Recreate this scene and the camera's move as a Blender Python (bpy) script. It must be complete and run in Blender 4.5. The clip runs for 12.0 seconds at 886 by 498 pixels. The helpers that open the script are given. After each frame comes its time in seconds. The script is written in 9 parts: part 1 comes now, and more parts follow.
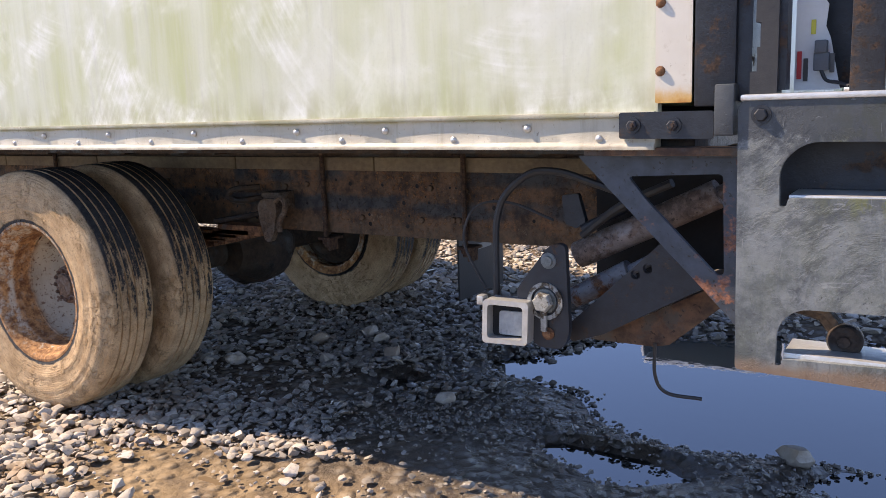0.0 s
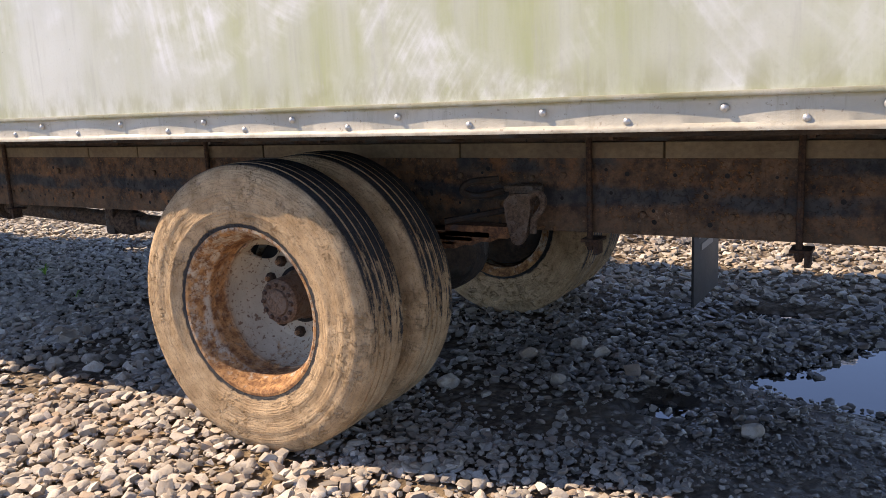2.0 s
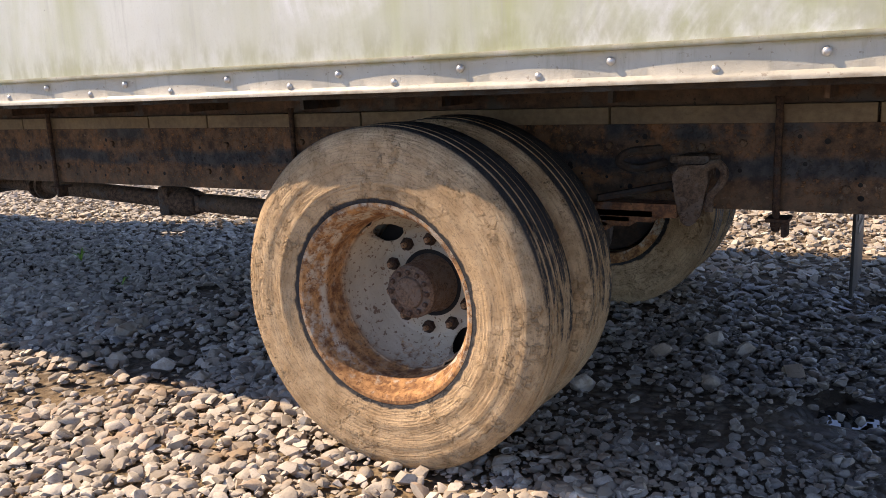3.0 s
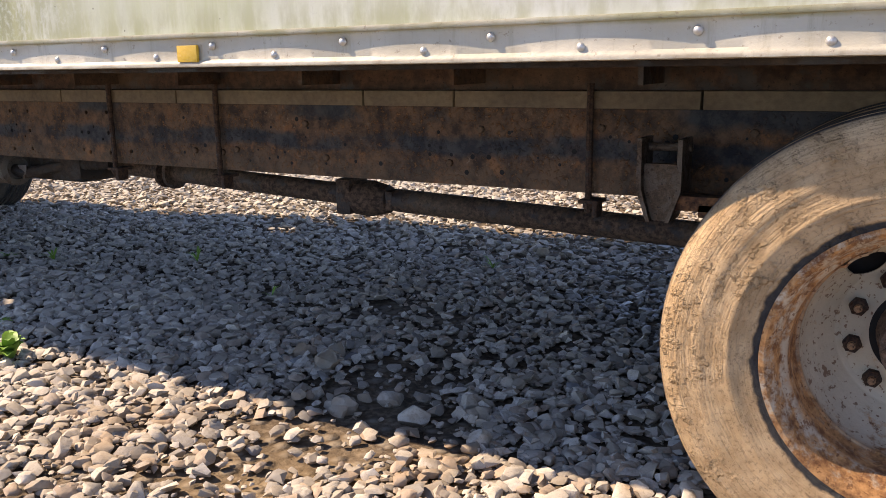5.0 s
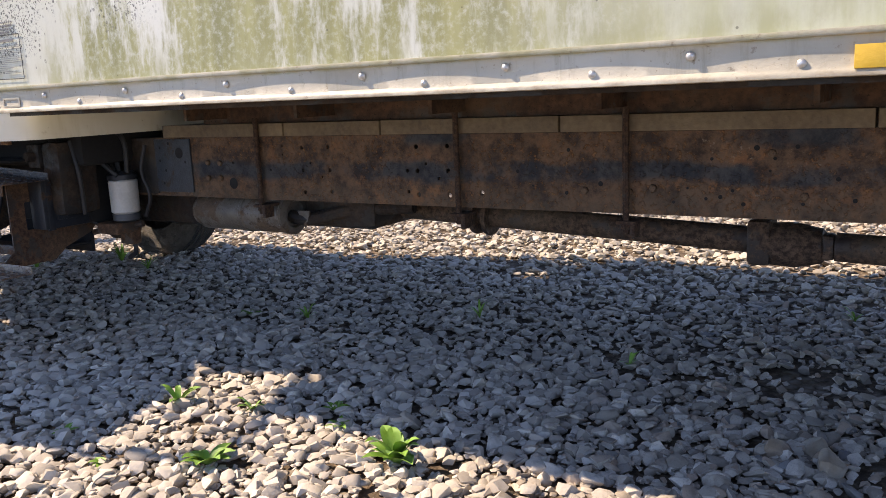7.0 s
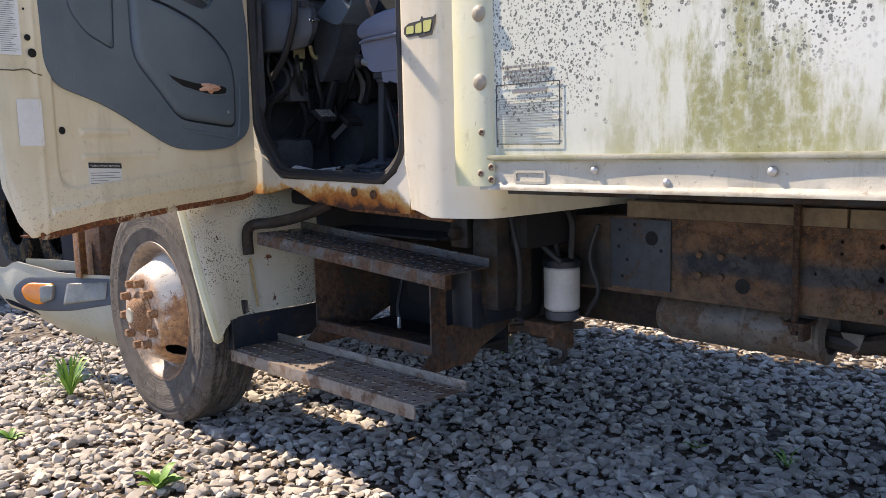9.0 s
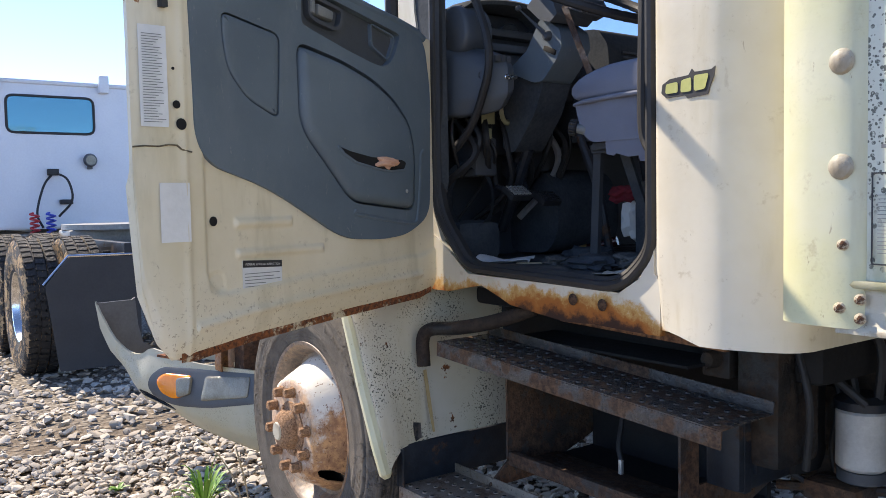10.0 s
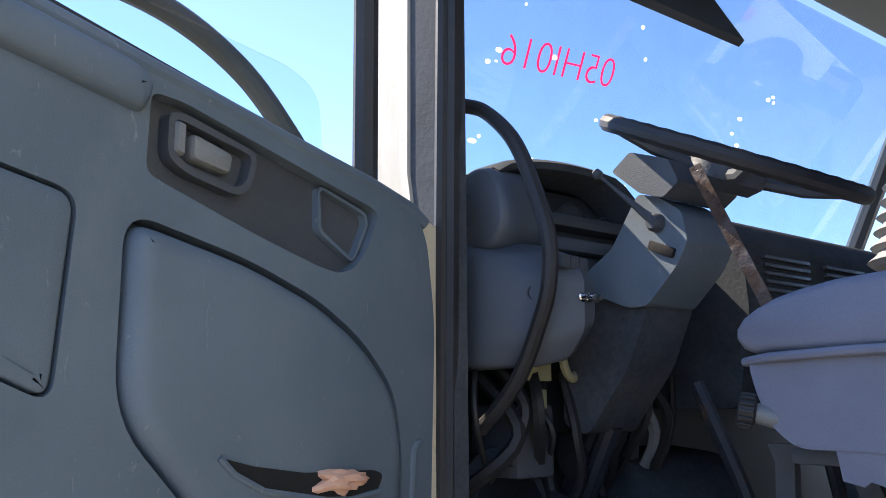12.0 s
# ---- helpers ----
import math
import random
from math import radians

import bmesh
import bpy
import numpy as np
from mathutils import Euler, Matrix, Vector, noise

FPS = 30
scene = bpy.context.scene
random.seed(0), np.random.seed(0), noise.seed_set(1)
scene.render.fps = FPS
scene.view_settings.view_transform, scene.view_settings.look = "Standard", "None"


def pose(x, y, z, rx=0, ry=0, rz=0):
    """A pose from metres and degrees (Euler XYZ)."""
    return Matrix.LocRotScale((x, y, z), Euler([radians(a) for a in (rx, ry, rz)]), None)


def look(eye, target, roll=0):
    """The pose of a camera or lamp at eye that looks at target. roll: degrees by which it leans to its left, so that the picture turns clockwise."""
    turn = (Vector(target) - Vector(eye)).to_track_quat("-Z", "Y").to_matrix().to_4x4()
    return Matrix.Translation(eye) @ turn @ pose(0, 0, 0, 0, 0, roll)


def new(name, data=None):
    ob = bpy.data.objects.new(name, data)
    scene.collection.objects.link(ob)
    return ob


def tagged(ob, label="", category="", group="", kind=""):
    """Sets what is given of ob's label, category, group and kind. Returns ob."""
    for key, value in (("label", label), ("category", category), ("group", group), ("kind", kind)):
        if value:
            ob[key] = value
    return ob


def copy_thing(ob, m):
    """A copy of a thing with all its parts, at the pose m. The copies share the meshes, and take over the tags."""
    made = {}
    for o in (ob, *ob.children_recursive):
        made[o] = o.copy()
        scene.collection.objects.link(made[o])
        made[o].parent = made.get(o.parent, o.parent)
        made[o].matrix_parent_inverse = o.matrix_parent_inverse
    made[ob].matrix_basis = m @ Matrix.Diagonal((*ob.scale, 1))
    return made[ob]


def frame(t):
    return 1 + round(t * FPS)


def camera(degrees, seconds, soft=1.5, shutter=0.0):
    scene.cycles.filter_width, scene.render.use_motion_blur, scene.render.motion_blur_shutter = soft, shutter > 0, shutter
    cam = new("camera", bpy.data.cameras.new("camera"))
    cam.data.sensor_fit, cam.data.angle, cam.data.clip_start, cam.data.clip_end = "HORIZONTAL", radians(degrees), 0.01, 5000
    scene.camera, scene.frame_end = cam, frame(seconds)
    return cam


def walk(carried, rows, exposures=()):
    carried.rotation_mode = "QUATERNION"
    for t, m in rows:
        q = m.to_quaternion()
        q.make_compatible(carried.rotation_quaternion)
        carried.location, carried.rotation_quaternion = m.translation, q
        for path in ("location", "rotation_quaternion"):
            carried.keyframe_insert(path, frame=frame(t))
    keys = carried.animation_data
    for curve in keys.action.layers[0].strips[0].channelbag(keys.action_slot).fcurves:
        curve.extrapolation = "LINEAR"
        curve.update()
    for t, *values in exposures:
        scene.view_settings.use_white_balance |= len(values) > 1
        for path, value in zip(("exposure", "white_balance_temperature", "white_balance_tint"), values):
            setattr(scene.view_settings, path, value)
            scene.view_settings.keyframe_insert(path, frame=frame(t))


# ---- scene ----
cam = camera(56.0, 12.0, soft=0.7)
# seconds, stops, kelvin, tint
EXPOSURES = [(0.0, 1.56, 7500, 21), (2.0, 1.38, 7800, 21), (4.5, 1.42, 8000, 21), (6.5, 1.50, 7700, 21), (8.5, 1.50, 7500, 20), (9.8, 1.50, 7000, 15), (10.3, 1.62, 7000, 14), (11.0, 1.72, 7000, 13), (12.0, 2.05, 6900, 14)]
PATH = [
    (0, (-0.119, -1.896, 1.228), (-1.168, -0.229, 0.878), -2.1),
    (0.5, (-0.441, -2.006, 1.257), (-1.478, -0.334, 0.898), -2.2),
    (1, (-0.759, -1.979, 1.218), (-1.781, -0.299, 0.852), -2.4),
    (1.5, (-1.074, -1.934, 1.235), (-2.082, -0.248, 0.861), -2.5),
    (2, (-1.396, -1.947, 1.229), (-2.405, -0.263, 0.846), -2.8),
    (2.5, (-1.681, -1.921, 1.18), (-2.688, -0.24, 0.781), -2.9),
    (2.7, (-1.832, -1.873, 1.163), (-2.839, -0.193, 0.756), -2.8),
    (4.3, (-2.989, -1.707, 1.1), (-3.937, 0.0, 0.669), -1.1),
    (4.5, (-3.122, -1.681, 1.116), (-4.07, 0.026, 0.683), -0.9),
    (5, (-3.455, -1.667, 1.097), (-4.42, 0.03, 0.663), -0.9),
    (5.5, (-3.802, -1.683, 1.103), (-4.806, -0.008, 0.671), -1.2),
    (6, (-4.235, -1.647, 1.096), (-5.266, 0.015, 0.679), -1.8),
    (6.5, (-4.618, -1.675, 1.088), (-5.657, -0.013, 0.69), -2.5),
    (6.7, (-4.781, -1.7, 1.093), (-5.82, -0.035, 0.706), -2.6),
    (8.3, (-6.012, -1.789, 1.149), (-7.25, -0.247, 0.854), -2.0),
    (8.5, (-6.145, -1.769, 1.159), (-7.438, -0.269, 0.873), -1.8),
    (8.9, (-6.457, -1.635, 1.213), (-7.866, -0.241, 0.949), -1.7),
    (9, (-6.543, -1.595, 1.221), (-7.973, -0.22, 0.97), -1.4),
    (9.5, (-6.951, -1.478, 1.26), (-8.498, -0.225, 1.072), -1.2),
    (9.6, (-7.056, -1.463, 1.267), (-8.613, -0.22, 1.095), -1.1),
    (10, (-7.305, -1.35, 1.33), (-8.925, -0.182, 1.217), -1.1),
    (10.5, (-7.629, -1.1, 1.344), (-9.274, 0.037, 1.317), -1.3),
    (11, (-7.895, -0.947, 1.403), (-9.548, 0.175, 1.49), -1.3),
    (11.5, (-8.193, -0.781, 1.491), (-9.83, 0.345, 1.72), -1.0),
    (12, (-8.452, -0.579, 1.56), (-10.025, 0.6, 1.927), -0.1),
]
walk(cam, [(t, look(e, g, r)) for t, e, g, r in PATH], EXPOSURES)

# ---- light ----
SUN_DIR = Vector((-0.95, -0.28, 1.0)).normalized()      # towards the sun
world = bpy.data.worlds.new("world")
scene.world = world
world.use_nodes = True
_wn = world.node_tree.nodes
_sky = _wn.new("ShaderNodeTexSky")
_sky.sky_type = "NISHITA"
_sky.sun_disc = False
_sky.sun_elevation = math.asin(SUN_DIR.z)
_sky.sun_rotation = math.atan2(SUN_DIR.x, SUN_DIR.y)
_sky.altitude = 200
_sky.air_density = 0.5
_sky.dust_density = 0.0
_sky.ozone_density = 4.0
world.node_tree.links.new(_sky.outputs[0], _wn["Background"].inputs[0])
_wn["Background"].inputs[1].default_value = 0.15
sun_data = bpy.data.lights.new("sun", "SUN")
sun_data.energy = 3.05
sun_data.angle = radians(0.55)
sun_data.color = (1.0, 0.925, 0.79)
sun = new("sun", sun_data)
sun.matrix_world = look(SUN_DIR * 30, (0, 0, 0))


# ---- material builder ----
class Mat:
    """A small node-material builder on object coordinates in metres."""

    def __init__(self, name):
        self.m = bpy.data.materials.new(name)
        self.m.use_nodes = True
        self.n, self.l = self.m.node_tree.nodes, self.m.node_tree.links
        self.bsdf = self.n["Principled BSDF"]
        self.co = self.n.new("ShaderNodeTexCoord").outputs["Object"]
        self._geo = None

    def put(self, sock, v):
        if hasattr(v, "is_linked") or hasattr(v, "links"):
            self.l.new(v, sock)
        elif isinstance(v, (tuple, list)):
            sock.default_value = (*v, 1.0) if len(v) == 3 and len(sock.default_value) == 4 else v
        else:
            sock.default_value = v

    def stretch(self, s, off=(0, 0, 0)):
        mp = self.n.new("ShaderNodeMapping")
        mp.inputs["Scale"].default_value = s
        mp.inputs["Location"].default_value = off
        self.l.new(self.co, mp.inputs["Vector"])
        return mp.outputs[0]

    def noise(self, scale, detail=6, rough=0.6, s=None, off=(0, 0, 0), dist=0.0):
        t = self.n.new("ShaderNodeTexNoise")
        t.inputs["Scale"].default_value = scale
        t.inputs["Detail"].default_value = detail
        t.inputs["Roughness"].default_value = rough
        t.inputs["Distortion"].default_value = dist
        self.l.new(self.stretch(s or (1, 1, 1), off), t.inputs["Vector"])
        return t.outputs[0]

    def voronoi(self, scale, s=None, feature="F1", rnd=1.0):
        t = self.n.new("ShaderNodeTexVoronoi")
        t.feature = feature
        t.inputs["Scale"].default_value = scale
        t.inputs["Randomness"].default_value = rnd
        self.l.new(self.stretch(s or (1, 1, 1)), t.inputs["Vector"])
        return t.outputs["Distance"]

    def brush(self, cx, cz, fine, along, a, b):
        """Brushed arcs about a centre in the x-z plane."""
        dx, dz = self.add(self.axis(0), -cx), self.add(self.axis(2), -cz)
        rr = self.math("POWER", self.add(self.mul(dx, dx), self.mul(dz, dz)), 0.5)
        c = self.n.new("ShaderNodeCombineXYZ")
        self.put(c.inputs[0], self.mul(rr, fine))
        self.put(c.inputs[1], self.mul(self.math("ARCTAN2", dz, dx), along))
        t = self.n.new("ShaderNodeTexNoise")
        t.inputs["Scale"].default_value = 1.0
        t.inputs["Detail"].default_value = 5
        self.l.new(c.outputs[0], t.inputs["Vector"])
        return self.map(t.outputs[0], a, b)

    def rand(self, island=False):
        if island:
            g = self.n.new("ShaderNodeNewGeometry")
            return g.outputs["Random Per Island"]
        return self.n.new("ShaderNodeObjectInfo").outputs["Random"]

    def axis(self, i):
        s = self.n.new("ShaderNodeSeparateXYZ")
        self.l.new(self.co, s.inputs[0])
        return s.outputs[i]

    def normal(self, i):
        g = self.n.new("ShaderNodeNewGeometry")
        s = self.n.new("ShaderNodeSeparateXYZ")
        self.l.new(g.outputs["Normal"], s.inputs[0])
        return s.outputs[i]

    def map(self, v, a, b, c=0.0, d=1.0):
        t = self.n.new("ShaderNodeMapRange")
        t.interpolation_type = "SMOOTHSTEP"
        self.put(t.inputs["Value"], v)
        for k, x in zip(("From Min", "From Max", "To Min", "To Max"), (a, b, c, d)):
            t.inputs[k].default_value = x
        return t.outputs[0]

    def math(self, op, a, b=0.0):
        t = self.n.new("ShaderNodeMath")
        t.operation = op
        self.put(t.inputs[0], a)
        self.put(t.inputs[1], b)
        return t.outputs[0]

    def mul(self, a, b):
        return self.math("MULTIPLY", a, b)

    def add(self, a, b):
        return self.math("ADD", a, b)

    def mix(self, f, a, b):
        t = self.n.new("ShaderNodeMix")
        t.data_type = "RGBA"
        self.put(t.inputs[0], f)
        self.put(t.inputs[6], a)
        self.put(t.inputs[7], b)
        return t.outputs[2]

    def mixv(self, f, a, b):
        t = self.n.new("ShaderNodeMix")
        self.put(t.inputs[0], f)
        self.put(t.inputs[2], a)
        self.put(t.inputs[3], b)
        return t.outputs[0]

    def done(self, color, rough=0.6, metal=0.0, bump=None, depth=0.002, spec=0.5, strength=1.0):
        self.put(self.bsdf.inputs["Base Color"], color)
        self.put(self.bsdf.inputs["Roughness"], rough)
        self.put(self.bsdf.inputs["Metallic"], metal)
        self.bsdf.inputs["Specular IOR Level"].default_value = spec
        if bump is not None:
            b = self.n.new("ShaderNodeBump")
            b.inputs["Distance"].default_value = depth
            b.inputs["Strength"].default_value = strength
            self.l.new(bump, b.inputs["Height"])
            self.l.new(b.outputs[0], self.bsdf.inputs["Normal"])
        return self.m


def simple(name, a, b, rough=0.6, metal=0.0, scale=6.0, fine=60.0, depth=0.001, spec=0.5):
    """Two tones mixed by coarse and fine noise, with fine relief."""
    m = Mat(name)
    f = m.add(m.mul(m.map(m.noise(scale), 0.3, 0.7), 0.6), m.mul(m.map(m.noise(fine), 0.3, 0.7), 0.4))
    r = m.mixv(f, rough * 0.85, min(1.0, rough * 1.15))
    return m.done(m.mix(f, a, b), r, metal, m.noise(fine), depth, spec)


# ---- mesh helpers ----
def empty(name, loc=(0, 0, 0), parent=None):
    ob = new(name)
    ob.location = loc
    ob.empty_display_size = 0.1
    if parent:
        ob.parent = parent
    return ob


def part(name, bm, mat, parent=None, label="", angle=32, loc=None):
    me = bpy.data.meshes.new(name)
    bmesh.ops.recalc_face_normals(bm, faces=bm.faces)
    bm.to_mesh(me)
    bm.free()
    me.materials.append(mat)
    me.polygons.foreach_set("use_smooth", [True] * len(me.polygons))
    me.set_sharp_from_angle(angle=radians(angle))
    ob = new(name, me)
    if parent:
        ob.parent = parent
    if loc:
        ob.location = loc
    if label:
        ob["label"] = label
    return ob


def share(ob, parent, m):
    """Another object on the same mesh."""
    o = ob.copy()
    scene.collection.objects.link(o)
    o.parent = parent
    o.matrix_basis = m
    return o


def box(bm, lo, hi, bev=0.0, rot=None, at=None, seg=2):
    c = [(lo[i] + hi[i]) / 2 for i in range(3)]
    d = [abs(hi[i] - lo[i]) for i in range(3)]
    g = bmesh.ops.create_cube(bm, size=1.0, matrix=Matrix.Translation(c) @ Matrix.Diagonal((*d, 1)))
    if bev:
        es = list({e for v in g["verts"] for e in v.link_edges})
        r = bmesh.ops.bevel(bm, geom=es, offset=min(bev, min(d) * 0.45), segments=seg, affect="EDGES", profile=0.6)
        g = {"verts": list({v for f in r["faces"] for v in f.verts} | {v for v in g["verts"] if v.is_valid})}
    if rot is not None:
        bmesh.ops.transform(bm, matrix=rot, verts=[v for v in g["verts"] if v.is_valid])
    return bm


def thicken(bm, t, way=None):
    """Give an open sheet a thickness, along a way or against its normals."""
    bmesh.ops.recalc_face_normals(bm, faces=bm.faces)
    bm.normal_update()
    faces, edge = bm.faces[:], [e for e in bm.edges if len(e.link_faces) == 1]
    low = {v: bm.verts.new(v.co + (Vector(way) if way else -v.normal) * t) for v in bm.verts[:]}
    for f in faces:
        bm.faces.new([low[v] for v in reversed(f.verts)])
    for e in edge:
        a, b = e.verts
        bm.faces.new((a, b, low[b], low[a]))
    return bm


def repeat(name, bm, mat, parent, places, label=""):
    """One mesh, one object a place."""
    first = part(name, bm, mat, parent, label)
    first.matrix_basis = Matrix.Translation(places[0]) if not isinstance(places[0], Matrix) else places[0]
    for p in places[1:]:
        share(first, parent, Matrix.Translation(p) if not isinstance(p, Matrix) else p)
    return first


def tube(bm, pts, r, n=10, close=False, radii=None):
    """A round bar along points; smooth corners by adding points yourself."""
    pts = [Vector(p) for p in pts]
    rings = []
    up = Vector((0.13, 0.07, 1.0)).normalized()
    k = len(pts)
    for i, p in enumerate(pts):
        a = pts[i - 1] if (i or close) else p
        b = pts[(i + 1) % k] if (i < k - 1 or close) else p
        d = (b - a).normalized()
        if abs(d.dot(up)) > 0.95:
            up = Vector((1, 0.1, 0)).normalized()
        s = d.cross(up).normalized()
        t = s.cross(d).normalized()
        up = t
        rr = radii[i] if radii else r
        rings.append([bm.verts.new(p + (s * math.cos(q) + t * math.sin(q)) * rr) for q in (2 * math.pi * j / n for j in range(n))])
    for i in range(k if close else k - 1):
        A, B = rings[i], rings[(i + 1) % k]
        for j in range(n):
            bm.faces.new((A[j], A[(j + 1) % n], B[(j + 1) % n], B[j]))
    if not close:
        bm.faces.new(rings[0][::-1])
        bm.faces.new(rings[-1])
    return bm


def curve_pts(ctrl, n=8):
    """Catmull-Rom points through the control points."""
    c = [Vector(p) for p in ctrl]
    c = [c[0] * 2 - c[1]] + c + [c[-1] * 2 - c[-2]]
    out = []
    for i in range(1, len(c) - 2):
        for k in range(n):
            t = k / n
            a, b, d, e = c[i - 1], c[i], c[i + 1], c[i + 2]
            out.append(0.5 * ((2 * b) + (d - a) * t + (2 * a - 5 * b + 4 * d - e) * t * t + (3 * b - a - 3 * d + e) * t ** 3))
    out.append(c[-2])
    return out


def lathe(bm, prof, n=48, m=None, close=False):
    """Revolve (radius, along) pairs about the local y axis."""
    m = m or Matrix.Identity(4)
    rings = []
    for r, a in prof:
        if r < 1e-5:
            rings.append([bm.verts.new(m @ Vector((0, a, 0)))])
        else:
            rings.append([bm.verts.new(m @ Vector((r * math.cos(q), a, r * math.sin(q)))) for q in (2 * math.pi * j / n for j in range(n))])
    pairs = list(zip(rings, rings[1:])) + ([(rings[-1], rings[0])] if close else [])
    for A, B in pairs:
        if len(A) == 1 and len(B) == 1:
            continue
        for j in range(n):
            k = (j + 1) % n
            if len(A) == 1:
                bm.faces.new((A[0], B[j], B[k]))
            elif len(B) == 1:
                bm.faces.new((A[j], A[k], B[0]))
            else:
                bm.faces.new((A[j], A[k], B[k], B[j]))
    return bm


def rod(bm, a, b, r, n=12, r2=None):
    return tube(bm, [a, b], r, n, radii=[r, r2 if r2 is not None else r])


def plate(bm, outer, holes, to3, d0, d1):
    """A flat plate with holes: 2D outlines, to3(u, v, depth) gives a place."""
    from mathutils.geometry import tessellate_polygon
    loops = [outer] + list(holes)
    tris = tessellate_polygon([[Vector((u, v, 0)) for u, v in lp] for lp in loops])
    flat = [p for lp in loops for p in lp]
    A = [bm.verts.new(to3(u, v, d0)) for u, v in flat]
    B = [bm.verts.new(to3(u, v, d1)) for u, v in flat]
    for t in tris:
        try:
            bm.faces.new([A[i] for i in t])
            bm.faces.new([B[i] for i in t[::-1]])
        except ValueError:
            pass
    o = 0
    for lp in loops:
        k = len(lp)
        for i in range(k):
            j = (i + 1) % k
            bm.faces.new((A[o + i], A[o + j], B[o + j], B[o + i]))
        o += k
    return bm


def rounded(pts, r, n=4):
    """Round the corners of a 2D outline; r may be one number or one a corner."""
    out = []
    k = len(pts)
    for i, p in enumerate(pts):
        rr = r[i] if isinstance(r, (list, tuple)) else r
        p = Vector(p)
        a, b = Vector(pts[i - 1]), Vector(pts[(i + 1) % k])
        da, db = (a - p), (b - p)
        la, lb = da.length, db.length
        q = min(rr, la * 0.49, lb * 0.49)
        if q < 1e-5:
            out.append(tuple(p))
            continue
        A, B = p + da / la * q, p + db / lb * q
        for j in range(n + 1):
            t = j / n
            out.append(tuple(A * (1 - t) ** 2 + p * 2 * t * (1 - t) + B * t * t))
    return out


def XZ(y):
    return lambda u, v, d: Vector((u, y + d, v))


def YZ(x):
    return lambda u, v, d: Vector((x + d, u, v))


def XY(z):
    return lambda u, v, d: Vector((u, v, z + d))


def bolt(bm, p, axis, r, h, n=6):
    p, axis = Vector(p), Vector(axis).normalized()
    return tube(bm, [p, p + axis * h * 0.8, p + axis * h], r, n, radii=[r, r, r * 0.8])


def dome(bm, p, axis, r, h, n=10):
    p, axis = Vector(p), Vector(axis).normalized()
    return tube(bm, [p, p + axis * h * 0.55, p + axis * h * 0.9, p + axis * h], r, n, radii=[r, r * 0.85, r * 0.5, r * 0.12])


# ---- materials ----
def make_gravel():
    m = Mat("gravel_stone")
    rnd = m.rand(island=True)
    base = m.mix(m.map(rnd, 0.0, 1.0), (0.29, 0.245, 0.19), (0.62, 0.555, 0.465))
    base = m.mix(m.map(rnd, 0.86, 0.9), base, (0.42, 0.32, 0.235))
    base = m.mix(m.map(rnd, 0.0, 0.1, 1.0, 0.0), base, (0.20, 0.195, 0.19))
    base = m.mix(m.mul(m.map(m.noise(45), 0.45, 0.75), 0.5), base, (0.25, 0.205, 0.155))
    base = m.mix(m.mul(m.map(m.noise(160, 5, 0.7), 0.52, 0.66), 0.35), base, (0.17, 0.145, 0.115))
    x, y = m.axis(0), m.axis(1)
    # cleaner pale stone towards the front of the truck
    pale = m.mul(m.map(m.add(x, m.mul(m.noise(0.9, 4), 0.9)), -5.2, -6.1), 0.72)
    base = m.mix(pale, base, m.mix(rnd, (0.37, 0.325, 0.265), (0.64, 0.58, 0.49)))
    wob = m.mul(m.add(m.noise(1.6, 4), -0.5), 1.1)
    d = m.math("POWER", m.add(m.math("POWER", m.mul(m.add(m.add(x, 0.55), wob), 0.62), 2.0),
                              m.math("POWER", m.mul(m.add(m.add(y, -1.25), wob), 0.95), 2.0)), 0.5)
    wet = m.map(d, 0.95, 1.45, 1.0, 0.0)
    strip = m.mul(m.map(m.noise(0.9, 4, off=(3, 1, 0)), 0.50, 0.62), m.map(y, 0.05, 0.6))
    wet = m.math("MAXIMUM", wet, m.mul(strip, m.mul(m.map(x, -5.4, -4.4), 0.8)))
    rear = m.mul(m.mul(m.map(x, -4.0, -2.6), m.map(y, 0.15, 0.5)), m.map(y, 3.0, 2.4))
    wet = m.math("MAXIMUM", wet, m.mul(rear, m.map(m.noise(1.3, 5, off=(2, 9, 0)), 0.34, 0.52, 0.25, 0.8)))
    mud = m.mul(m.map(m.noise(2.3, 5, off=(7, 2, 0)), 0.52, 0.64), m.map(y, 0.0, 0.7, 1.0, 0.25))
    base = m.mix(m.mul(mud, m.map(x, -6.0, -5.0, 0.15, 0.75)), base, (0.30, 0.205, 0.12))
    col = m.mix(wet, base, m.mix(0.60, base, (0.036, 0.032, 0.027)))
    rough = m.mixv(wet, 0.9, 0.24)
    return m.done(col, rough, 0.0, m.noise(70, 8), 0.003, 0.4)


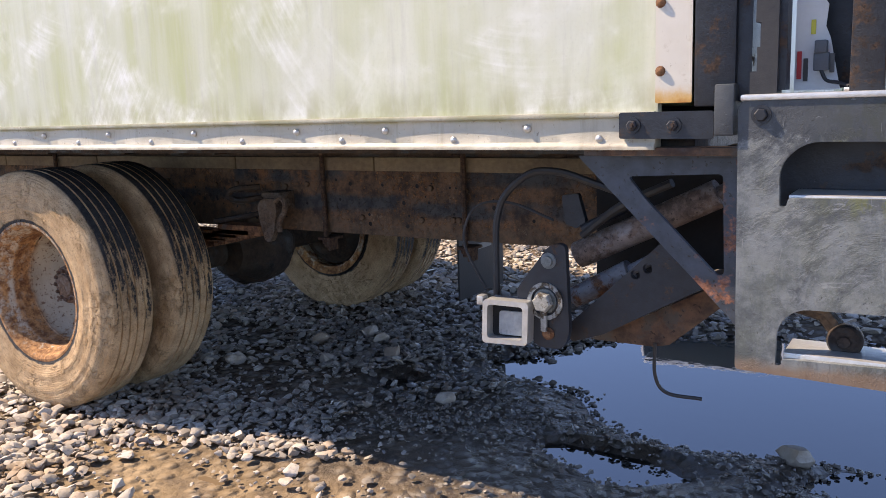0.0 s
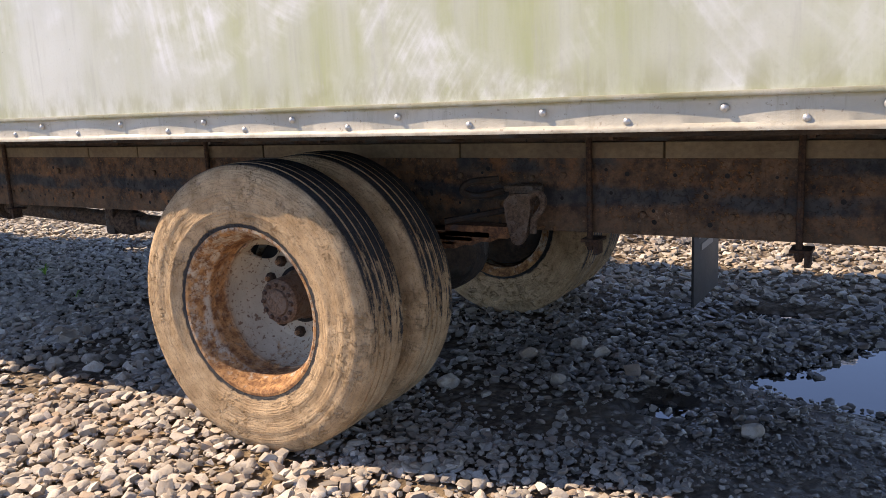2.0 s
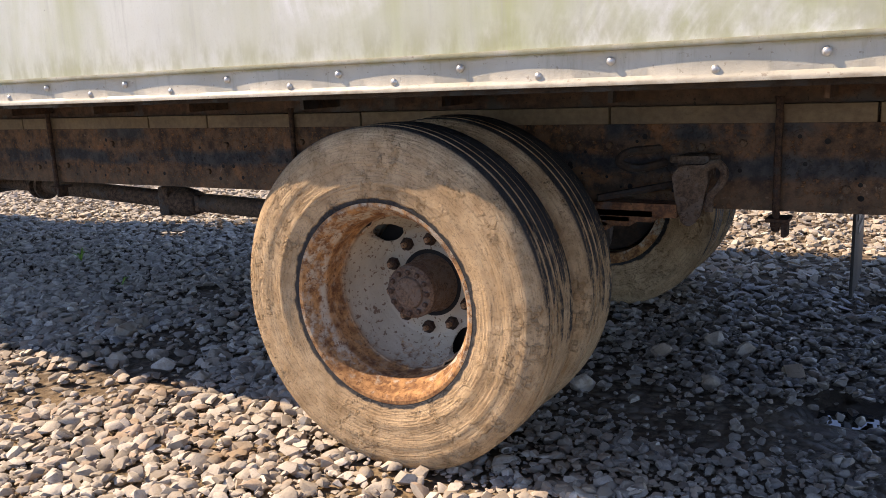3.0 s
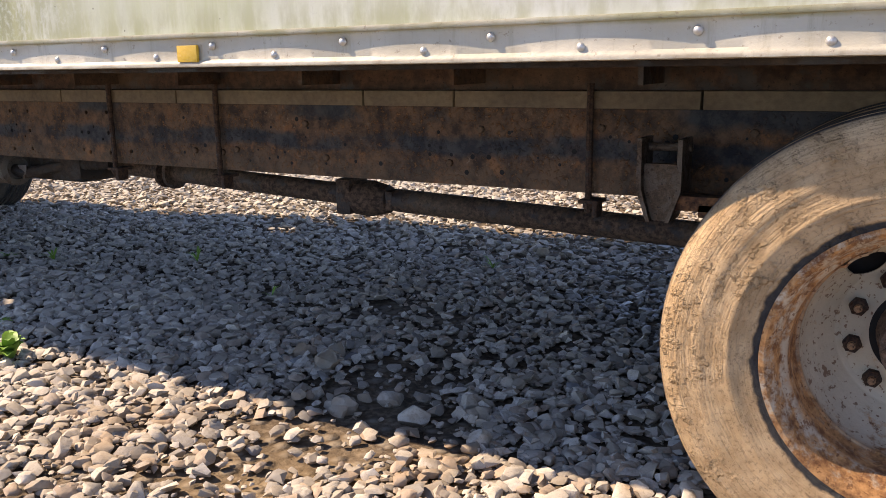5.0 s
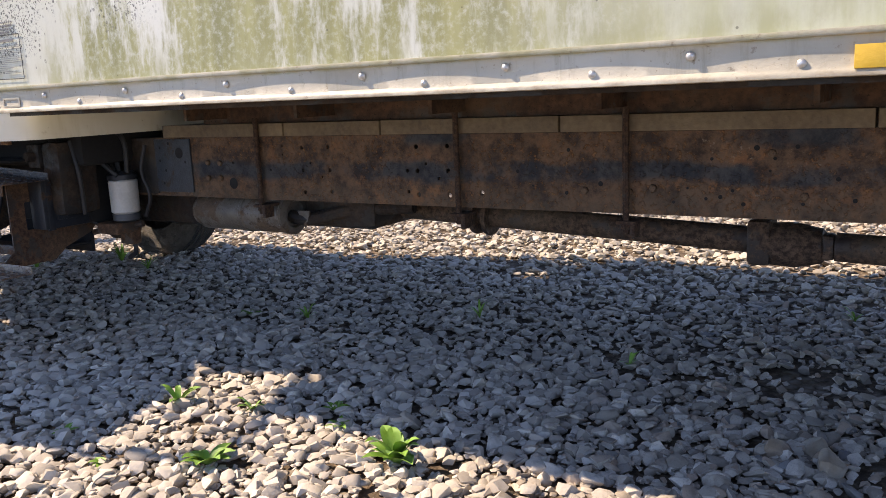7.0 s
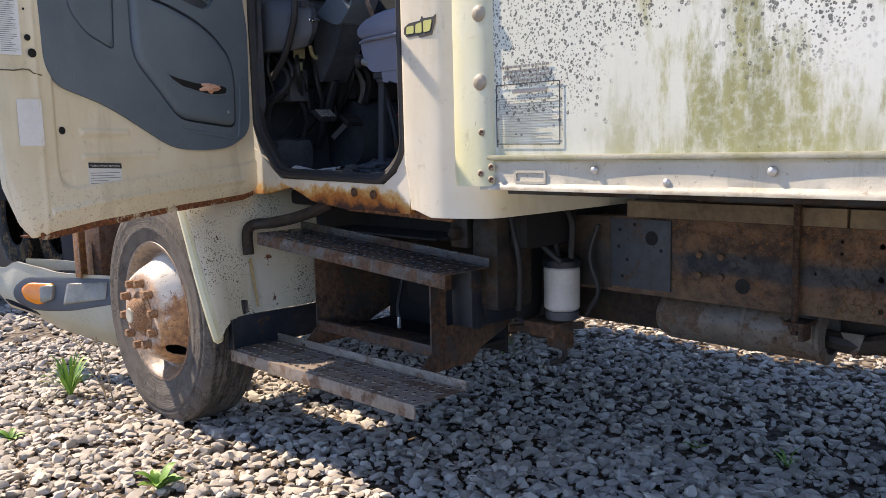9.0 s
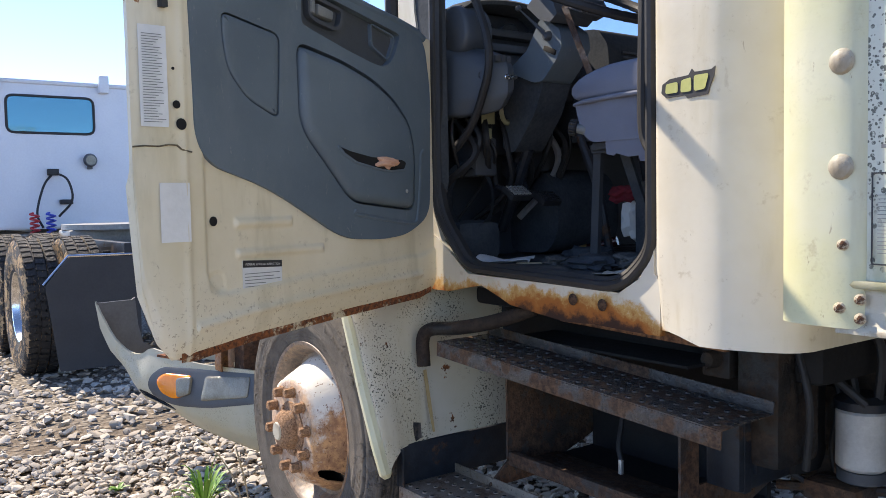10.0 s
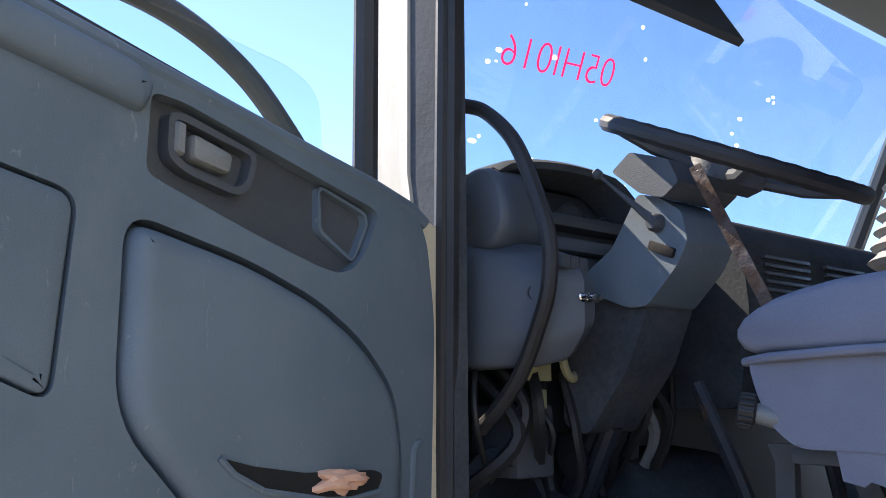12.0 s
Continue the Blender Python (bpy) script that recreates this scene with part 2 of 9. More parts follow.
def make_ground():
    m = Mat("ground_dirt")
    x, y = m.axis(0), m.axis(1)
    a = m.mix(m.map(m.noise(5, 8), 0.35, 0.65), (0.070, 0.048, 0.030), (0.145, 0.102, 0.063))
    a = m.mix(m.mul(m.map(m.noise(40, 6), 0.45, 0.7), 0.7), a, (0.25, 0.19, 0.13))
    peb = m.voronoi(16)
    a = m.mix(m.map(peb, 0.25, 0.5, 1.0, 0.0), a, (0.22, 0.18, 0.135))
    wob = m.mul(m.add(m.noise(1.6, 4), -0.5), 1.1)
    d = m.math("POWER", m.add(m.math("POWER", m.mul(m.add(m.add(x, 0.55), wob), 0.62), 2.0),
                              m.math("POWER", m.mul(m.add(m.add(y, -1.25), wob), 0.95), 2.0)), 0.5)
    wet = m.map(d, 0.95, 1.5, 1.0, 0.0)
    # trodden pale gravel away from the truck
    away = m.math("MAXIMUM", m.map(y, -1.1, -1.9), m.math("MAXIMUM", m.map(y, 4.6, 6.0), m.math("MAXIMUM", m.map(x, -12.0, -13.5), m.map(x, 1.0, 2.2))))
    a = m.mix(m.mul(away, 0.85), a, m.mix(m.map(m.voronoi(30), 0.1, 0.6), (0.46, 0.41, 0.335), (0.17, 0.145, 0.115)))
    # tan silt where the mud has dried in the open
    silt = m.mul(m.mul(m.mul(m.map(y, 0.30, -0.10), m.map(y, -2.4, -1.5)), m.mul(m.map(x, -5.4, -4.6), m.map(x, 1.6, 0.4))), m.map(m.noise(3.5, 6), 0.34, 0.52))
    a = m.mix(m.mul(silt, 0.8), a, m.mix(m.map(m.noise(9, 6), 0.35, 0.65), (0.20, 0.135, 0.068), (0.34, 0.245, 0.14)))
    col = m.mix(m.mul(wet, m.mul(m.add(1.0, m.mul(silt, -0.8)), 0.8)), a, (0.080, 0.062, 0.043))
    h = m.add(m.mul(m.map(peb, 0.1, 0.6, 1.0, 0.0), 1.0), m.mul(m.noise(60, 8), 0.5))
    return m.done(col, m.mixv(wet, 0.93, 0.3), 0.0, h, 0.02, 0.4)


def make_water(name, tint, rough):
    m = Mat(name)
    m.bsdf.inputs["Transmission Weight"].default_value = 0.0
    m.bsdf.inputs["IOR"].default_value = 2.0
    return m.done(tint, rough, 0.0, m.noise(9, 3), 0.00025, 0.9)


def make_panel(name):
    """Weathered white sheet: algae, streaks, smudges; black lichen dots towards the front corner."""
    m = Mat(name)
    x, z = m.axis(0), m.axis(2)
    base = m.mix(m.map(m.noise(1.2, 4), 0.3, 0.7), (0.585, 0.585, 0.49), (0.69, 0.69, 0.605))
    streak = m.noise(9, 6, 0.65, s=(1.0, 1.0, 0.09))
    fine = m.noise(26, 7, 0.72, s=(1, 1, 0.07))
    broad = m.noise(0.75, 5, 0.6, s=(1, 1, 0.55), off=(2.7, 0, 0))
    rear = m.map(x, -5.2, -4.0)
    alg = m.mul(m.map(broad, 0.34, 0.56), m.map(streak, 0.3, 0.7, 0.35, 1.0))
    alg = m.mul(alg, m.map(x, -6.2, -5.0, 0.12, 1.0))
    base = m.mix(m.mul(alg, 0.95), base, (0.44, 0.465, 0.235))
    base = m.mix(m.mul(m.map(fine, 0.50, 0.74), 0.45), base, (0.43, 0.42, 0.35))
    # heavy olive growth in ragged falling bands towards the front, with pale washed runs
    ragged = m.add(m.mul(m.noise(2.4, 7, 0.68, s=(1, 1, 0.22), off=(5.3, 0, 1)), 0.62), m.mul(m.noise(15, 6, 0.7, s=(1, 1, 0.30), off=(1, 0, 2)), 0.38))
    g2 = m.mul(m.map(m.add(ragged, m.mul(m.map(x, -5.6, -6.3), m.map(x, -7.75, -7.05, -0.035, 0.035))), 0.455, 0.535), m.mul(m.map(x, -5.3, -6.1), m.map(x, -7.80, -7.45)))
    g2 = m.mul(g2, m.map(m.noise(45, 6, 0.7), 0.30, 0.55, 0.40, 1.0))
    base = m.mix(m.mul(g2, 0.92), base, m.mix(m.map(streak, 0.35, 0.65), (0.20, 0.195, 0.05), (0.36, 0.34, 0.12)))
    # pale wiped smudges
    for cx, cz, o in ((-1.55, 0.55, 1), (-2.75, 2.1, 4), (-1.0, 1.95, 8)):
        sc = m.map(m.noise(1.7, 4, 0.55, s=(1.0, 1.0, 1.3), off=(o, 0, 4), dist=0.8), 0.50, 0.68)
        sc = m.mul(sc, m.mixv(0.55, m.brush(cx, cz, 55.0, 1.1, 0.40, 0.72), m.map(m.noise(12, 5, 0.6, off=(o, 2, 0)), 0.35, 0.65)))
        base = m.mix(m.mul(m.mul(sc, rear), 0.8), base, (0.84, 0.84, 0.81))
    # grime above the rail
    low = m.mul(m.map(z, 1.19, 1.30, 1.0, 0.0), m.map(m.noise(14, 6, s=(1, 1, 0.4)), 0.4, 0.62))
    base = m.mix(m.mul(low, 0.6), base, (0.34, 0.33, 0.16))
    # lichen dots of mixed size
    tiny = m.map(m.voronoi(130, s=(1, 0, 1)), 0.24, 0.34, 1.0, 0.0)
    small = m.map(m.voronoi(80, s=(1, 0, 1)), 0.24, 0.31, 1.0, 0.0)
    mid = m.map(m.voronoi(52, s=(1, 0, 0.92)), 0.22, 0.28, 1.0, 0.0)
    big = m.map(m.voronoi(31, s=(1, 0, 0.9)), 0.13, 0.165, 1.0, 0.0)
    dens = m.add(m.noise(3.5, 4, 0.6, s=(1, 1, 0.7), off=(3, 0, 0)), m.map(z, 1.22, 1.60, -0.10, 0.10))
    wear = m.map(m.noise(150, 3, 0.6), 0.36, 0.50)
    zone = m.mul(m.map(x, -5.9, -6.9), m.map(m.add(z, m.mul(x, -0.25)), 3.10, 3.22))
    few = m.mul(m.map(m.voronoi(14, s=(1, 0, 1)), 0.03, 0.05, 1.0, 0.0), m.map(x, -3.4, -5.2, 0.0, 0.6))
    spots = m.math("MAXIMUM", m.mul(small, m.map(dens, 0.44, 0.51)), m.math("MAXIMUM", m.mul(mid, m.map(dens, 0.40, 0.47)), m.mul(big, m.map(dens, 0.36, 0.44))))
    spots = m.math("MAXIMUM", spots, m.mul(tiny, m.map(dens, 0.44, 0.52)))
    base = m.mix(m.math("MAXIMUM", m.mul(m.mul(spots, m.mul(zone, wear)), 0.9), few), base, (0.055, 0.056, 0.042))
    base = m.mix(m.mul(m.map(m.noise(120, 6, 0.75), 0.5, 0.7), 0.22), base, (0.40, 0.385, 0.31))
    return m.done(base, m.mixv(alg, 0.42, 0.7), 0.0, m.noise(2.5, 3), 0.004, 0.45)


def make_rail():
    """Chalky pale rail: dirt drips, mildew along the upper lip, tarnish on the foot."""
    m = Mat("aluminium_rail")
    z = m.axis(2)
    n = m.noise(3, 6, 0.6)
    base = m.mix(m.map(n, 0.3, 0.7), (0.40, 0.365, 0.28), (0.52, 0.485, 0.39))
    drip = m.map(m.noise(24, 7, 0.75, s=(1, 1, 0.12)), 0.50, 0.70)
    base = m.mix(m.mul(drip, 0.45), base, (0.27, 0.235, 0.16))
    wob = m.mul(m.add(m.noise(18, 6, 0.7), -0.5), 0.016)
    lip = m.mul(m.map(m.add(z, wob), 1.166, 1.174), m.map(m.noise(7, 5), 0.36, 0.60, 0.25, 1.0))
    base = m.mix(m.mul(lip, 0.7), base, (0.25, 0.24, 0.10))
    foot = m.mul(m.map(m.add(z, wob), 1.112, 1.104), m.map(m.noise(11, 6), 0.40, 0.62, 0.1, 1.0))
    base = m.mix(m.mul(foot, 0.6), base, (0.20, 0.145, 0.085))
    base = m.mix(m.mul(m.map(m.noise(60, 5, 0.7), 0.60, 0.68), 0.55), base, (0.16, 0.11, 0.07))
    return m.done(base, 0.5, 0.0, m.noise(40), 0.002, 0.4)


def make_cream(name, rust=0.0, dots=0.0, chips=None, a=(0.58, 0.525, 0.405), b=(0.68, 0.64, 0.54), rust_z=None):
    """Old cream paint with chalky patches, stains, black specks and rust."""
    m = Mat(name)
    base = m.mix(m.map(m.noise(2.2, 5), 0.3, 0.7), a, b)
    base = m.mix(m.mul(m.map(m.noise(9, 6, s=(1, 1, 0.2)), 0.50, 0.72), 0.5), base, (0.45, 0.385, 0.235))
    base = m.mix(m.mul(m.map(m.noise(17, 8, 0.75, off=(4, 1, 2)), 0.58, 0.70), 0.45), base, (0.36, 0.29, 0.175))
    scr = m.map(m.noise(35, 4, 0.8, s=(1, 1, 0.5), dist=1.0), 0.66, 0.72)
    base = m.mix(m.mul(scr, 0.6), base, (0.25, 0.19, 0.12))
    if chips:
        c = m.mul(m.map(m.noise(75, 6, 0.75), 0.57, 0.62), m.map(m.add(m.axis(2), m.mul(m.noise(3, 4), 0.3)), chips + 0.17, chips + 0.02))
        base = m.mix(m.mul(c, 0.6), base, (0.26, 0.18, 0.10))
    rough = 0.42
    if dots:
        sp = m.mul(m.map(m.noise(150, 3, 0.5), 0.585, 0.61), m.map(m.noise(5, 3), 0.44, 0.58))
        base = m.mix(m.mul(sp, dots), base, (0.075, 0.07, 0.05))
    if rust:
        n = m.noise(11, 8, 0.65)
        r = m.map(n, 0.66 - rust * 0.2, 0.70 - rust * 0.16)
        if rust_z:
            z = m.axis(2)
            edge = m.add(z, m.mul(m.add(m.noise(13, 9, 0.72), -0.5), rust_z[2] * 1.5))
            if len(rust_z) > 3:
                edge = m.add(edge, m.mul(m.map(m.axis(0), rust_z[3] - 0.35, rust_z[3]), 0.14))
            lo, hi = rust_z[0], rust_z[1]
            r = m.map(edge, lo, hi, 1.0, 0.0)
            ochre = m.mix(m.map(m.add(edge, m.mul(m.add(m.noise(28, 6), -0.5), 0.03)), lo - 0.020, lo + 0.010), (0.36, 0.12, 0.022), (0.55, 0.33, 0.11))
            deep = m.mix(m.map(edge, lo - 0.058, lo - 0.022), (0.045, 0.020, 0.012), ochre)
            base = m.mix(m.map(edge, lo + 0.004, hi, 1.0, 0.0), base, deep)
        halo = m.mul(m.map(r, 0.0, 1.0), 1.0)
        rc = m.mix(m.map(m.noise(24, 6), 0.35, 0.65), (0.055, 0.025, 0.014), (0.36, 0.125, 0.022))
        if not rust_z:
            base = m.mix(m.math("MINIMUM", m.mul(halo, 1.3), 1.0), base, rc)
        rough = m.mixv(r, 0.42, 0.9)
    return m.done(base, rough, 0.0, m.noise(30, 6), 0.0005, 0.45)


def make_rusty(name, paint, rust_a=(0.055, 0.028, 0.018), rust_b=(0.165, 0.075, 0.036), amount=0.5, scale=5.0, mud=0.0, rough=0.75, metal=0.0, depth=0.003):
    m = Mat(name)
    n = m.noise(scale, 9, 0.68)
    r = m.map(n, 0.62 - amount * 0.3, 0.70 - amount * 0.3)
    rc = m.mix(m.map(m.noise(scale * 5, 8, 0.7), 0.35, 0.68), rust_a, rust_b)
    pc = m.mix(m.map(m.noise(scale * 3, 6), 0.3, 0.7), paint, tuple(c * 1.6 for c in paint))
    base = m.mix(r, pc, rc)
    if mud:
        k = m.mul(m.map(m.noise(2.4, 7, 0.65, off=(3, 3, 3)), 0.42, 0.66), mud)
        base = m.mix(k, base, (0.20, 0.145, 0.09))
    pits = m.map(m.voronoi(60), 0.0, 0.16)
    base = m.mix(m.mul(m.map(m.noise(90, 2, 0.5), 0.66, 0.69), 0.7), base, (0.02, 0.014, 0.01))
    return m.done(base, m.mixv(r, rough * 0.6, 0.92), metal, m.add(m.noise(scale * 12, 8), m.mul(pits, 0.4)), depth, 0.4)


def make_tyre(name, mud, tint=None):
    """Rubber about the local y axis, with dried mud that thins out on the tread."""
    m = Mat(name)
    y = m.axis(1)
    n = m.noise(7, 8, 0.66)
    fine = m.noise(55, 6, 0.7)
    rub = m.mix(m.map(fine, 0.3, 0.7), (0.020, 0.020, 0.021), (0.050, 0.048, 0.046))
    side = m.map(m.math("ABSOLUTE", m.normal(1)), 0.25, 0.75)
    k = m.add(m.mul(n, 0.62), m.mul(fine, 0.38))
    thr = m.map(k, 0.50 - mud * 0.28, 0.56 - mud * 0.24)
    rr = m.math("POWER", m.add(m.math("POWER", m.axis(0), 2.0), m.math("POWER", m.axis(2), 2.0)), 0.5)
    ang = m.math("ARCTAN2", m.axis(2), m.axis(0))
    # mud on the tread lies in smears along the ribs, thickest low down
    cs = m.n.new("ShaderNodeCombineXYZ")
    m.put(cs.inputs[0], m.mul(ang, 3.2))
    m.put(cs.inputs[1], m.mul(y, 42.0))
    smear = m.n.new("ShaderNodeTexNoise")
    smear.inputs["Scale"].default_value = 1.0
    smear.inputs["Detail"].default_value = 7
    smear.inputs["Roughness"].default_value = 0.68
    m.l.new(cs.outputs[0], smear.inputs["Vector"])
    low = m.add(m.mul(m.axis(2), -0.42), m.mul(m.axis(0), 0.12))
    tk = m.add(m.add(m.mul(smear.outputs[0], 0.72), m.mul(fine, 0.28)), m.mul(low, max(0.0, mud - 0.3)))
    thr2 = m.map(tk, 0.575 - mud * 0.075, 0.66 - mud * 0.07)
    cov = m.mixv(side, m.mul(thr2, 0.9), thr)
    cv = m.n.new("ShaderNodeCombineXYZ")
    m.put(cv.inputs[0], m.mul(rr, 170.0))
    m.put(cv.inputs[1], m.mul(ang, 5.0))
    rn = m.n.new("ShaderNodeTexNoise")
    rn.inputs["Scale"].default_value = 1.0
    rn.inputs["Detail"].default_value = 5
    m.l.new(cv.outputs[0], rn.inputs["Vector"])
    rings = rn.outputs[0]
    chip = m.n.new("ShaderNodeTexNoise")
    chip.inputs["Scale"].default_value = 1.0
    chip.inputs["Detail"].default_value = 4
    cv2 = m.n.new("ShaderNodeCombineXYZ")
    m.put(cv2.inputs[1], m.mul(ang, 9.0))
    m.put(cv2.inputs[0], m.mul(rr, 30.0))
    m.l.new(cv2.outputs[0], chip.inputs["Vector"])
    bead = m.mul(m.map(m.add(rr, m.mul(m.add(chip.outputs[0], -0.5), 0.020)), 0.316, 0.309), side)
    cov = m.math("MAXIMUM", m.math("SUBTRACT", cov, m.add(m.mul(bead, 1.0), m.mul(m.map(rings, 0.68, 0.76), 0.5))), 0.0)
    mc = m.mix(m.map(m.noise(14, 7), 0.3, 0.7), (0.41, 0.268, 0.142), (0.61, 0.428, 0.250)) if tint is None else m.mix(m.map(m.noise(14, 7), 0.3, 0.7), tint, tuple(c * 1.4 for c in tint))
    mc = m.mix(m.mul(m.map(rings, 0.36, 0.46, 1.0, 0.0), 0.25), mc, (0.17, 0.11, 0.065)) if tint is None else mc
    crumb = m.noise(130, 6, 0.75)
    mc = m.mix(m.mul(m.map(crumb, 0.52, 0.62), 0.45), mc, (0.12, 0.078, 0.045)) if tint is None else mc
    col = m.mix(cov, rub, mc)
    clod = m.mul(m.map(m.noise(38, 5, 0.6), 0.50, 0.66), m.map(m.noise(5, 2, off=(1, 5, 2)), 0.42, 0.58))
    h = m.add(m.mul(cov, 0.35), m.add(m.add(m.mul(clod, 0.9), m.mul(crumb, -0.5)), m.add(m.mul(fine, 0.3), m.mul(rings, 0.7))))
    return m.done(col, m.mixv(cov, 0.62, 0.95), 0.0, h, 0.011, 0.3)


def make_rim(name, white=(0.50, 0.435, 0.33), amount=0.5):
    m = Mat(name)
    r = m.math("POWER", m.add(m.math("POWER", m.axis(0), 2.0), m.math("POWER", m.axis(2), 2.0)), 0.5)
    outer = m.map(m.add(r, m.mul(m.add(m.noise(16, 6), -0.5), 0.10)), 0.232, 0.262)
    n = m.noise(26, 9, 0.72)
    inner = m.map(m.add(m.axis(2), m.mul(m.noise(9, 6), 0.16)), -0.04, -0.20, 0.0, 0.13)
    k = m.map(m.add(m.add(n, inner), m.mul(outer, 0.26 * amount + 0.02)), 0.57, 0.78)
    rc = m.mix(m.map(m.noise(30, 8, 0.7), 0.35, 0.68), (0.13, 0.052, 0.02), (0.48, 0.25, 0.10))
    dirt = m.mix(m.map(m.noise(4, 5), 0.3, 0.7), white, tuple(c * 0.72 for c in white))
    yy = m.add(m.axis(1), m.mul(m.add(m.noise(11, 7, 0.7), -0.5), 0.045))
    well = m.mul(m.map(yy, 0.078, 0.098), m.map(yy, 0.155, 0.185, 1.0, 0.0))
    k = m.math("MAXIMUM", k, m.mul(well, m.map(n, 0.30, 0.52, 0.55, 1.0)))
    sp = m.math("MAXIMUM", m.map(m.noise(80, 3, 0.6), 0.60, 0.64), m.map(m.noise(34, 3, 0.6), 0.64, 0.68))
    base = m.mix(m.mul(sp, 0.8), m.mix(k, dirt, rc), (0.12, 0.05, 0.02))
    return m.done(base, m.mixv(k, 0.5, 0.9), 0.0, m.noise(50, 8), 0.002, 0.4)


def make_steer_rim():
    """White domed disc whose rear half and stud ring bleed orange rust."""
    m = Mat("white_steer_rim")
    x = m.axis(0)
    r = m.math("POWER", m.add(m.math("POWER", x, 2.0), m.math("POWER", m.axis(2), 2.0)), 0.5)
    n = m.noise(13, 8, 0.7)
    fine = m.noise(42, 8, 0.72)
    lean = m.add(x, m.mul(m.axis(2), -0.55))
    k = m.map(m.add(m.add(m.mul(n, 0.5), m.mul(fine, 0.3)), m.map(lean, -0.02, 0.26, 0.0, 0.34)), 0.54, 0.68)
    studs = m.mul(m.map(m.add(r, m.mul(m.add(n, -0.5), 0.06)), 0.185, 0.165), 0.7)
    k = m.math("MAXIMUM", m.mul(k, 0.9), m.mul(studs, m.map(fine, 0.3, 0.55, 0.5, 1.0)))
    rc = m.mix(m.map(m.noise(30, 8, 0.7), 0.35, 0.68), (0.24, 0.095, 0.03), (0.56, 0.29, 0.105))
    base = m.mix(m.map(m.noise(4, 5), 0.3, 0.7), (0.72, 0.69, 0.62), (0.60, 0.56, 0.48))
    base = m.mix(k, base, rc)
    gutter = m.map(m.add(r, m.mul(m.add(fine, -0.5), 0.03)), 0.226, 0.246)
    base = m.mix(m.mul(gutter, 0.88), base, m.mix(m.map(fine, 0.35, 0.65), (0.09, 0.06, 0.042), (0.27, 0.17, 0.10)))
    base = m.mix(m.mul(m.map(m.noise(75, 2, 0.5), 0.64, 0.67), 0.7), base, (0.16, 0.07, 0.03))
    return m.done(base, m.mixv(k, 0.45, 0.9), 0.0, m.noise(50, 8), 0.002, 0.4)


def make_glass(name, tint=(0.93, 0.97, 0.98), dust=0.0):
    m = bpy.data.materials.new(name)
    m.use_nodes = True
    n, l = m.node_tree.nodes, m.node_tree.links
    n.remove(n["Principled BSDF"])
    tr = n.new("ShaderNodeBsdfTransparent")
    tr.inputs[0].default_value = (*tint, 1)
    gl = n.new("ShaderNodeBsdfGlossy")
    gl.inputs["Roughness"].default_value = 0.02
    lw = n.new("ShaderNodeLayerWeight")
    lw.inputs[0].default_value = 0.5
    pw = n.new("ShaderNodeMath")
    pw.operation = "POWER"
    pw.inputs[1].default_value = 4.0
    l.new(lw.outputs["Facing"], pw.inputs[0])
    fr = n.new("ShaderNodeMath")
    fr.operation = "MULTIPLY_ADD"
    fr.inputs[1].default_value = 0.7
    fr.inputs[2].default_value = 0.05
    l.new(pw.outputs[0], fr.inputs[0])
    mx = n.new("ShaderNodeMixShader")
    l.new(fr.outputs[0], mx.inputs[0])
    l.new(tr.outputs[0], mx.inputs[1])
    l.new(gl.outputs[0], mx.inputs[2])
    out = mx.outputs[0]
    if dust:
        df = n.new("ShaderNodeBsdfDiffuse")
        df.inputs[0].default_value = (0.55, 0.6, 0.62, 1)
        tc = n.new("ShaderNodeTexCoord")
        ns = n.new("ShaderNodeTexNoise")
        ns.inputs["Scale"].default_value = 14
        ns.inputs["Detail"].default_value = 6
        l.new(tc.outputs["Object"], ns.inputs["Vector"])
        mr = n.new("ShaderNodeMapRange")
        for k, v in zip(("From Min", "From Max", "To Min", "To Max"), (0.3, 0.75, dust * 0.4, dust)):
            mr.inputs[k].default_value = v
        l.new(ns.outputs[0], mr.inputs["Value"])
        m2 = n.new("ShaderNodeMixShader")
        l.new(mr.outputs[0], m2.inputs[0])
        l.new(out, m2.inputs[1])
        l.new(df.outputs[0], m2.inputs[2])
        out = m2.outputs[0]
    l.new(out, n["Material Output"].inputs[0])
    return m


GRAVEL, DIRT = make_gravel(), make_ground()
WATER = make_water("puddle_water", (0.006, 0.007, 0.008), 0.004)
MUDWATER = make_water("muddy_water", (0.22, 0.15, 0.085), 0.12)
PANEL = make_panel("white_side_panel")
RAIL = make_rail()
ALU = simple("dull_aluminium", (0.42, 0.42, 0.40), (0.58, 0.57, 0.54), 0.4, 0.6, 8, 80)
CREAM = make_cream("cream_paint", dots=0.0)
CREAM_DOTS = make_cream("cream_paint_lichen", rust=0.06, dots=0.95, a=(0.52, 0.47, 0.33), b=(0.60, 0.56, 0.45))
CREAM_SILL = make_cream("cream_paint_rusted_sill", rust=0.6, rust_z=(1.050, 1.078, 0.10, -8.46))
CREAM_DOOR = make_cream("cream_door_paint", rust=0.06, chips=1.15, a=(0.66, 0.575, 0.395), b=(0.76, 0.685, 0.52))
DOOR_RUST = make_rusty("rusted_door_hem", (0.45, 0.38, 0.26), (0.09, 0.035, 0.018), (0.30, 0.10, 0.03), 0.75, 14)
YELLOWED = make_cream("yellowed_fibreglass", dots=0.06, a=(0.56, 0.545, 0.29), b=(0.64, 0.62, 0.46))
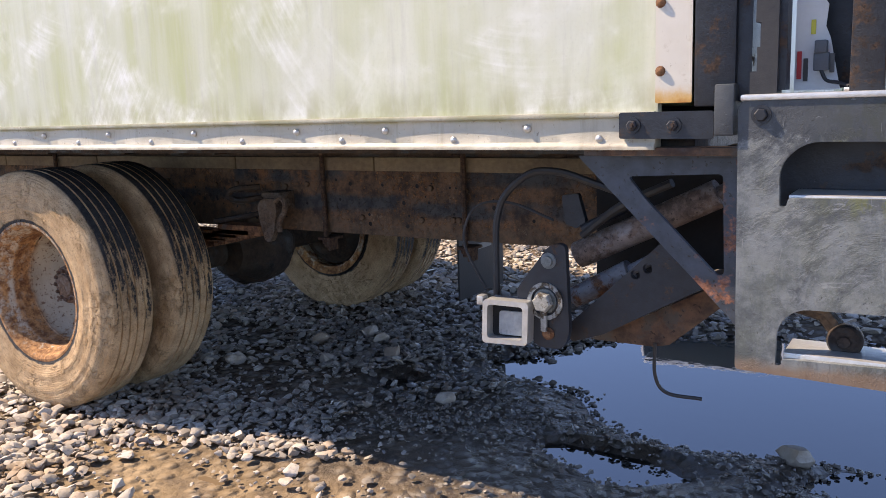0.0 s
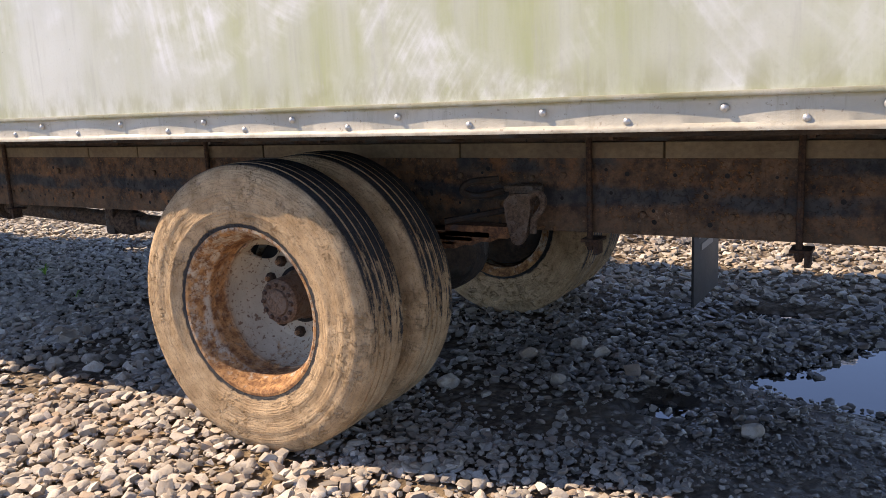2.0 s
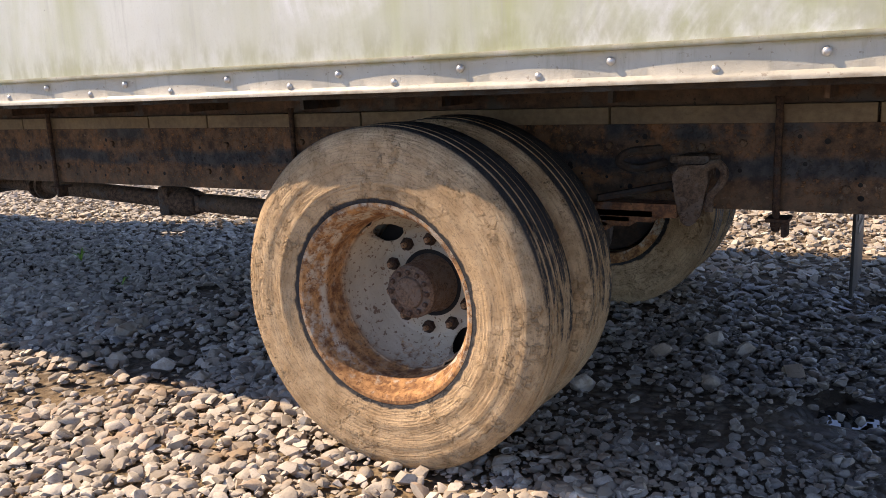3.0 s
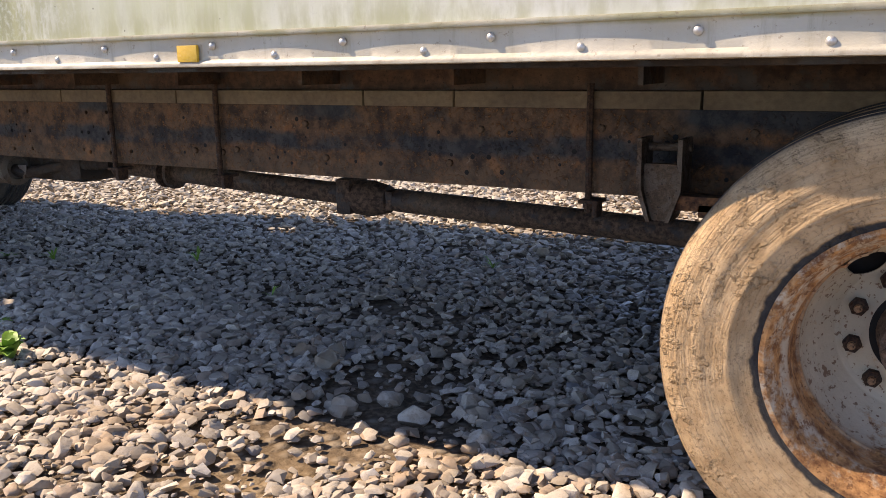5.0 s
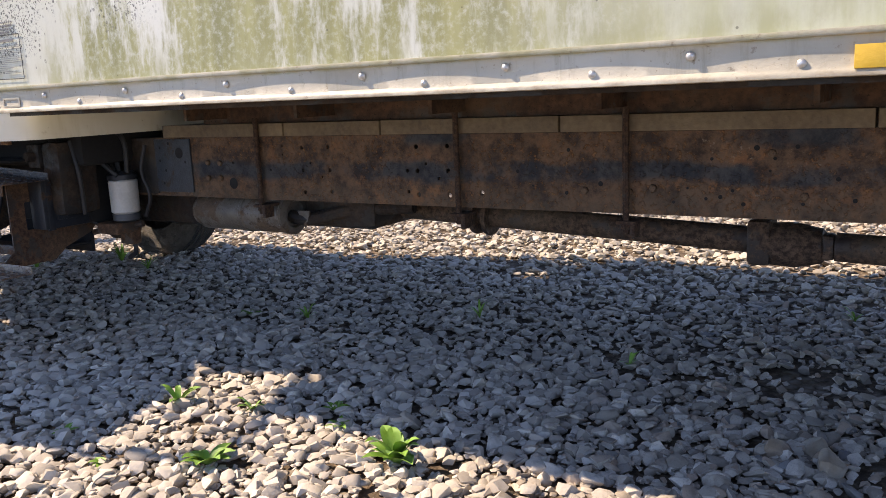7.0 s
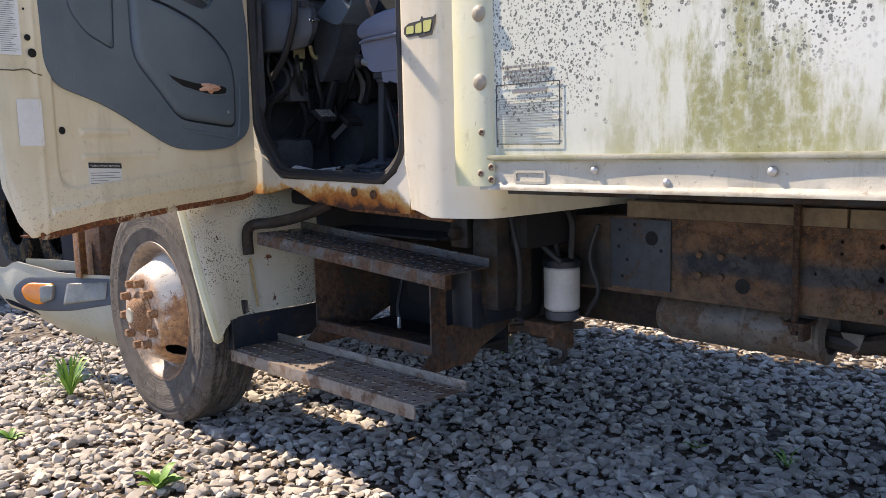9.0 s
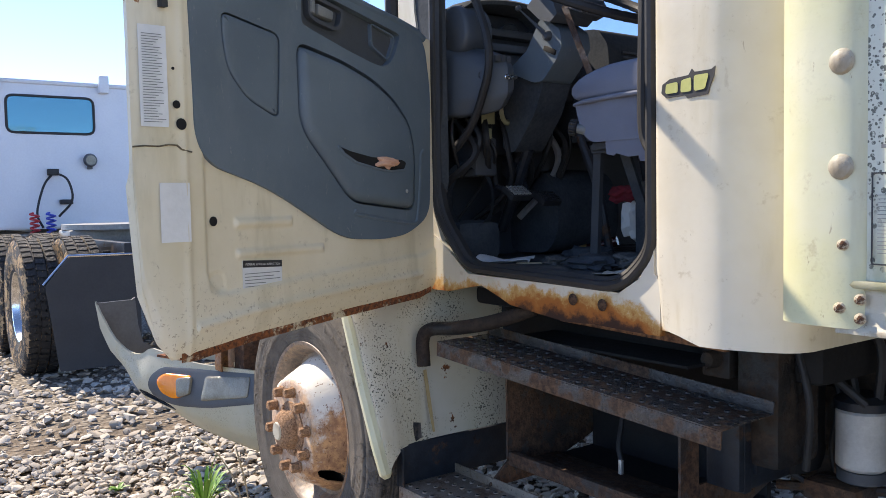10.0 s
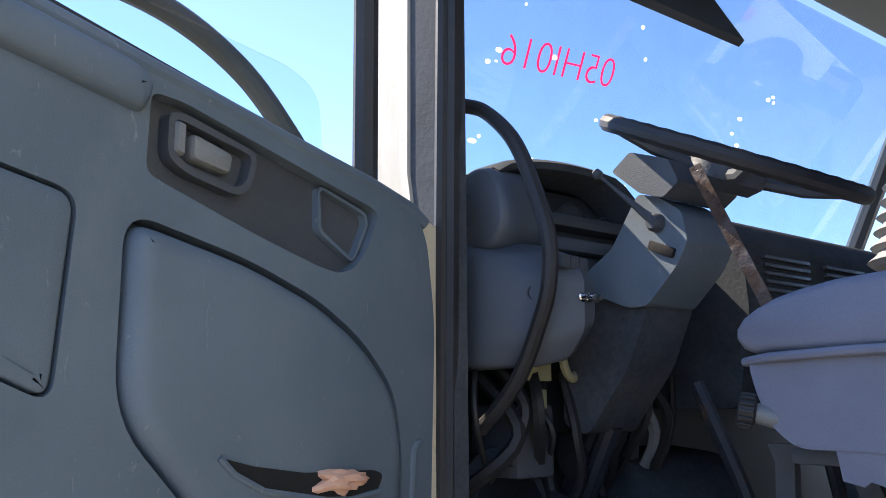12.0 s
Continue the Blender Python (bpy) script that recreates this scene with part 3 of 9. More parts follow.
def make_frame():
    """Dusty chassis rail: rust blooms, a bare blue-black band along the middle, dirt on the lower flange."""
    m = Mat("frame_rail_steel")
    z = m.add(m.axis(2), m.mul(m.add(m.noise(3.0, 6, 0.65, s=(0.6, 1, 1)), -0.5), 0.16))
    n = m.noise(16, 8, 0.72)
    base = m.mix(m.map(n, 0.35, 0.65), (0.042, 0.028, 0.021), (0.165, 0.099, 0.058))
    bloom = m.mul(m.map(m.noise(9, 8, 0.75, off=(5, 1, 3)), 0.52, 0.62), m.map(m.noise(1.4, 3, off=(8, 3, 1)), 0.42, 0.58))
    base = m.mix(m.mul(bloom, 0.6), base, (0.30, 0.135, 0.055))
    spark = m.mul(m.map(m.noise(60, 5, 0.7), 0.53, 0.62), m.map(m.noise(5, 4), 0.36, 0.55))
    base = m.mix(m.mul(spark, 0.55), base, (0.34, 0.165, 0.065))
    chalk = m.mul(m.map(m.noise(45, 6, 0.75, off=(1, 7, 2)), 0.58, 0.66), m.map(m.noise(3, 4, off=(4, 4, 9)), 0.46, 0.62))
    base = m.mix(m.mul(chalk, 0.5), base, (0.33, 0.26, 0.19))
    band = m.mul(m.map(z, 0.760, 0.79), m.map(z, 0.825, 0.855, 1.0, 0.0))
    band = m.math("MAXIMUM", m.mul(band, m.map(m.noise(4, 6, 0.6, off=(2, 2, 2)), 0.34, 0.52)), m.mul(m.map(z, 0.88, 0.92), m.map(m.noise(2.2, 5, 0.6, off=(6, 1, 2)), 0.50, 0.60)))
    base = m.mix(m.mul(band, 0.85), base, m.mix(m.map(n, 0.4, 0.6), (0.022, 0.030, 0.038), (0.045, 0.056, 0.064)))
    mud = m.mul(m.map(z, 0.70, 0.77, 1.0, 0.0), m.map(m.noise(20, 6, 0.7), 0.35, 0.62))
    base = m.mix(m.mul(mud, 0.6), base, (0.12, 0.09, 0.062))
    return m.done(base, 0.88, 0.0, m.add(n, m.mul(spark, 0.6)), 0.004, 0.3)


FRAME = make_frame()
DARKSTEEL = make_rusty("black_painted_steel", (0.012, 0.015, 0.020), rust_a=(0.03, 0.022, 0.018), rust_b=(0.10, 0.055, 0.032), amount=0.2, scale=11, mud=0.06, rough=0.75, depth=0.0009)
DARKUNDER = make_rusty("dark_underbody", (0.010, 0.0095, 0.0095), (0.018, 0.013, 0.010), (0.055, 0.036, 0.025), 0.6, 6, 0.14)
RUST = make_rusty("rusted_steel", (0.07, 0.05, 0.04), (0.075, 0.035, 0.02), (0.27, 0.13, 0.06), 0.9, 8)
RUSTBEAM = make_rusty('rusty_floor_beam', (0.045, 0.034, 0.027), (0.055, 0.032, 0.022), (0.14, 0.078, 0.047), 0.7, 5, 0.25)
SHAFT_RUST = make_rusty('rusty_shaft', (0.03, 0.022, 0.018), (0.03, 0.018, 0.012), (0.15, 0.095, 0.062), 0.72, 10, 0.35)
STRAP = make_rusty('rusty_strap', (0.02, 0.015, 0.013), (0.025, 0.015, 0.011), (0.10, 0.055, 0.032), 0.8, 12)
def make_plate():
    """Worn grey-green steel with scratches, dirt clouds and a rusty lower edge."""
    m = Mat("scuffed_grey_plate")
    n = m.noise(9, 10, 0.78)
    base = m.mix(m.map(n, 0.36, 0.60), (0.075, 0.086, 0.088), (0.185, 0.20, 0.195))
    soot = m.map(m.add(m.noise(3.2, 9, 0.8, dist=0.8, off=(6, 0, 2)), m.mul(m.noise(34, 5, 0.7), 0.16)), 0.57, 0.70)
    base = m.mix(m.mul(soot, 0.6), base, (0.04, 0.046, 0.05))
    # olive algae in one ragged field
    fx = m.mul(m.map(m.axis(0), -0.40, -0.27), m.mul(m.map(m.axis(2), 0.70, 0.78), m.map(m.axis(2), 0.99, 0.95, 1.0, 0.0)))
    olive = m.mul(m.map(m.noise(22, 9, 0.8, s=(1, 1, 0.5), off=(3, 0, 0)), 0.46, 0.58), m.add(m.mul(fx, 0.7), 0.12))
    base = m.mix(olive, base, (0.125, 0.135, 0.045))
    # darker towards the top, with a ragged lower edge
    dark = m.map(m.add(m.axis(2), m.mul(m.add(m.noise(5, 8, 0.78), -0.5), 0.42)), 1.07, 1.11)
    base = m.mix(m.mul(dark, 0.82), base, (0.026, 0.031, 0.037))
    scr = m.map(m.noise(26, 5, 0.75, s=(0.22, 1, 1.6), dist=2.2), 0.635, 0.66)
    scr = m.math("MAXIMUM", scr, m.map(m.noise(19, 5, 0.75, s=(1.8, 1, 0.25), dist=2.0, off=(4, 1, 7)), 0.645, 0.67))
    base = m.mix(m.mul(scr, 0.35), base, (0.32, 0.33, 0.33))
    spot = m.map(m.noise(70, 4, 0.6, off=(9, 2, 2)), 0.66, 0.70)
    base = m.mix(m.mul(spot, 0.6), base, (0.03, 0.028, 0.025))
    base = m.mix(m.mul(m.map(m.add(m.axis(2), m.mul(m.noise(12, 5), 0.05)), 0.675, 0.645), 0.8), base, (0.20, 0.125, 0.075))
    return m.done(base, m.mixv(scr, 0.55, 0.32), 0.0, m.add(m.noise(40, 8), m.mul(soot, 0.4)), 0.0016, 0.5)


GREYPLATE = make_plate()
WOOD = simple("weathered_wood_sill", (0.105, 0.072, 0.042), (0.25, 0.185, 0.11), 0.85, 0, 3, 50, 0.004)
TYRE_MUD = make_tyre("muddy_tyre", 1.3)
TYRE_INNER = make_tyre("muddy_inner_tyre", 1.25)
TYRE_STEER = make_tyre("worn_steer_tyre", 0.75, (0.105, 0.092, 0.078))
TYRE_BLACK = make_tyre("black_tyre", 0.05)
RIM_RUST = make_rim("rusted_white_rim", amount=0.75)
RIM_FRONT = make_steer_rim()
NUTRUST = make_rusty("dark_rusted_nut", (0.03, 0.02, 0.014), (0.024, 0.014, 0.010), (0.085, 0.048, 0.03), 0.8, 20)
NUTTAN = make_rusty("tan_rusted_nut", (0.20, 0.12, 0.07), (0.16, 0.085, 0.045), (0.44, 0.26, 0.145), 0.7, 22)
HUBRUST = make_rusty("rusted_hub", (0.03, 0.022, 0.018), (0.03, 0.017, 0.012), (0.13, 0.068, 0.038), 0.75, 18)
# near-black colour standing in for the shade in holes, gaps and recesses
BLACKHOLE = simple("cavity_shade", (0.006, 0.006, 0.006), (0.012, 0.011, 0.011), 0.9)
TRIM_BLACK = simple("matte_black_trim", (0.038, 0.046, 0.055), (0.080, 0.088, 0.097), 0.95, 0, 9, 90, 0.001, 0.1)
GAITER = simple("faded_grey_rubber", (0.20, 0.205, 0.21), (0.29, 0.295, 0.30), 0.7, 0, 6, 90)
RUBBER = simple("black_rubber", (0.012, 0.012, 0.013), (0.03, 0.03, 0.031), 0.6, 0, 8, 70)
DASHGREY = simple("grey_dash_plastic", (0.056, 0.068, 0.083), (0.080, 0.093, 0.110), 0.55, 0, 3, 350, 0.0006)
def make_trim():
    """Moulded grey plastic, dusty and scuffed."""
    m = Mat("grey_blue_plastic")
    base = m.mix(m.map(m.noise(3, 5), 0.3, 0.7), (0.092, 0.125, 0.155), (0.125, 0.163, 0.195))
    base = m.mix(m.mul(m.map(m.noise(7, 7, 0.7, s=(1, 1, 0.5), off=(2, 5, 1)), 0.48, 0.70), 0.40), base, (0.16, 0.19, 0.212))
    base = m.mix(m.mul(m.map(m.noise(60, 5, 0.75, s=(1, 1, 0.35), dist=1.2), 0.62, 0.70), 0.35), base, (0.34, 0.34, 0.33))
    return m.done(base, m.mixv(m.noise(6, 4), 0.45, 0.75), 0.0, m.noise(350, 3), 0.0006, 0.45)


PLASTIC = make_trim()
PLASTIC_DK = simple("dark_grey_plastic", (0.046, 0.052, 0.060), (0.075, 0.083, 0.094), 0.5, 0, 5, 250, 0.0006)
PLASTIC_LT = simple("pale_grey_plastic", (0.15, 0.16, 0.16), (0.205, 0.215, 0.21), 0.5, 0, 5, 200, 0.0005)
FABRIC = simple("blue_grey_seat_cloth", (0.165, 0.18, 0.23), (0.225, 0.24, 0.295), 0.95, 0, 5, 600, 0.001, 0.2)
CARPET = simple("dirty_floor_mat", (0.045, 0.046, 0.048), (0.15, 0.145, 0.135), 0.9, 0, 7, 120, 0.004, 0.2)
PAPER = simple("white_paper", (0.66, 0.66, 0.64), (0.76, 0.76, 0.74), 0.8)
INK = simple("black_print", (0.02, 0.02, 0.022), (0.035, 0.035, 0.038), 0.6)
STICKER = simple("yellow_reflective_tape", (0.62, 0.36, 0.025), (0.72, 0.45, 0.05), 0.4, 0, 12, 90)
AMBER = simple("amber_lens", (0.75, 0.20, 0.01), (0.85, 0.28, 0.02), 0.15, 0, 30, 200)
LENS = simple("clouded_headlamp_lens", (0.15, 0.14, 0.105), (0.26, 0.245, 0.195), 0.15, 0, 14, 150)
CHROME = simple("chromed_metal", (0.55, 0.55, 0.56), (0.7, 0.7, 0.7), 0.15, 1.0)
WHITE = simple("white_truck_paint", (0.62, 0.65, 0.70), (0.70, 0.73, 0.77), 0.35, 0, 2, 40, 0.0005)
FILTERW = simple("dusty_white_can", (0.42, 0.41, 0.38), (0.56, 0.55, 0.52), 0.5, 0, 14, 90)
GLASS = make_glass("clear_glass")
GLASS_DIRTY = make_glass("dusty_windscreen", (0.58, 0.70, 0.78), 0.14)
GLASS_DARK = make_glass("dark_cab_glass", (0.30, 0.36, 0.38))
GLASS_BLUE = make_glass("tinted_rear_window", (0.30, 0.55, 0.60), 0.0)
def make_film(name, col):
    """Thin paint or dust on glass: lets light through from behind."""
    m = bpy.data.materials.new(name)
    m.use_nodes = True
    n, l = m.node_tree.nodes, m.node_tree.links
    n.remove(n["Principled BSDF"])
    a, b, mx = n.new("ShaderNodeBsdfTranslucent"), n.new("ShaderNodeBsdfTransparent"), n.new("ShaderNodeMixShader")
    a.inputs[0].default_value = (*col, 1)
    mx.inputs[0].default_value = 0.45
    b.inputs[0].default_value = (*col, 1)
    l.new(a.outputs[0], mx.inputs[1])
    l.new(b.outputs[0], mx.inputs[2])
    l.new(mx.outputs[0], n["Material Output"].inputs[0])
    return m


SPLASH, MARKER = make_film("dried_splash", (0.9, 0.92, 0.92)), make_film("pink_marker", (0.9, 0.12, 0.28))
LEAF = simple("weed_leaf", (0.12, 0.26, 0.03), (0.22, 0.38, 0.06), 0.55, 0, 12, 60, 0.001)
STALK = simple("dry_stalk", (0.26, 0.20, 0.12), (0.36, 0.29, 0.18), 0.8)


# ---- ground ----
def ground_z(x, y):
    """Height of the yard: gently uneven, hollow where the puddle stands."""
    z = 0.016 * noise.noise(Vector((x * 0.9, y * 0.9, 0))) + 0.012 * noise.noise(Vector((x * 2.7, y * 2.7, 3)))
    w = 0.22 * noise.noise(Vector((x * 1.6, y * 1.6, 7)))
    for cx, cy, rx, ry, deep in ((0.05, 1.80, 1.85, 0.86, 0.10), (-1.08, 0.74, 0.33, 0.13, 0.08), (-0.25, 0.82, 0.35, 0.10, 0.07), (-1.95, 2.55, 0.30, 0.13, 0.065), (-2.25, 1.08, 0.14, 0.09, 0.06), (-1.75, 1.60, 0.22, 0.13, 0.065), (0.1, 0.62, 0.3, 0.12, 0.065)):
        d = math.hypot((x - cx + w) / rx, (y - cy + 0.6 * w) / ry)
        z -= deep * max(0.0, min(1.0, (1.15 - d) / 0.35))
    d2 = math.hypot((x + 2.0 + w) * 0.9, (y - 0.0 + 0.5 * w) * 2.8)
    z -= 0.022 * max(0.0, min(1.0, (0.75 - d2) / 0.5))
    return z


def build_ground():
    xs = [-400, -120, -50, -26, -19] + [-15 + 0.09 * i for i in range(0, 190)] + [3.5, 6, 12, 40, 120, 400]
    ys = [-400, -120, -40, -14, -6] + [-3.2 + 0.09 * i for i in range(0, 105)] + [7.5, 10, 16, 40, 120, 400]
    bm = bmesh.new()
    rows = [[bm.verts.new((x, y, ground_z(x, y) - 0.012 if abs(x) < 20 and abs(y) < 12 else -0.02)) for x in xs] for y in ys]
    for a, b in zip(rows, rows[1:]):
        for i in range(len(xs) - 1):
            bm.faces.new((a[i], a[i + 1], b[i + 1], b[i]))
    g = part("ground", bm, DIRT, angle=180)
    tagged(g, "brown dirt and crushed stone yard with shallow hollows", "ground", kind="structure")


build_ground()

bm = bmesh.new()
plate(bm, [(-3.0, -0.1), (3.0, -0.1), (3.0, 3.4), (-3.0, 3.4)], [], XY(-0.047), 0, -0.004)
tagged(part("water", bm, WATER), "still dark puddle reflecting the blue sky", "puddle", kind="structure")
bm = bmesh.new()
plate(bm, [(-3.3, -0.5), (-0.9, -0.5), (-0.9, 0.42), (-3.3, 0.42)], [], XY(-0.036), 0, -0.004)
tagged(part("water", bm, MUDWATER), "shallow muddy brown water between stones", "puddle", kind="structure")


def stone_shapes(count, seed, corners):
    """Broken stones: hulls of a few corners, so that every face is a flat break."""
    rng = random.Random(seed)
    shapes = []
    for _ in range(count):
        b = bmesh.new()
        for _k in range(corners):
            d = Vector((rng.gauss(0, 1), rng.gauss(0, 1), rng.gauss(0, 1))).normalized()
            p = max(abs(d.x), abs(d.y), abs(d.z))
            b.verts.new(d * rng.uniform(0.86, 1.04) * (0.62 + 0.38 / p) * 0.85)
        h = bmesh.ops.convex_hull(b, input=b.verts[:])
        bmesh.ops.delete(b, geom=[v for v in h["geom_interior"] if isinstance(v, bmesh.types.BMVert)], context="VERTS")
        bmesh.ops.triangulate(b, faces=b.faces[:])
        bmesh.ops.recalc_face_normals(b, faces=b.faces)
        b.verts.index_update()
        shapes.append((np.array([v.co[:] for v in b.verts]), np.array([[v.index for v in f.verts] for f in b.faces])))
        b.free()
    return shapes


def scatter_stones(name, label, zones, seed, shapes):
    rng = np.random.default_rng(seed)
    V, F, base = [], [], 0
    for x0, x1, y0, y1, per, smin, smax in zones:
        k = int((x1 - x0) * (y1 - y0) * per)
        for x, y in zip(rng.uniform(x0, x1, k), rng.uniform(y0, y1, k)):
            gz = ground_z(x, y)
            if gz < -0.058 and rng.random() < 0.95:
                continue
            if math.hypot((x + 1.95) / 0.75, (y + 0.02) / 0.30) + 0.5 * noise.noise(Vector((x * 3, y * 3, 1))) < 0.85 and rng.random() < 0.86:
                continue
            mud = noise.noise(Vector((x * 1.7 + 4, y * 1.7, 2)))
            if mud > 0.0 and y < 1.5 and x > -5.6 and rng.random() < 0.40 + 0.9 * min(0.5, mud):
                continue
            # small stones pressed into the mud round the puddle
            sunk = math.hypot((x + 0.75) / 1.45, (y - 0.72) / 0.62) + 0.40 * noise.noise(Vector((x * 2.2, y * 2.2, 5))) < 0.95
            if sunk and rng.random() < 0.08:
                continue
            s = smin + (smax - smin) * rng.random() ** 2.2
            if sunk:
                s *= 0.62
            co, fa = shapes[rng.integers(len(shapes))]
            a, t1, t2 = rng.uniform(0, 6.283), rng.normal(0, 0.24), rng.normal(0, 0.24)
            m = Euler((t1, t2, a)).to_matrix()
            sc = np.array([s * rng.uniform(0.9, 1.35), s * rng.uniform(0.75, 1.1), s * rng.uniform(0.42, 0.68)])
            p = (co * sc) @ np.array(m).T
            p += (x, y, gz + (s * rng.uniform(-0.30, 0.25) - 0.004 if sunk else s * rng.uniform(0.0, 0.50)))
            V.append(p)
            F.append(fa + base)
            base += len(co)
    V, F = np.concatenate(V), np.concatenate(F)
    me = bpy.data.meshes.new(name)
    me.vertices.add(len(V))
    me.vertices.foreach_set("co", V.astype(np.float32).ravel())
    me.loops.add(F.size)
    me.loops.foreach_set("vertex_index", F.astype(np.int32).ravel())
    me.polygons.add(len(F))
    me.polygons.foreach_set("loop_start", np.arange(0, F.size, 3, dtype=np.int32))
    me.polygons.foreach_set("use_smooth", np.ones(len(F), dtype=bool))
    me.update(calc_edges=True)
    me.set_sharp_from_angle(angle=radians(40))
    me.materials.append(GRAVEL)
    ob = new(name, me)
    return tagged(ob, label, "gravel", kind="stuff")


scatter_stones("gravel", "loose pale crushed limestone gravel covering the yard", [
    (-3.2, 0.6, -1.3, 0.25, 2300, 0.008, 0.036),
    (-3.2, 0.6, 0.25, 0.9, 2400, 0.008, 0.027),
    (-5.8, -3.2, -1.3, 1.2, 1950, 0.009, 0.040),
    (-8.6, -5.8, -1.3, 1.2, 1500, 0.012, 0.041),
    (-12.2, -8.6, -1.1, 1.2, 1250, 0.011, 0.037),
    (-3.2, 0.6, 0.9, 1.9, 1700, 0.010, 0.030),
], 3, stone_shapes(26, 5, 17))
scatter_stones("gravel", "loose grey gravel further off across the yard", [
    (-13.0, -3.2, 1.2, 2.6, 1000, 0.013, 0.036),
    (-13.0, 1.2, 2.6, 5.2, 480, 0.015, 0.043),
    (-3.2, 1.2, 1.9, 2.6, 800, 0.014, 0.036),
    (-16.0, -12.2, -2.5, 3.5, 150, 0.02, 0.055),
    (-14.0, 2.0, 5.2, 9.0, 60, 0.03, 0.06),
    (-12.2, 2.5, -3.2, -1.3, 220, 0.018, 0.045),
    (0.6, 3.0, -1.3, 1.2, 260, 0.018, 0.045),
], 4, stone_shapes(16, 6, 13))


# ---- box truck: chassis and cargo box ----
truck = empty("box_truck", (0, 0, 0))
tagged(truck, "old white box truck with rusted cream cab and open driver door", "truck")
XF, XR, W, ZR, ZT = -8.04, -0.62, 2.5, 1.10, 3.25     # box front, rear, width, rail bottom, top

RIVETS_UP = (-1.05, -1.486, -1.811, -2.252, -2.687, -3.066, -3.435, -3.836, -4.275, -4.668, -5.09, -5.51, -5.93, -6.341, -6.826, -7.269, -7.689)
RIVETS_LO = (-0.86, -1.265, -1.64, -2.035, -2.462, -2.86, -3.259, -3.603, -4.07, -4.444, -4.88, -5.30, -5.72, -6.153, -6.581, -7.012, -7.50)


def build_box():
    # side sheet with faint dents
    bm = bmesh.new()
    nx, nz = 150, 26
    grid = []
    for j in range(nz + 1):
        z = 1.178 + (ZT - 1.178) * (j / nz) ** 1.3
        row = []
        for i in range(nx + 1):
            x = XF + 0.01 + (XR - 0.11 - XF) * i / nx
            y = 0.0015 * noise.noise(Vector((x * 1.1, z * 1.3, 0))) + 0.001 * noise.noise(Vector((x * 4, z * 3, 5)))
            row.append(bm.verts.new((x, y, z)))
        grid.append(row)
    for a, b in zip(grid, grid[1:]):
        for i in range(nx):
            bm.faces.new((a[i], a[i + 1], b[i + 1], b[i]))
    thicken(bm, 0.03, (0, 1, 0))
    side = part("side_panel", bm, PANEL, truck, "white side panel streaked with green algae and scuffs", 60)
    # other walls, roof, floor
    bm = bmesh.new()
    box(bm, (XF, W - 0.03, 1.12), (XR, W, ZT))
    part("side_panel", bm, PANEL, truck)
    bm = bmesh.new()
    box(bm, (XF - 0.02, 0.03, 1.12), (XF + 0.03, W - 0.03, ZT), 0.004)
    part("front_wall", bm, YELLOWED, truck)
    bm = bmesh.new()
    box(bm, (XF - 0.02, -0.02, ZT), (XR, W + 0.02, ZT + 0.04), 0.015)
    part("roof", bm, RAIL, truck)
    bm = bmesh.new()
    box(bm, (XR - 0.03, 0.06, 1.2), (XR, W - 0.06, ZT))
    part("rear_door", bm, PANEL, truck)
    bm = bmesh.new()
    box(bm, (XF + 0.03, 0.06, 1.085), (XR - 0.03, W - 0.06, 1.16))
    part("floor_deck", bm, DARKUNDER, truck)
    # bottom rail: lip above, buckled web, foot below
    bm = bmesh.new()
    prof = [(-0.012, 1.188), (-0.014, 1.182), (-0.012, 1.176), (-0.003, 1.174), (-0.0015, 1.165), (-0.002, 1.14), (-0.003, 1.118), (-0.008, 1.112), (-0.012, 1.106), (-0.012, 1.100), (0.045, 1.098), (0.045, 1.10), (0.03, 1.188)]
    ups = sorted(RIVETS_UP)
    n = 420
    rings = []
    for i in range(n + 1):
        x = XF - 0.005 + (XR - 0.10 - XF) * i / n
        lo = max([u for u in ups if u <= x], default=ups[0] - 0.4)
        hi = min([u for u in ups if u > x], default=ups[-1] + 0.4)
        t = (x - lo) / max(hi - lo, 0.05)
        bow = 4 * t * (1 - t)
        ring = []
        for y, z in prof:
            f = math.exp(-((z - 1.150) / 0.014) ** 2) if 1.11 < z < 1.172 and y < 0 else 0.0
            f2 = 1.0 if 1.112 < z < 1.17 and y < 0 else 0.0
            wob = 0.0025 * noise.noise(Vector((x * 0.8, z * 2, 1)))
            ring.append(bm.verts.new((x, y + f2 * (0.0045 - 0.0055 * bow) + 0.0, z + wob)))
        rings.append(ring)
    k = len(prof)
    for a, b in zip(rings, rings[1:]):
        for j in range(k):
            bm.faces.new((a[j], a[(j + 1) % k], b[(j + 1) % k], b[j]))
    bm.faces.new(rings[0][::-1])
    bm.faces.new(rings[-1])
    rail = part("bottom_rail", bm, RAIL, truck, "pale aluminium bottom rail, buckled between rivets", 40)
    bm = bmesh.new()
    dome(bm, (0, 0, 0), (0, -1, 0), 0.0105, 0.009)
    rv = part("rivet", bm, ALU, rail)
    first = True
    for xs, z in ((RIVETS_UP, 1.152), (RIVETS_LO, 1.126)):
        for x in xs:
            m = Matrix.Translation((x, -0.001, z))
            if first:
                rv.matrix_basis = m
                first = False
            else:
                share(rv, rail, m)
    repeat("rust_hole", lathe(bmesh.new(), [(0.0, -0.003), (0.010, -0.003), (0.013, -0.001)], 12), BLACKHOLE, rail, [(-2.035, 0.0, 1.125), (-1.265, 0.0, 1.130)])
    bm = bmesh.new()
    box(bm, (-5.209, -0.0135, 1.112), (-5.137, -0.0045, 1.155), 0.001)
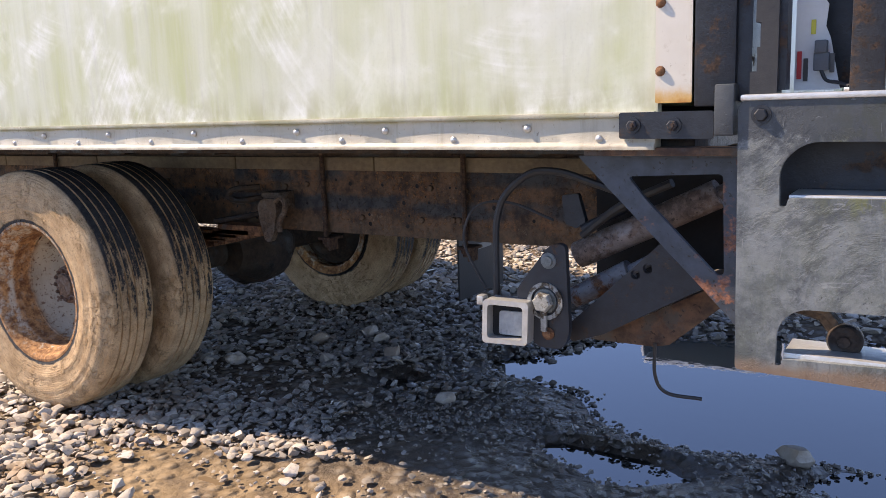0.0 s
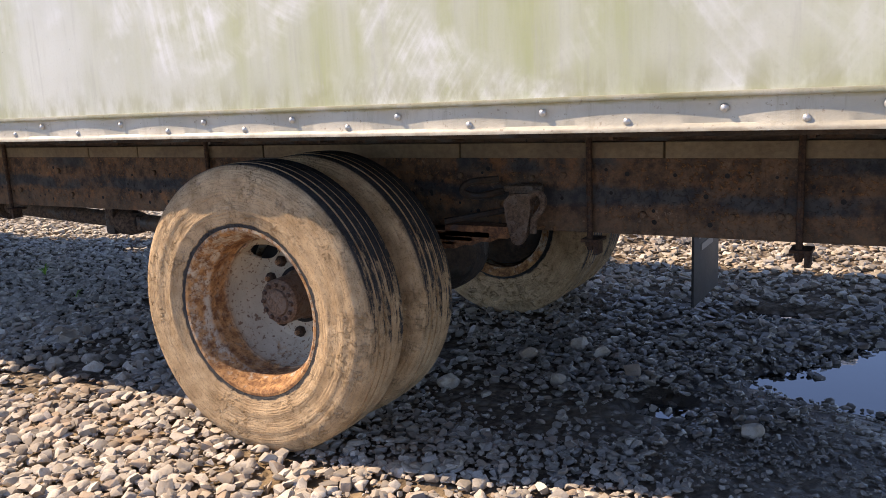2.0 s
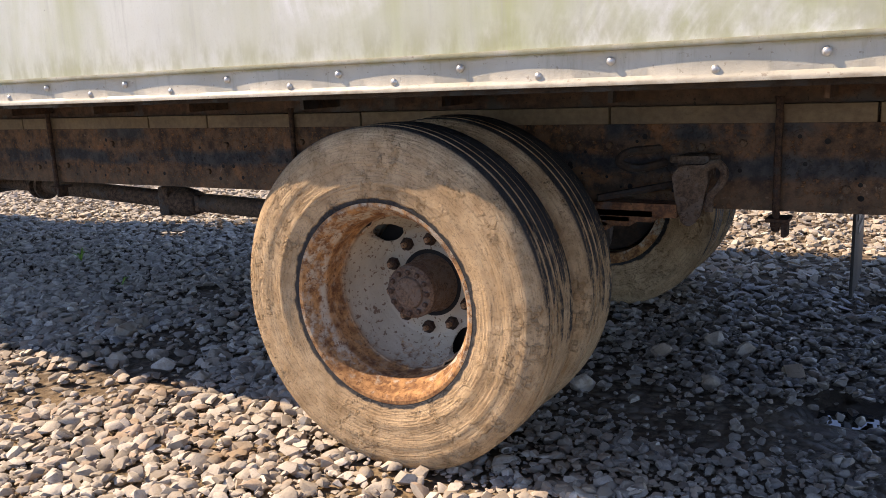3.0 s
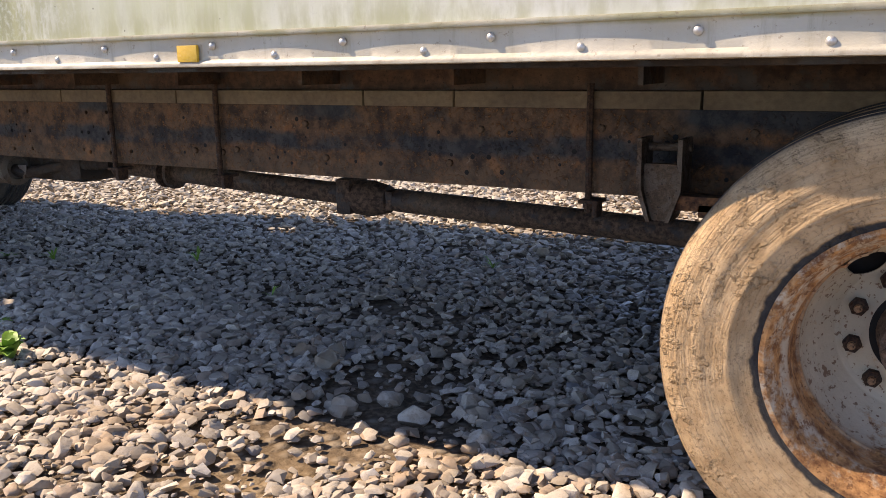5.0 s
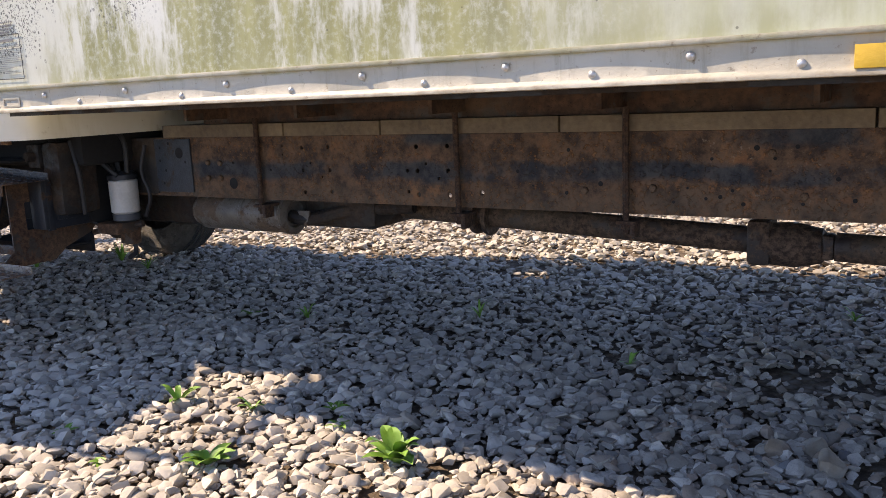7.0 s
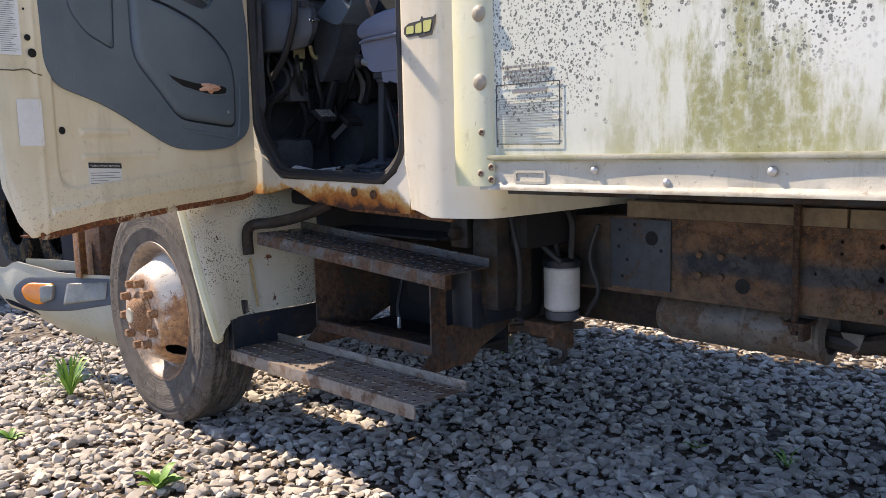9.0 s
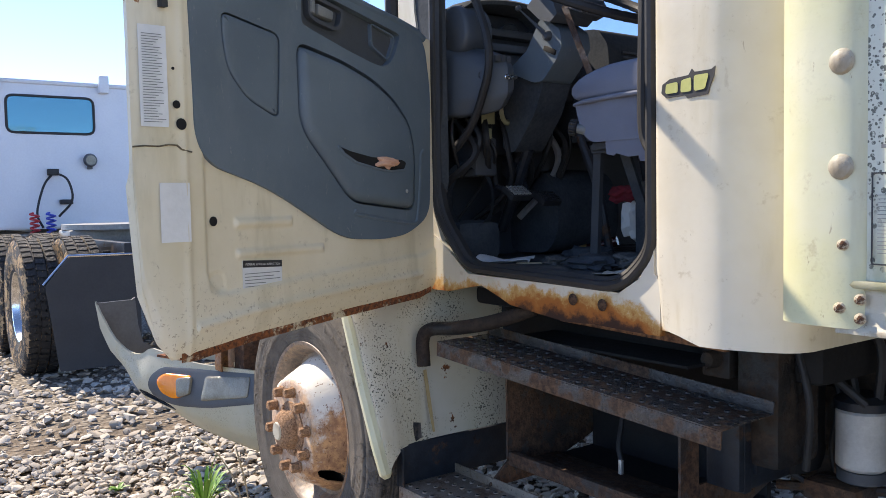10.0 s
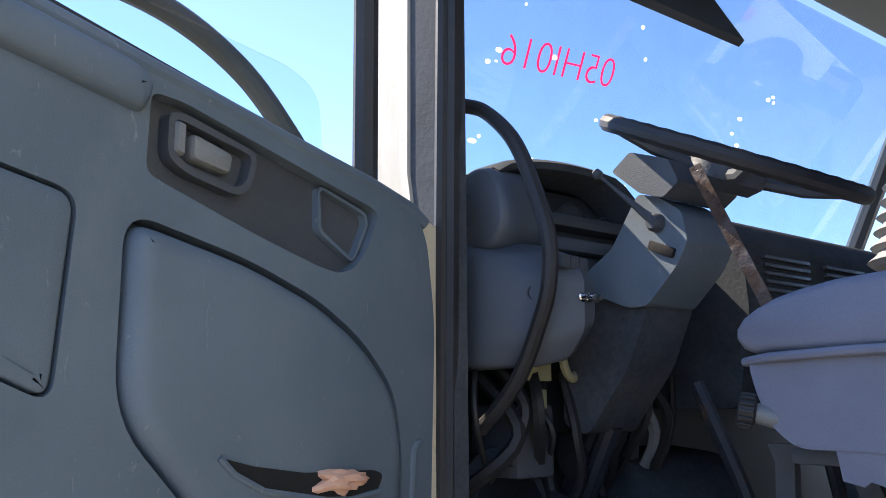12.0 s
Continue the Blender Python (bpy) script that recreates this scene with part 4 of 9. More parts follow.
    part("reflector_tape", bm, STICKER, rail, "small yellow reflective tape patch")
    bm = bmesh.new()
    plate(bm, rounded([(-7.93, 1.117), (-7.83, 1.117), (-7.83, 1.15), (-7.93, 1.15)], 0.006), [rounded([(-7.924, 1.123), (-7.836, 1.123), (-7.836, 1.144), (-7.924, 1.144)], 0.004)], XZ(-0.0035), 0, -0.003)
    part("data_plate", bm, RAIL, rail)
    # crossmembers under the floor
    bm = bmesh.new()
    box(bm, (-0.02, 0.97, 1.010), (0.02, 1.70, 1.018))
    box(bm, (-0.004, 0.97, 1.018), (0.004, 1.70, 1.085))
    cm = part("crossmember", bm, DARKUNDER, truck, loc=(-0.95, 0, 0))
    x = -1.25
    while x > -7.9:
        share(cm, truck, Matrix.Translation((x, 0, 0)))
        x -= 0.3
    # inner longitudinal beam that closes the view under the floor
    bm = bmesh.new()
    box(bm, (-7.95, 0.925, 1.008), (-0.8, 0.955, 1.086), 0.002)
    box(bm, (-7.95, 0.905, 1.076), (-0.8, 0.925, 1.084))
    x = -1.1
    while x > -7.9:
        box(bm, (x - 0.008, 0.70, 1.03), (x + 0.008, 0.925, 1.085))
        x -= 0.61
    part("floor_beam", bm, RUSTBEAM, truck)


build_box()


# drilled holes through the rail webs: x, z, radius
FRAME_HOLES = [(-7.763, 0.838, 0.005), (-7.54, 0.809, 0.005), (-7.467, 0.91, 0.005), (-7.467, 0.874, 0.005), (-7.358, 0.903, 0.0085), (-7.358, 0.808, 0.0085), (-7.317, 0.838, 0.005), (-7.355, 0.717, 0.0085), (-7.218, 0.904, 0.0085), (-7.215, 0.811, 0.0085),
               (-7.213, 0.723, 0.0085), (-7.258, 0.783, 0.005), (-6.835, 0.813, 0.008), (-6.789, 0.813, 0.0095), (-6.79, 0.904, 0.0095), (-6.653, 0.906, 0.0095), (-6.652, 0.814, 0.0095), (-6.749, 0.84, 0.006), (-6.693, 0.785, 0.007), (-6.833, 0.732, 0.007), (-6.787, 0.722, 0.0095), (-6.649, 0.723, 0.0095), (-6.511, 0.735, 0.0095)]


def build_frame():
    for y0, sgn, nm in ((0.90, 1, "near"), (1.79, -1, "far")):
        bm = bmesh.new()
        web = 0.009 * sgn
        holes = []
        for hx, hz, hr in FRAME_HOLES if nm == "near" else [(x, z, r * 1.5) for x, z, r in FRAME_HOLES]:
            holes.append([(hx + hr * math.cos(k * math.pi / 5), hz + hr * math.sin(k * math.pi / 5)) for k in range(10)])
        plate(bm, [(-11.2, 0.68), (-0.80, 0.68), (-0.80, 0.95), (-11.2, 0.95)], holes, XZ(y0), 0, web)
        box(bm, (-11.2, y0 + web, 0.68), (-0.80, y0 + 0.075 * sgn, 0.69))
        box(bm, (-11.2, y0 + web, 0.94), (-0.80, y0 + 0.075 * sgn, 0.95))
        rail = part("frame_rail", bm, FRAME, truck, "rust-pitted steel frame rail caked with dirt")
        if nm == "near":
            rng = random.Random(4)
            spots = []
            for _ in range(95):
                x, z = rng.uniform(-6.4, -1.2), rng.choice((0.735, 0.775, 0.815, 0.86, 0.90)) + rng.uniform(-0.012, 0.012)
                k = rng.choice((0.6, 0.8, 1.0, 1.3))
                spots.append(Matrix.Translation((x, y0 - 0.002, z)) @ Matrix.Diagonal((k, 1, k, 1)))
            repeat("bolt_hole", lathe(bmesh.new(), [(0.0, 0.0), (0.007, 0.0)], 8), BLACKHOLE, rail, spots)
            spots = [(-7.916, y0, 0.838), (-7.839, y0, 0.836), (-7.918, y0, 0.769), (-7.84, y0, 0.770)] + [(rng.uniform(-6.3, -1.2), y0, rng.choice((0.76, 0.88)) + rng.uniform(-0.01, 0.01)) for _ in range(22)]
            repeat("frame_bolt", bolt(bmesh.new(), (0, 0, 0), (0, -1, 0), 0.013, 0.012), FRAME, rail, spots)
            repeat("access_hole", lathe(bmesh.new(), [(0.0, 0.0), (0.025, 0.0)], 16), BLACKHOLE, rail, [(-8.092, y0 - 0.012, 0.881), (-7.766, y0 - 0.003, 0.747)])
            bm = bmesh.new()
            box(bm, (-8.26, y0 - 0.010, 0.70), (-8.02, y0, 0.945), 0.004)
            part("fish_plate", bm, make_rusty("blue_black_plate", (0.022, 0.031, 0.040), (0.03, 0.024, 0.020), (0.10, 0.065, 0.045), 0.25, 9, 0.08), rail, "dark bolted plate on the frame rail")
            repeat("bolt_hole", lathe(bmesh.new(), [(0.0, 0.0), (0.007, 0.0)], 8), BLACKHOLE, rail, [(-8.22, y0 - 0.012, 0.905), (-8.225, y0 - 0.012, 0.845), (-8.19, y0 - 0.012, 0.80), (-8.16, y0 - 0.012, 0.925), (-8.055, y0 - 0.012, 0.84), (-8.21, y0 - 0.012, 0.74)])
            # darker continuation of the fish plate towards the filter
            bm = bmesh.new()
            box(bm, (-8.90, y0 - 0.008, 0.69), (-8.262, y0, 0.95), 0.003)
            part("dark_rail_plate", bm, DARKUNDER, rail, "dark plate on the frame rail beside the filter")
    # timber sills on the rails
    cuts = [-8.2, -7.45, -6.95, -6.2, -5.24, -4.86, -4.02, -3.0, -2.2, -1.2, -0.85]
    for y0 in (0.895, 1.72):
        for a, b in zip(cuts, cuts[1:]):
            bm = bmesh.new()
            dz = random.Random(int(a * 100)).uniform(-0.002, 0.002)
            box(bm, (a + 0.004, y0, 0.951), (b - 0.004, y0 + 0.08, 1.007 + dz), 0.003)
            part("timber_sill", bm, WOOD, truck, "weathered grey timber sill" if y0 < 1 else "")
    # frame cross members
    bm = bmesh.new()
    for x in (-1.5, -4.6, -6.1, -7.2, -9.2):
        box(bm, (x - 0.04, 0.91, 0.72), (x + 0.04, 1.78, 0.92))
    part("frame_crossmember", bm, DARKUNDER, truck)
    # threaded mounting rods
    bm = bmesh.new()
    zs = [-0.07 + 0.0075 * k for k in range(15)] + [0.05 + 0.05 * k for k in range(6)] + [0.34]
    tube(bm, [(0.0, -0.006, z) for z in zs], 0.011, 8, radii=[0.0125 if k % 2 else 0.0105 for k in range(len(zs))])
    box(bm, (-0.028, -0.03, -0.040), (0.040, 0.06, -0.028), 0.003)
    box(bm, (0.018, -0.026, -0.085), (0.036, 0.03, -0.03), 0.004)
    bolt(bm, (0.0, -0.006, -0.040), (0, 0, -1), 0.018, 0.018)
    st = part("body_strap", bm, STRAP, truck, "rusted threaded body mounting rod", loc=(-2.465, 0.885, 0.69))
    for x in (-1.76, -4.36, -5.96, -6.60, -7.59):
        share(st, truck, Matrix.Translation((x, 0.885, 0.69)))
    # driveline
    bm = bmesh.new()
    rod(bm, (-6.72, 1.33, 0.583), (-6.70, 1.33, 0.582), 0.085, 18)
    rod(bm, (-6.78, 1.33, 0.586), (-6.76, 1.33, 0.585), 0.085, 18)
    rod(bm, (-7.15, 1.33, 0.60), (-5.64, 1.33, 0.535), 0.048, 16)
    rod(bm, (-5.38, 1.33, 0.525), (-3.75, 1.33, 0.47), 0.050, 16)
    part("driveshaft", bm, SHAFT_RUST, truck, "rusty two-piece driveshaft")
    bm = bmesh.new()
    box(bm, (-5.66, 1.255, 0.455), (-5.58, 1.405, 0.615), 0.02)
    lathe(bm, [(0.03, -0.09), (0.075, -0.08), (0.08, 0.0), (0.06, 0.09), (0.02, 0.11)], 14, Matrix.Translation((-5.51, 1.33, 0.525)) @ Matrix.Rotation(radians(-90), 4, "Z"))
    box(bm, (-5.46, 1.285, 0.48), (-5.38, 1.375, 0.57), 0.02)
    rod(bm, (-5.62, 1.33, 0.6), (-5.62, 1.33, 0.72), 0.03)
    box(bm, (-5.66, 0.91, 0.70), (-5.58, 1.78, 0.74))
    part("centre_bearing", bm, SHAFT_RUST, truck, "greasy centre bearing and joint")
    # transmission and engine mass ahead
    bm = bmesh.new()
    box(bm, (-8.1, 1.1, 0.52), (-7.15, 1.56, 0.86), 0.08)
    box(bm, (-9.1, 1.05, 0.50), (-8.0, 1.62, 1.0), 0.1)
    box(bm, (-11.1, 0.99, 0.50), (-9.1, 1.70, 1.12), 0.08)
    part("gearbox", bm, DARKUNDER, truck)
    # muffler / tank under the frame
    bm = bmesh.new()
    lathe(bm, [(0.0, -0.31), (0.07, -0.31), (0.085, -0.27), (0.085, 0.0), (0.089, 0.005), (0.089, 0.02), (0.085, 0.025), (0.085, 0.24), (0.092, 0.25), (0.092, 0.262), (0.06, 0.27), (0.055, 0.25), (0.0, 0.25)], 24, Matrix.Translation((-7.80, 1.02, 0.60)) @ Matrix.Rotation(radians(-90), 4, "Z"))
    plate(bm, [(-7.50, 0.62), (-7.43, 0.62), (-7.445, 0.57), (-7.46, 0.545)], [], XZ(1.0), 0, 0.006)
    part("muffler", bm, make_rusty("dull_muffler_steel", (0.085, 0.078, 0.068), (0.05, 0.032, 0.022), (0.13, 0.085, 0.055), 0.4, 7, 0.3, 0.5), truck, "dark cylindrical tank under the frame")
    bm = bmesh.new()
    tube(bm, curve_pts([(-7.62, 1.02, 0.60), (-7.45, 1.03, 0.58), (-7.3, 1.12, 0.61), (-7.0, 1.18, 0.63)]), 0.03, 10)
    part("exhaust_pipe", bm, DARKUNDER, truck)


build_frame()


# ---- wheels ----
def tyre_profile(R, w, groove, n_rib, rb=0.298):
    """Half-open profile of a tyre, about y from 0 (outer face) to w."""
    p = [(rb - 0.012, 0.028), (rb, 0.020), (rb + 0.02, 0.016), (rb + 0.05, 0.008), (rb + 0.058, 0.004), (rb + 0.066, 0.004), (rb + 0.075, 0.006),
         (rb + 0.11, 0.003), (rb + 0.122, 0.000), (rb + 0.132, 0.002), (R - 0.06, 0.006), (R - 0.05, 0.004), (R - 0.035, 0.010), (R - 0.016, 0.020), (R - 0.004, 0.034)]
    t0, t1 = 0.036, w - 0.036
    rib = (t1 - t0) / n_rib
    for i in range(n_rib):
        a, b = t0 + i * rib, t0 + (i + 1) * rib
        crown = 0.004 * math.sin(math.pi * (i + 0.5) / n_rib)
        p += [(R - 0.002 + crown, a + 0.004), (R - 0.001 + crown, b - 0.004)]
        if i < n_rib - 1:
            p += [(R - groove, b - 0.002), (R - groove, b + 0.002)]
    p += [(r, w - a) for r, a in p[:15][::-1]]
    return p


def rim_mesh(depth, w, hole_angles, convex=False):
    """Disc wheel: flange, barrel and a dished disc with hand holes; y grows inward from the outer face."""
    bm = bmesh.new()
    if convex:
        prof = [(0.296, 0.030), (0.300, 0.024), (0.296, 0.018), (0.285, 0.020), (0.272, 0.034), (0.262, 0.06), (0.250, 0.085), (0.240, 0.088)]
        disc = [(0.240, 0.088), (0.237, 0.084), (0.230, 0.070), (0.217, 0.046), (0.203, 0.018), (0.191, -0.008), (0.181, -0.026), (0.172, -0.037), (0.163, -0.043), (0.152, -0.045), (0.125, -0.045), (0.095, -0.045)]
    else:
        prof = [(0.296, 0.032), (0.301, 0.026), (0.298, 0.019), (0.288, 0.020), (0.278, 0.030), (0.270, 0.050), (0.262, 0.075), (0.252, 0.085), (0.249, 0.100), (0.249, depth - 0.17), (0.243, depth - 0.15)]
        disc = [(0.243, depth - 0.15), (0.241, depth - 0.125), (0.234, depth - 0.10), (0.220, depth - 0.068), (0.200, depth - 0.036), (0.180, depth - 0.014), (0.166, depth - 0.008), (0.13, depth - 0.008), (0.108, depth - 0.008)]
    lathe(bm, prof, 96)
    # the disc as a fine polar grid, opened at the hand holes
    n = 180
    fine = []
    for (r0, a0), (r1, a1) in zip(disc, disc[1:]):
        for k in range(5):
            fine.append((r0 + (r1 - r0) * k / 5, a0 + (a1 - a0) * k / 5))
    fine.append(disc[-1])
    hr, hc = (0.032, 0.207) if not convex else (0.031, 0.213)
    centres = [Vector((hc * math.cos(q), hc * math.sin(q))) for q in hole_angles]
    rings = []
    for r, a in fine:
        ring = []
        for j in range(n):
            q = 2 * math.pi * j / n
            p = Vector((r * math.cos(q), r * math.sin(q)))
            ring.append((p, a))
        rings.append(ring)
    vs, inside = [], set()
    for i, ring in enumerate(rings):
        row = []
        for j, (p, a) in enumerate(ring):
            for c in centres:
                u = (p - c).dot(c.normalized())
                t = (p - c).dot(Vector((-c.y, c.x)).normalized())
                e = math.hypot(u / hr, t / (hr * (1.08 if convex else 1.42)))
                if e < 0.72:
                    inside.add((i, j))
                elif e < 1.28:
                    p = c + (c.normalized() * u + Vector((-c.y, c.x)).normalized() * t) / e
            row.append(bm.verts.new((p.x, a, p.y)))
        vs.append(row)
    for i in range(len(vs) - 1):
        for j in range(n):
            k = (j + 1) % n
            if (i, j) in inside or (i, k) in inside or (i + 1, j) in inside or (i + 1, k) in inside:
                continue
            bm.faces.new((vs[i][j], vs[i][k], vs[i + 1][k], vs[i + 1][j]))
    thicken(bm, 0.005)
    return bm


def nut_mesh(bm):
    tube(bm, [(0, 0, 0), (0, -0.005, 0), (0, -0.006, 0), (0, -0.026, 0), (0, -0.029, 0)], 0.02, 6, radii=[0.0245, 0.0245, 0.0205, 0.0205, 0.016])
    return bm


def build_rear_wheels():
    R = 0.510
    bm = lathe(bmesh.new(), tyre_profile(R, 0.252, 0.012, 5), 120)
    holes = [radians(127), radians(307)]
    for side, y0, rz in (("near", 0.056, 0), ("far", 2.56, 180)):
        hub = empty("rear_wheel", (-3.40, y0, 0.499), truck)
        hub.rotation_euler = (0, 0, radians(rz))
        tag = "muddy rear dual wheel with rusted white rims" if side == "near" else ""
        if tag:
            hub["label"] = tag
        if side == "near":
            outer = part("tyre", bm, TYRE_MUD, hub, "worn tyre caked in dried tan mud", 40)
            inner = outer.copy()
            inner.data = outer.data.copy()
            inner.data.materials[0] = TYRE_INNER
            scene.collection.objects.link(inner)
            inner.parent = hub
            inner.location = (0, 0.325, 0)
            rim = part("rim", rim_mesh(0.315, 0.25, holes), RIM_RUST, hub, "rust-streaked dished white rim", 35)
            b2 = bmesh.new()
            lathe(b2, [(0.296, 0.352), (0.27, 0.37), (0.25, 0.45), (0.25, 0.56), (0.296, 0.575)], 48)
            irim = part("rim", b2, RIM_RUST, hub)
            b3 = bmesh.new()
            lathe(b3, [(0.108, 0.335), (0.098, 0.33), (0.094, 0.30), (0.085, 0.285), (0.083, 0.192), (0.082, 0.182), (0.074, 0.176), (0.050, 0.174), (0.046, 0.166), (0.030, 0.162), (0.012, 0.164), (0.0, 0.166)], 32)
            axle = part("axle_hub", b3, make_rusty("scabby_hub", (0.09, 0.062, 0.048), (0.05, 0.03, 0.022), (0.22, 0.135, 0.09), 0.6, 22, 0.3), hub, "rusted protruding axle hub")
            repeat("flange_bolt", bolt(bmesh.new(), (0, 0, 0), (0, -1, 0), 0.0085, 0.013), make_rusty("greasy_bolt", (0.10, 0.09, 0.08), (0.04, 0.025, 0.018), (0.16, 0.10, 0.07), 0.5, 30), axle, [(0.064 * math.cos(k * math.pi / 6), 0.176, 0.064 * math.sin(k * math.pi / 6)) for k in range(12)])
            b3 = bmesh.new()
            lathe(b3, [(0.0, 0.34), (0.235, 0.34), (0.235, 0.52), (0.18, 0.56), (0.0, 0.56)], 32)
            drum = part("brake_drum", b3, DARKUNDER, hub)
            # near-black ring added so that the hand holes look shaded
            part("hole_shade", lathe(bmesh.new(), [(0.10, 0.332), (0.242, 0.332), (0.242, 0.336), (0.10, 0.336)], 40, close=True), BLACKHOLE, hub)
            part("hub_gap", lathe(bmesh.new(), [(0.086, 0.3035), (0.121, 0.3035), (0.123, 0.306)], 40), BLACKHOLE, rim)
            b3 = nut_mesh(bmesh.new())
            nut = None
            for k in range(10):
                q = 2 * math.pi * k / 10 + radians(14)
                m = Matrix.Translation((0.143 * math.cos(q), 0.309, 0.143 * math.sin(q)))
                if nut is None:
                    nut = part("lug_nut", b3, NUTRUST, hub)
                    nut.matrix_basis = m
                else:
                    share(nut, hub, m)
            repeat("stud_ring", lathe(bmesh.new(), [(0.0, 0.0), (0.0300, 0.0), (0.0315, 0.003)], 18), NUTRUST, rim, [(0.143 * math.cos(k * math.pi / 5 + radians(14)), 0.3045, 0.143 * math.sin(k * math.pi / 5 + radians(14))) for k in range(10)])
            repeat("stud", lathe(bmesh.new(), [(0.0, -0.044), (0.008, -0.043), (0.009, -0.040), (0.009, 0.0)], 10), NUTTAN, hub, [(0.143 * math.cos(k * math.pi / 5 + radians(14)), 0.309, 0.143 * math.sin(k * math.pi / 5 + radians(14))) for k in range(10)])
            b3 = bmesh.new()
            q = radians(307)
            rod(b3, (0.205 * math.cos(q), 0.31, 0.205 * math.sin(q) - 0.03), (0.205 * math.cos(q), 0.29, 0.205 * math.sin(q) + 0.004), 0.004, 8)
            part("valve_stem", b3, CHROME, rim)
            keep = (outer, inner, rim, irim, axle, drum)
        else:
            for o in keep:
                share(o, hub, o.matrix_basis.copy())
    # axle, differential, springs
    bm = bmesh.new()
    rod(bm, (-3.40, 0.58, 0.494), (-3.40, 1.95, 0.494), 0.075, 16)
    lathe(bm, [(0.0, -0.23), (0.12, -0.2), (0.19, -0.1), (0.2, 0.0), (0.19, 0.1), (0.12, 0.2), (0.0, 0.23)], 20, Matrix.Translation((-3.36, 1.33, 0.49)))
    lathe(bm, [(0.05, -0.32), (0.07, -0.2), (0.13, 0.0)], 14, Matrix.Translation((-3.45, 1.33, 0.48)) @ Matrix.Rotation(radians(-90), 4, "Z"))
    part("rear_axle", bm, DARKUNDER, truck, "dirty rear axle with differential")
    for y in (0.80, 1.85):
        bm = bmesh.new()
        for k in range(7):
            L = 0.66 - 0.075 * k
            pts = [(-3.40 + L * t, y, 0.655 - 0.013 * k + 0.05 * t * t * (L / 0.66) ** 2) for t in (-1, -0.6, -0.2, 0.2, 0.6, 1)]
            for p, q in zip(pts, pts[1:]):
                lo = (min(p[0], q[0]), y - 0.04, min(p[2], q[2]) - 0.0055)
                hi = (max(p[0], q[0]), y + 0.04, max(p[2], q[2]) + 0.0055)
                box(bm, lo, hi)
        part("leaf_spring", bm, RUST, truck, "rusted multi-leaf spring pack")
        for x, s in ((-4.10, -1), (-2.70, 1)):
            bm = bmesh.new()
            ol = rounded([(x - 0.052, 0.800), (x + 0.052, 0.800), (x + 0.050, 0.72), (x + 0.024, 0.63), (x - 0.024, 0.63), (x - 0.050, 0.72)], 0.012)
            if s > 0:
                ol = rounded([(x - 0.058, 0.80), (x - 0.03, 0.832), (x + 0.050, 0.835), (x + 0.052, 0.78), (x + 0.030, 0.68), (x + 0.004, 0.640), (x - 0.026, 0.648), (x - 0.044, 0.71)], 0.014)
                tube(bm, curve_pts([(x + 0.03, y - 0.02, 0.815), (x + 0.075, y - 0.02, 0.84), (x + 0.10, y - 0.02, 0.81), (x + 0.085, y - 0.02, 0.77), (x + 0.06, y - 0.02, 0.74), (x + 0.055, y - 0.02, 0.69)]), 0.013, 8)
            plate(bm, ol, [], XZ(y - 0.03), 0, 0.03)
            for sx in (-1, 1) if s < 0 else ():
                plate(bm, [(x + sx * 0.052, 0.875), (x + sx * 0.066, 0.875), (x + sx * 0.066, 0.725), (x + sx * 0.034, 0.63), (x + sx * 0.022, 0.63), (x + sx * 0.052, 0.73)], [], XZ(y - 0.055), 0, 0.12)
            if s > 0:
                box(bm, (x - 0.05, y, 0.78), (x + 0.05, y + 0.10, 0.86), 0.01)
            rod(bm, (x - 0.075, y + 0.03, 0.845), (x + 0.075, y + 0.03, 0.845), 0.013, 10)
            part("spring_hanger", bm, make_rusty("mud_coated_casting", (0.085, 0.062, 0.045), (0.035, 0.022, 0.016), (0.16, 0.105, 0.07), 0.55, 18, 0.35), truck, "mud-coated cast spring hanger")
    bm = bmesh.new()
    tube(bm, curve_pts([(-2.80, 0.86, 0.83), (-2.87, 0.78, 0.82), (-2.92, 0.76, 0.84), (-2.9, 0.78, 0.87), (-2.82, 0.86, 0.875)]), 0.014, 8)
    rod(bm, (-2.98, 0.72, 0.73), (-2.72, 0.88, 0.77), 0.012, 8)
    part("brake_rod", bm, DARKUNDER, truck)
    # far mud flap with illegible print
    bm = bmesh.new()
    box(bm, (-2.31, 1.72, 0.20), (-2.298, 2.20, 0.70), 0.002)
    flap = part("mud_flap", bm, RUBBER, truck, "black rubber mud flap with faded print")
    bm = bmesh.new()
    for k, (a, b) in enumerate(((1.80, 2.12), (1.84, 2.06))):
        box(bm, (-2.297, a, 0.50 - 0.06 * k), (-2.294, b, 0.53 - 0.06 * k))
    part("printed_bar", bm, PLASTIC_LT, flap)


build_rear_wheels()


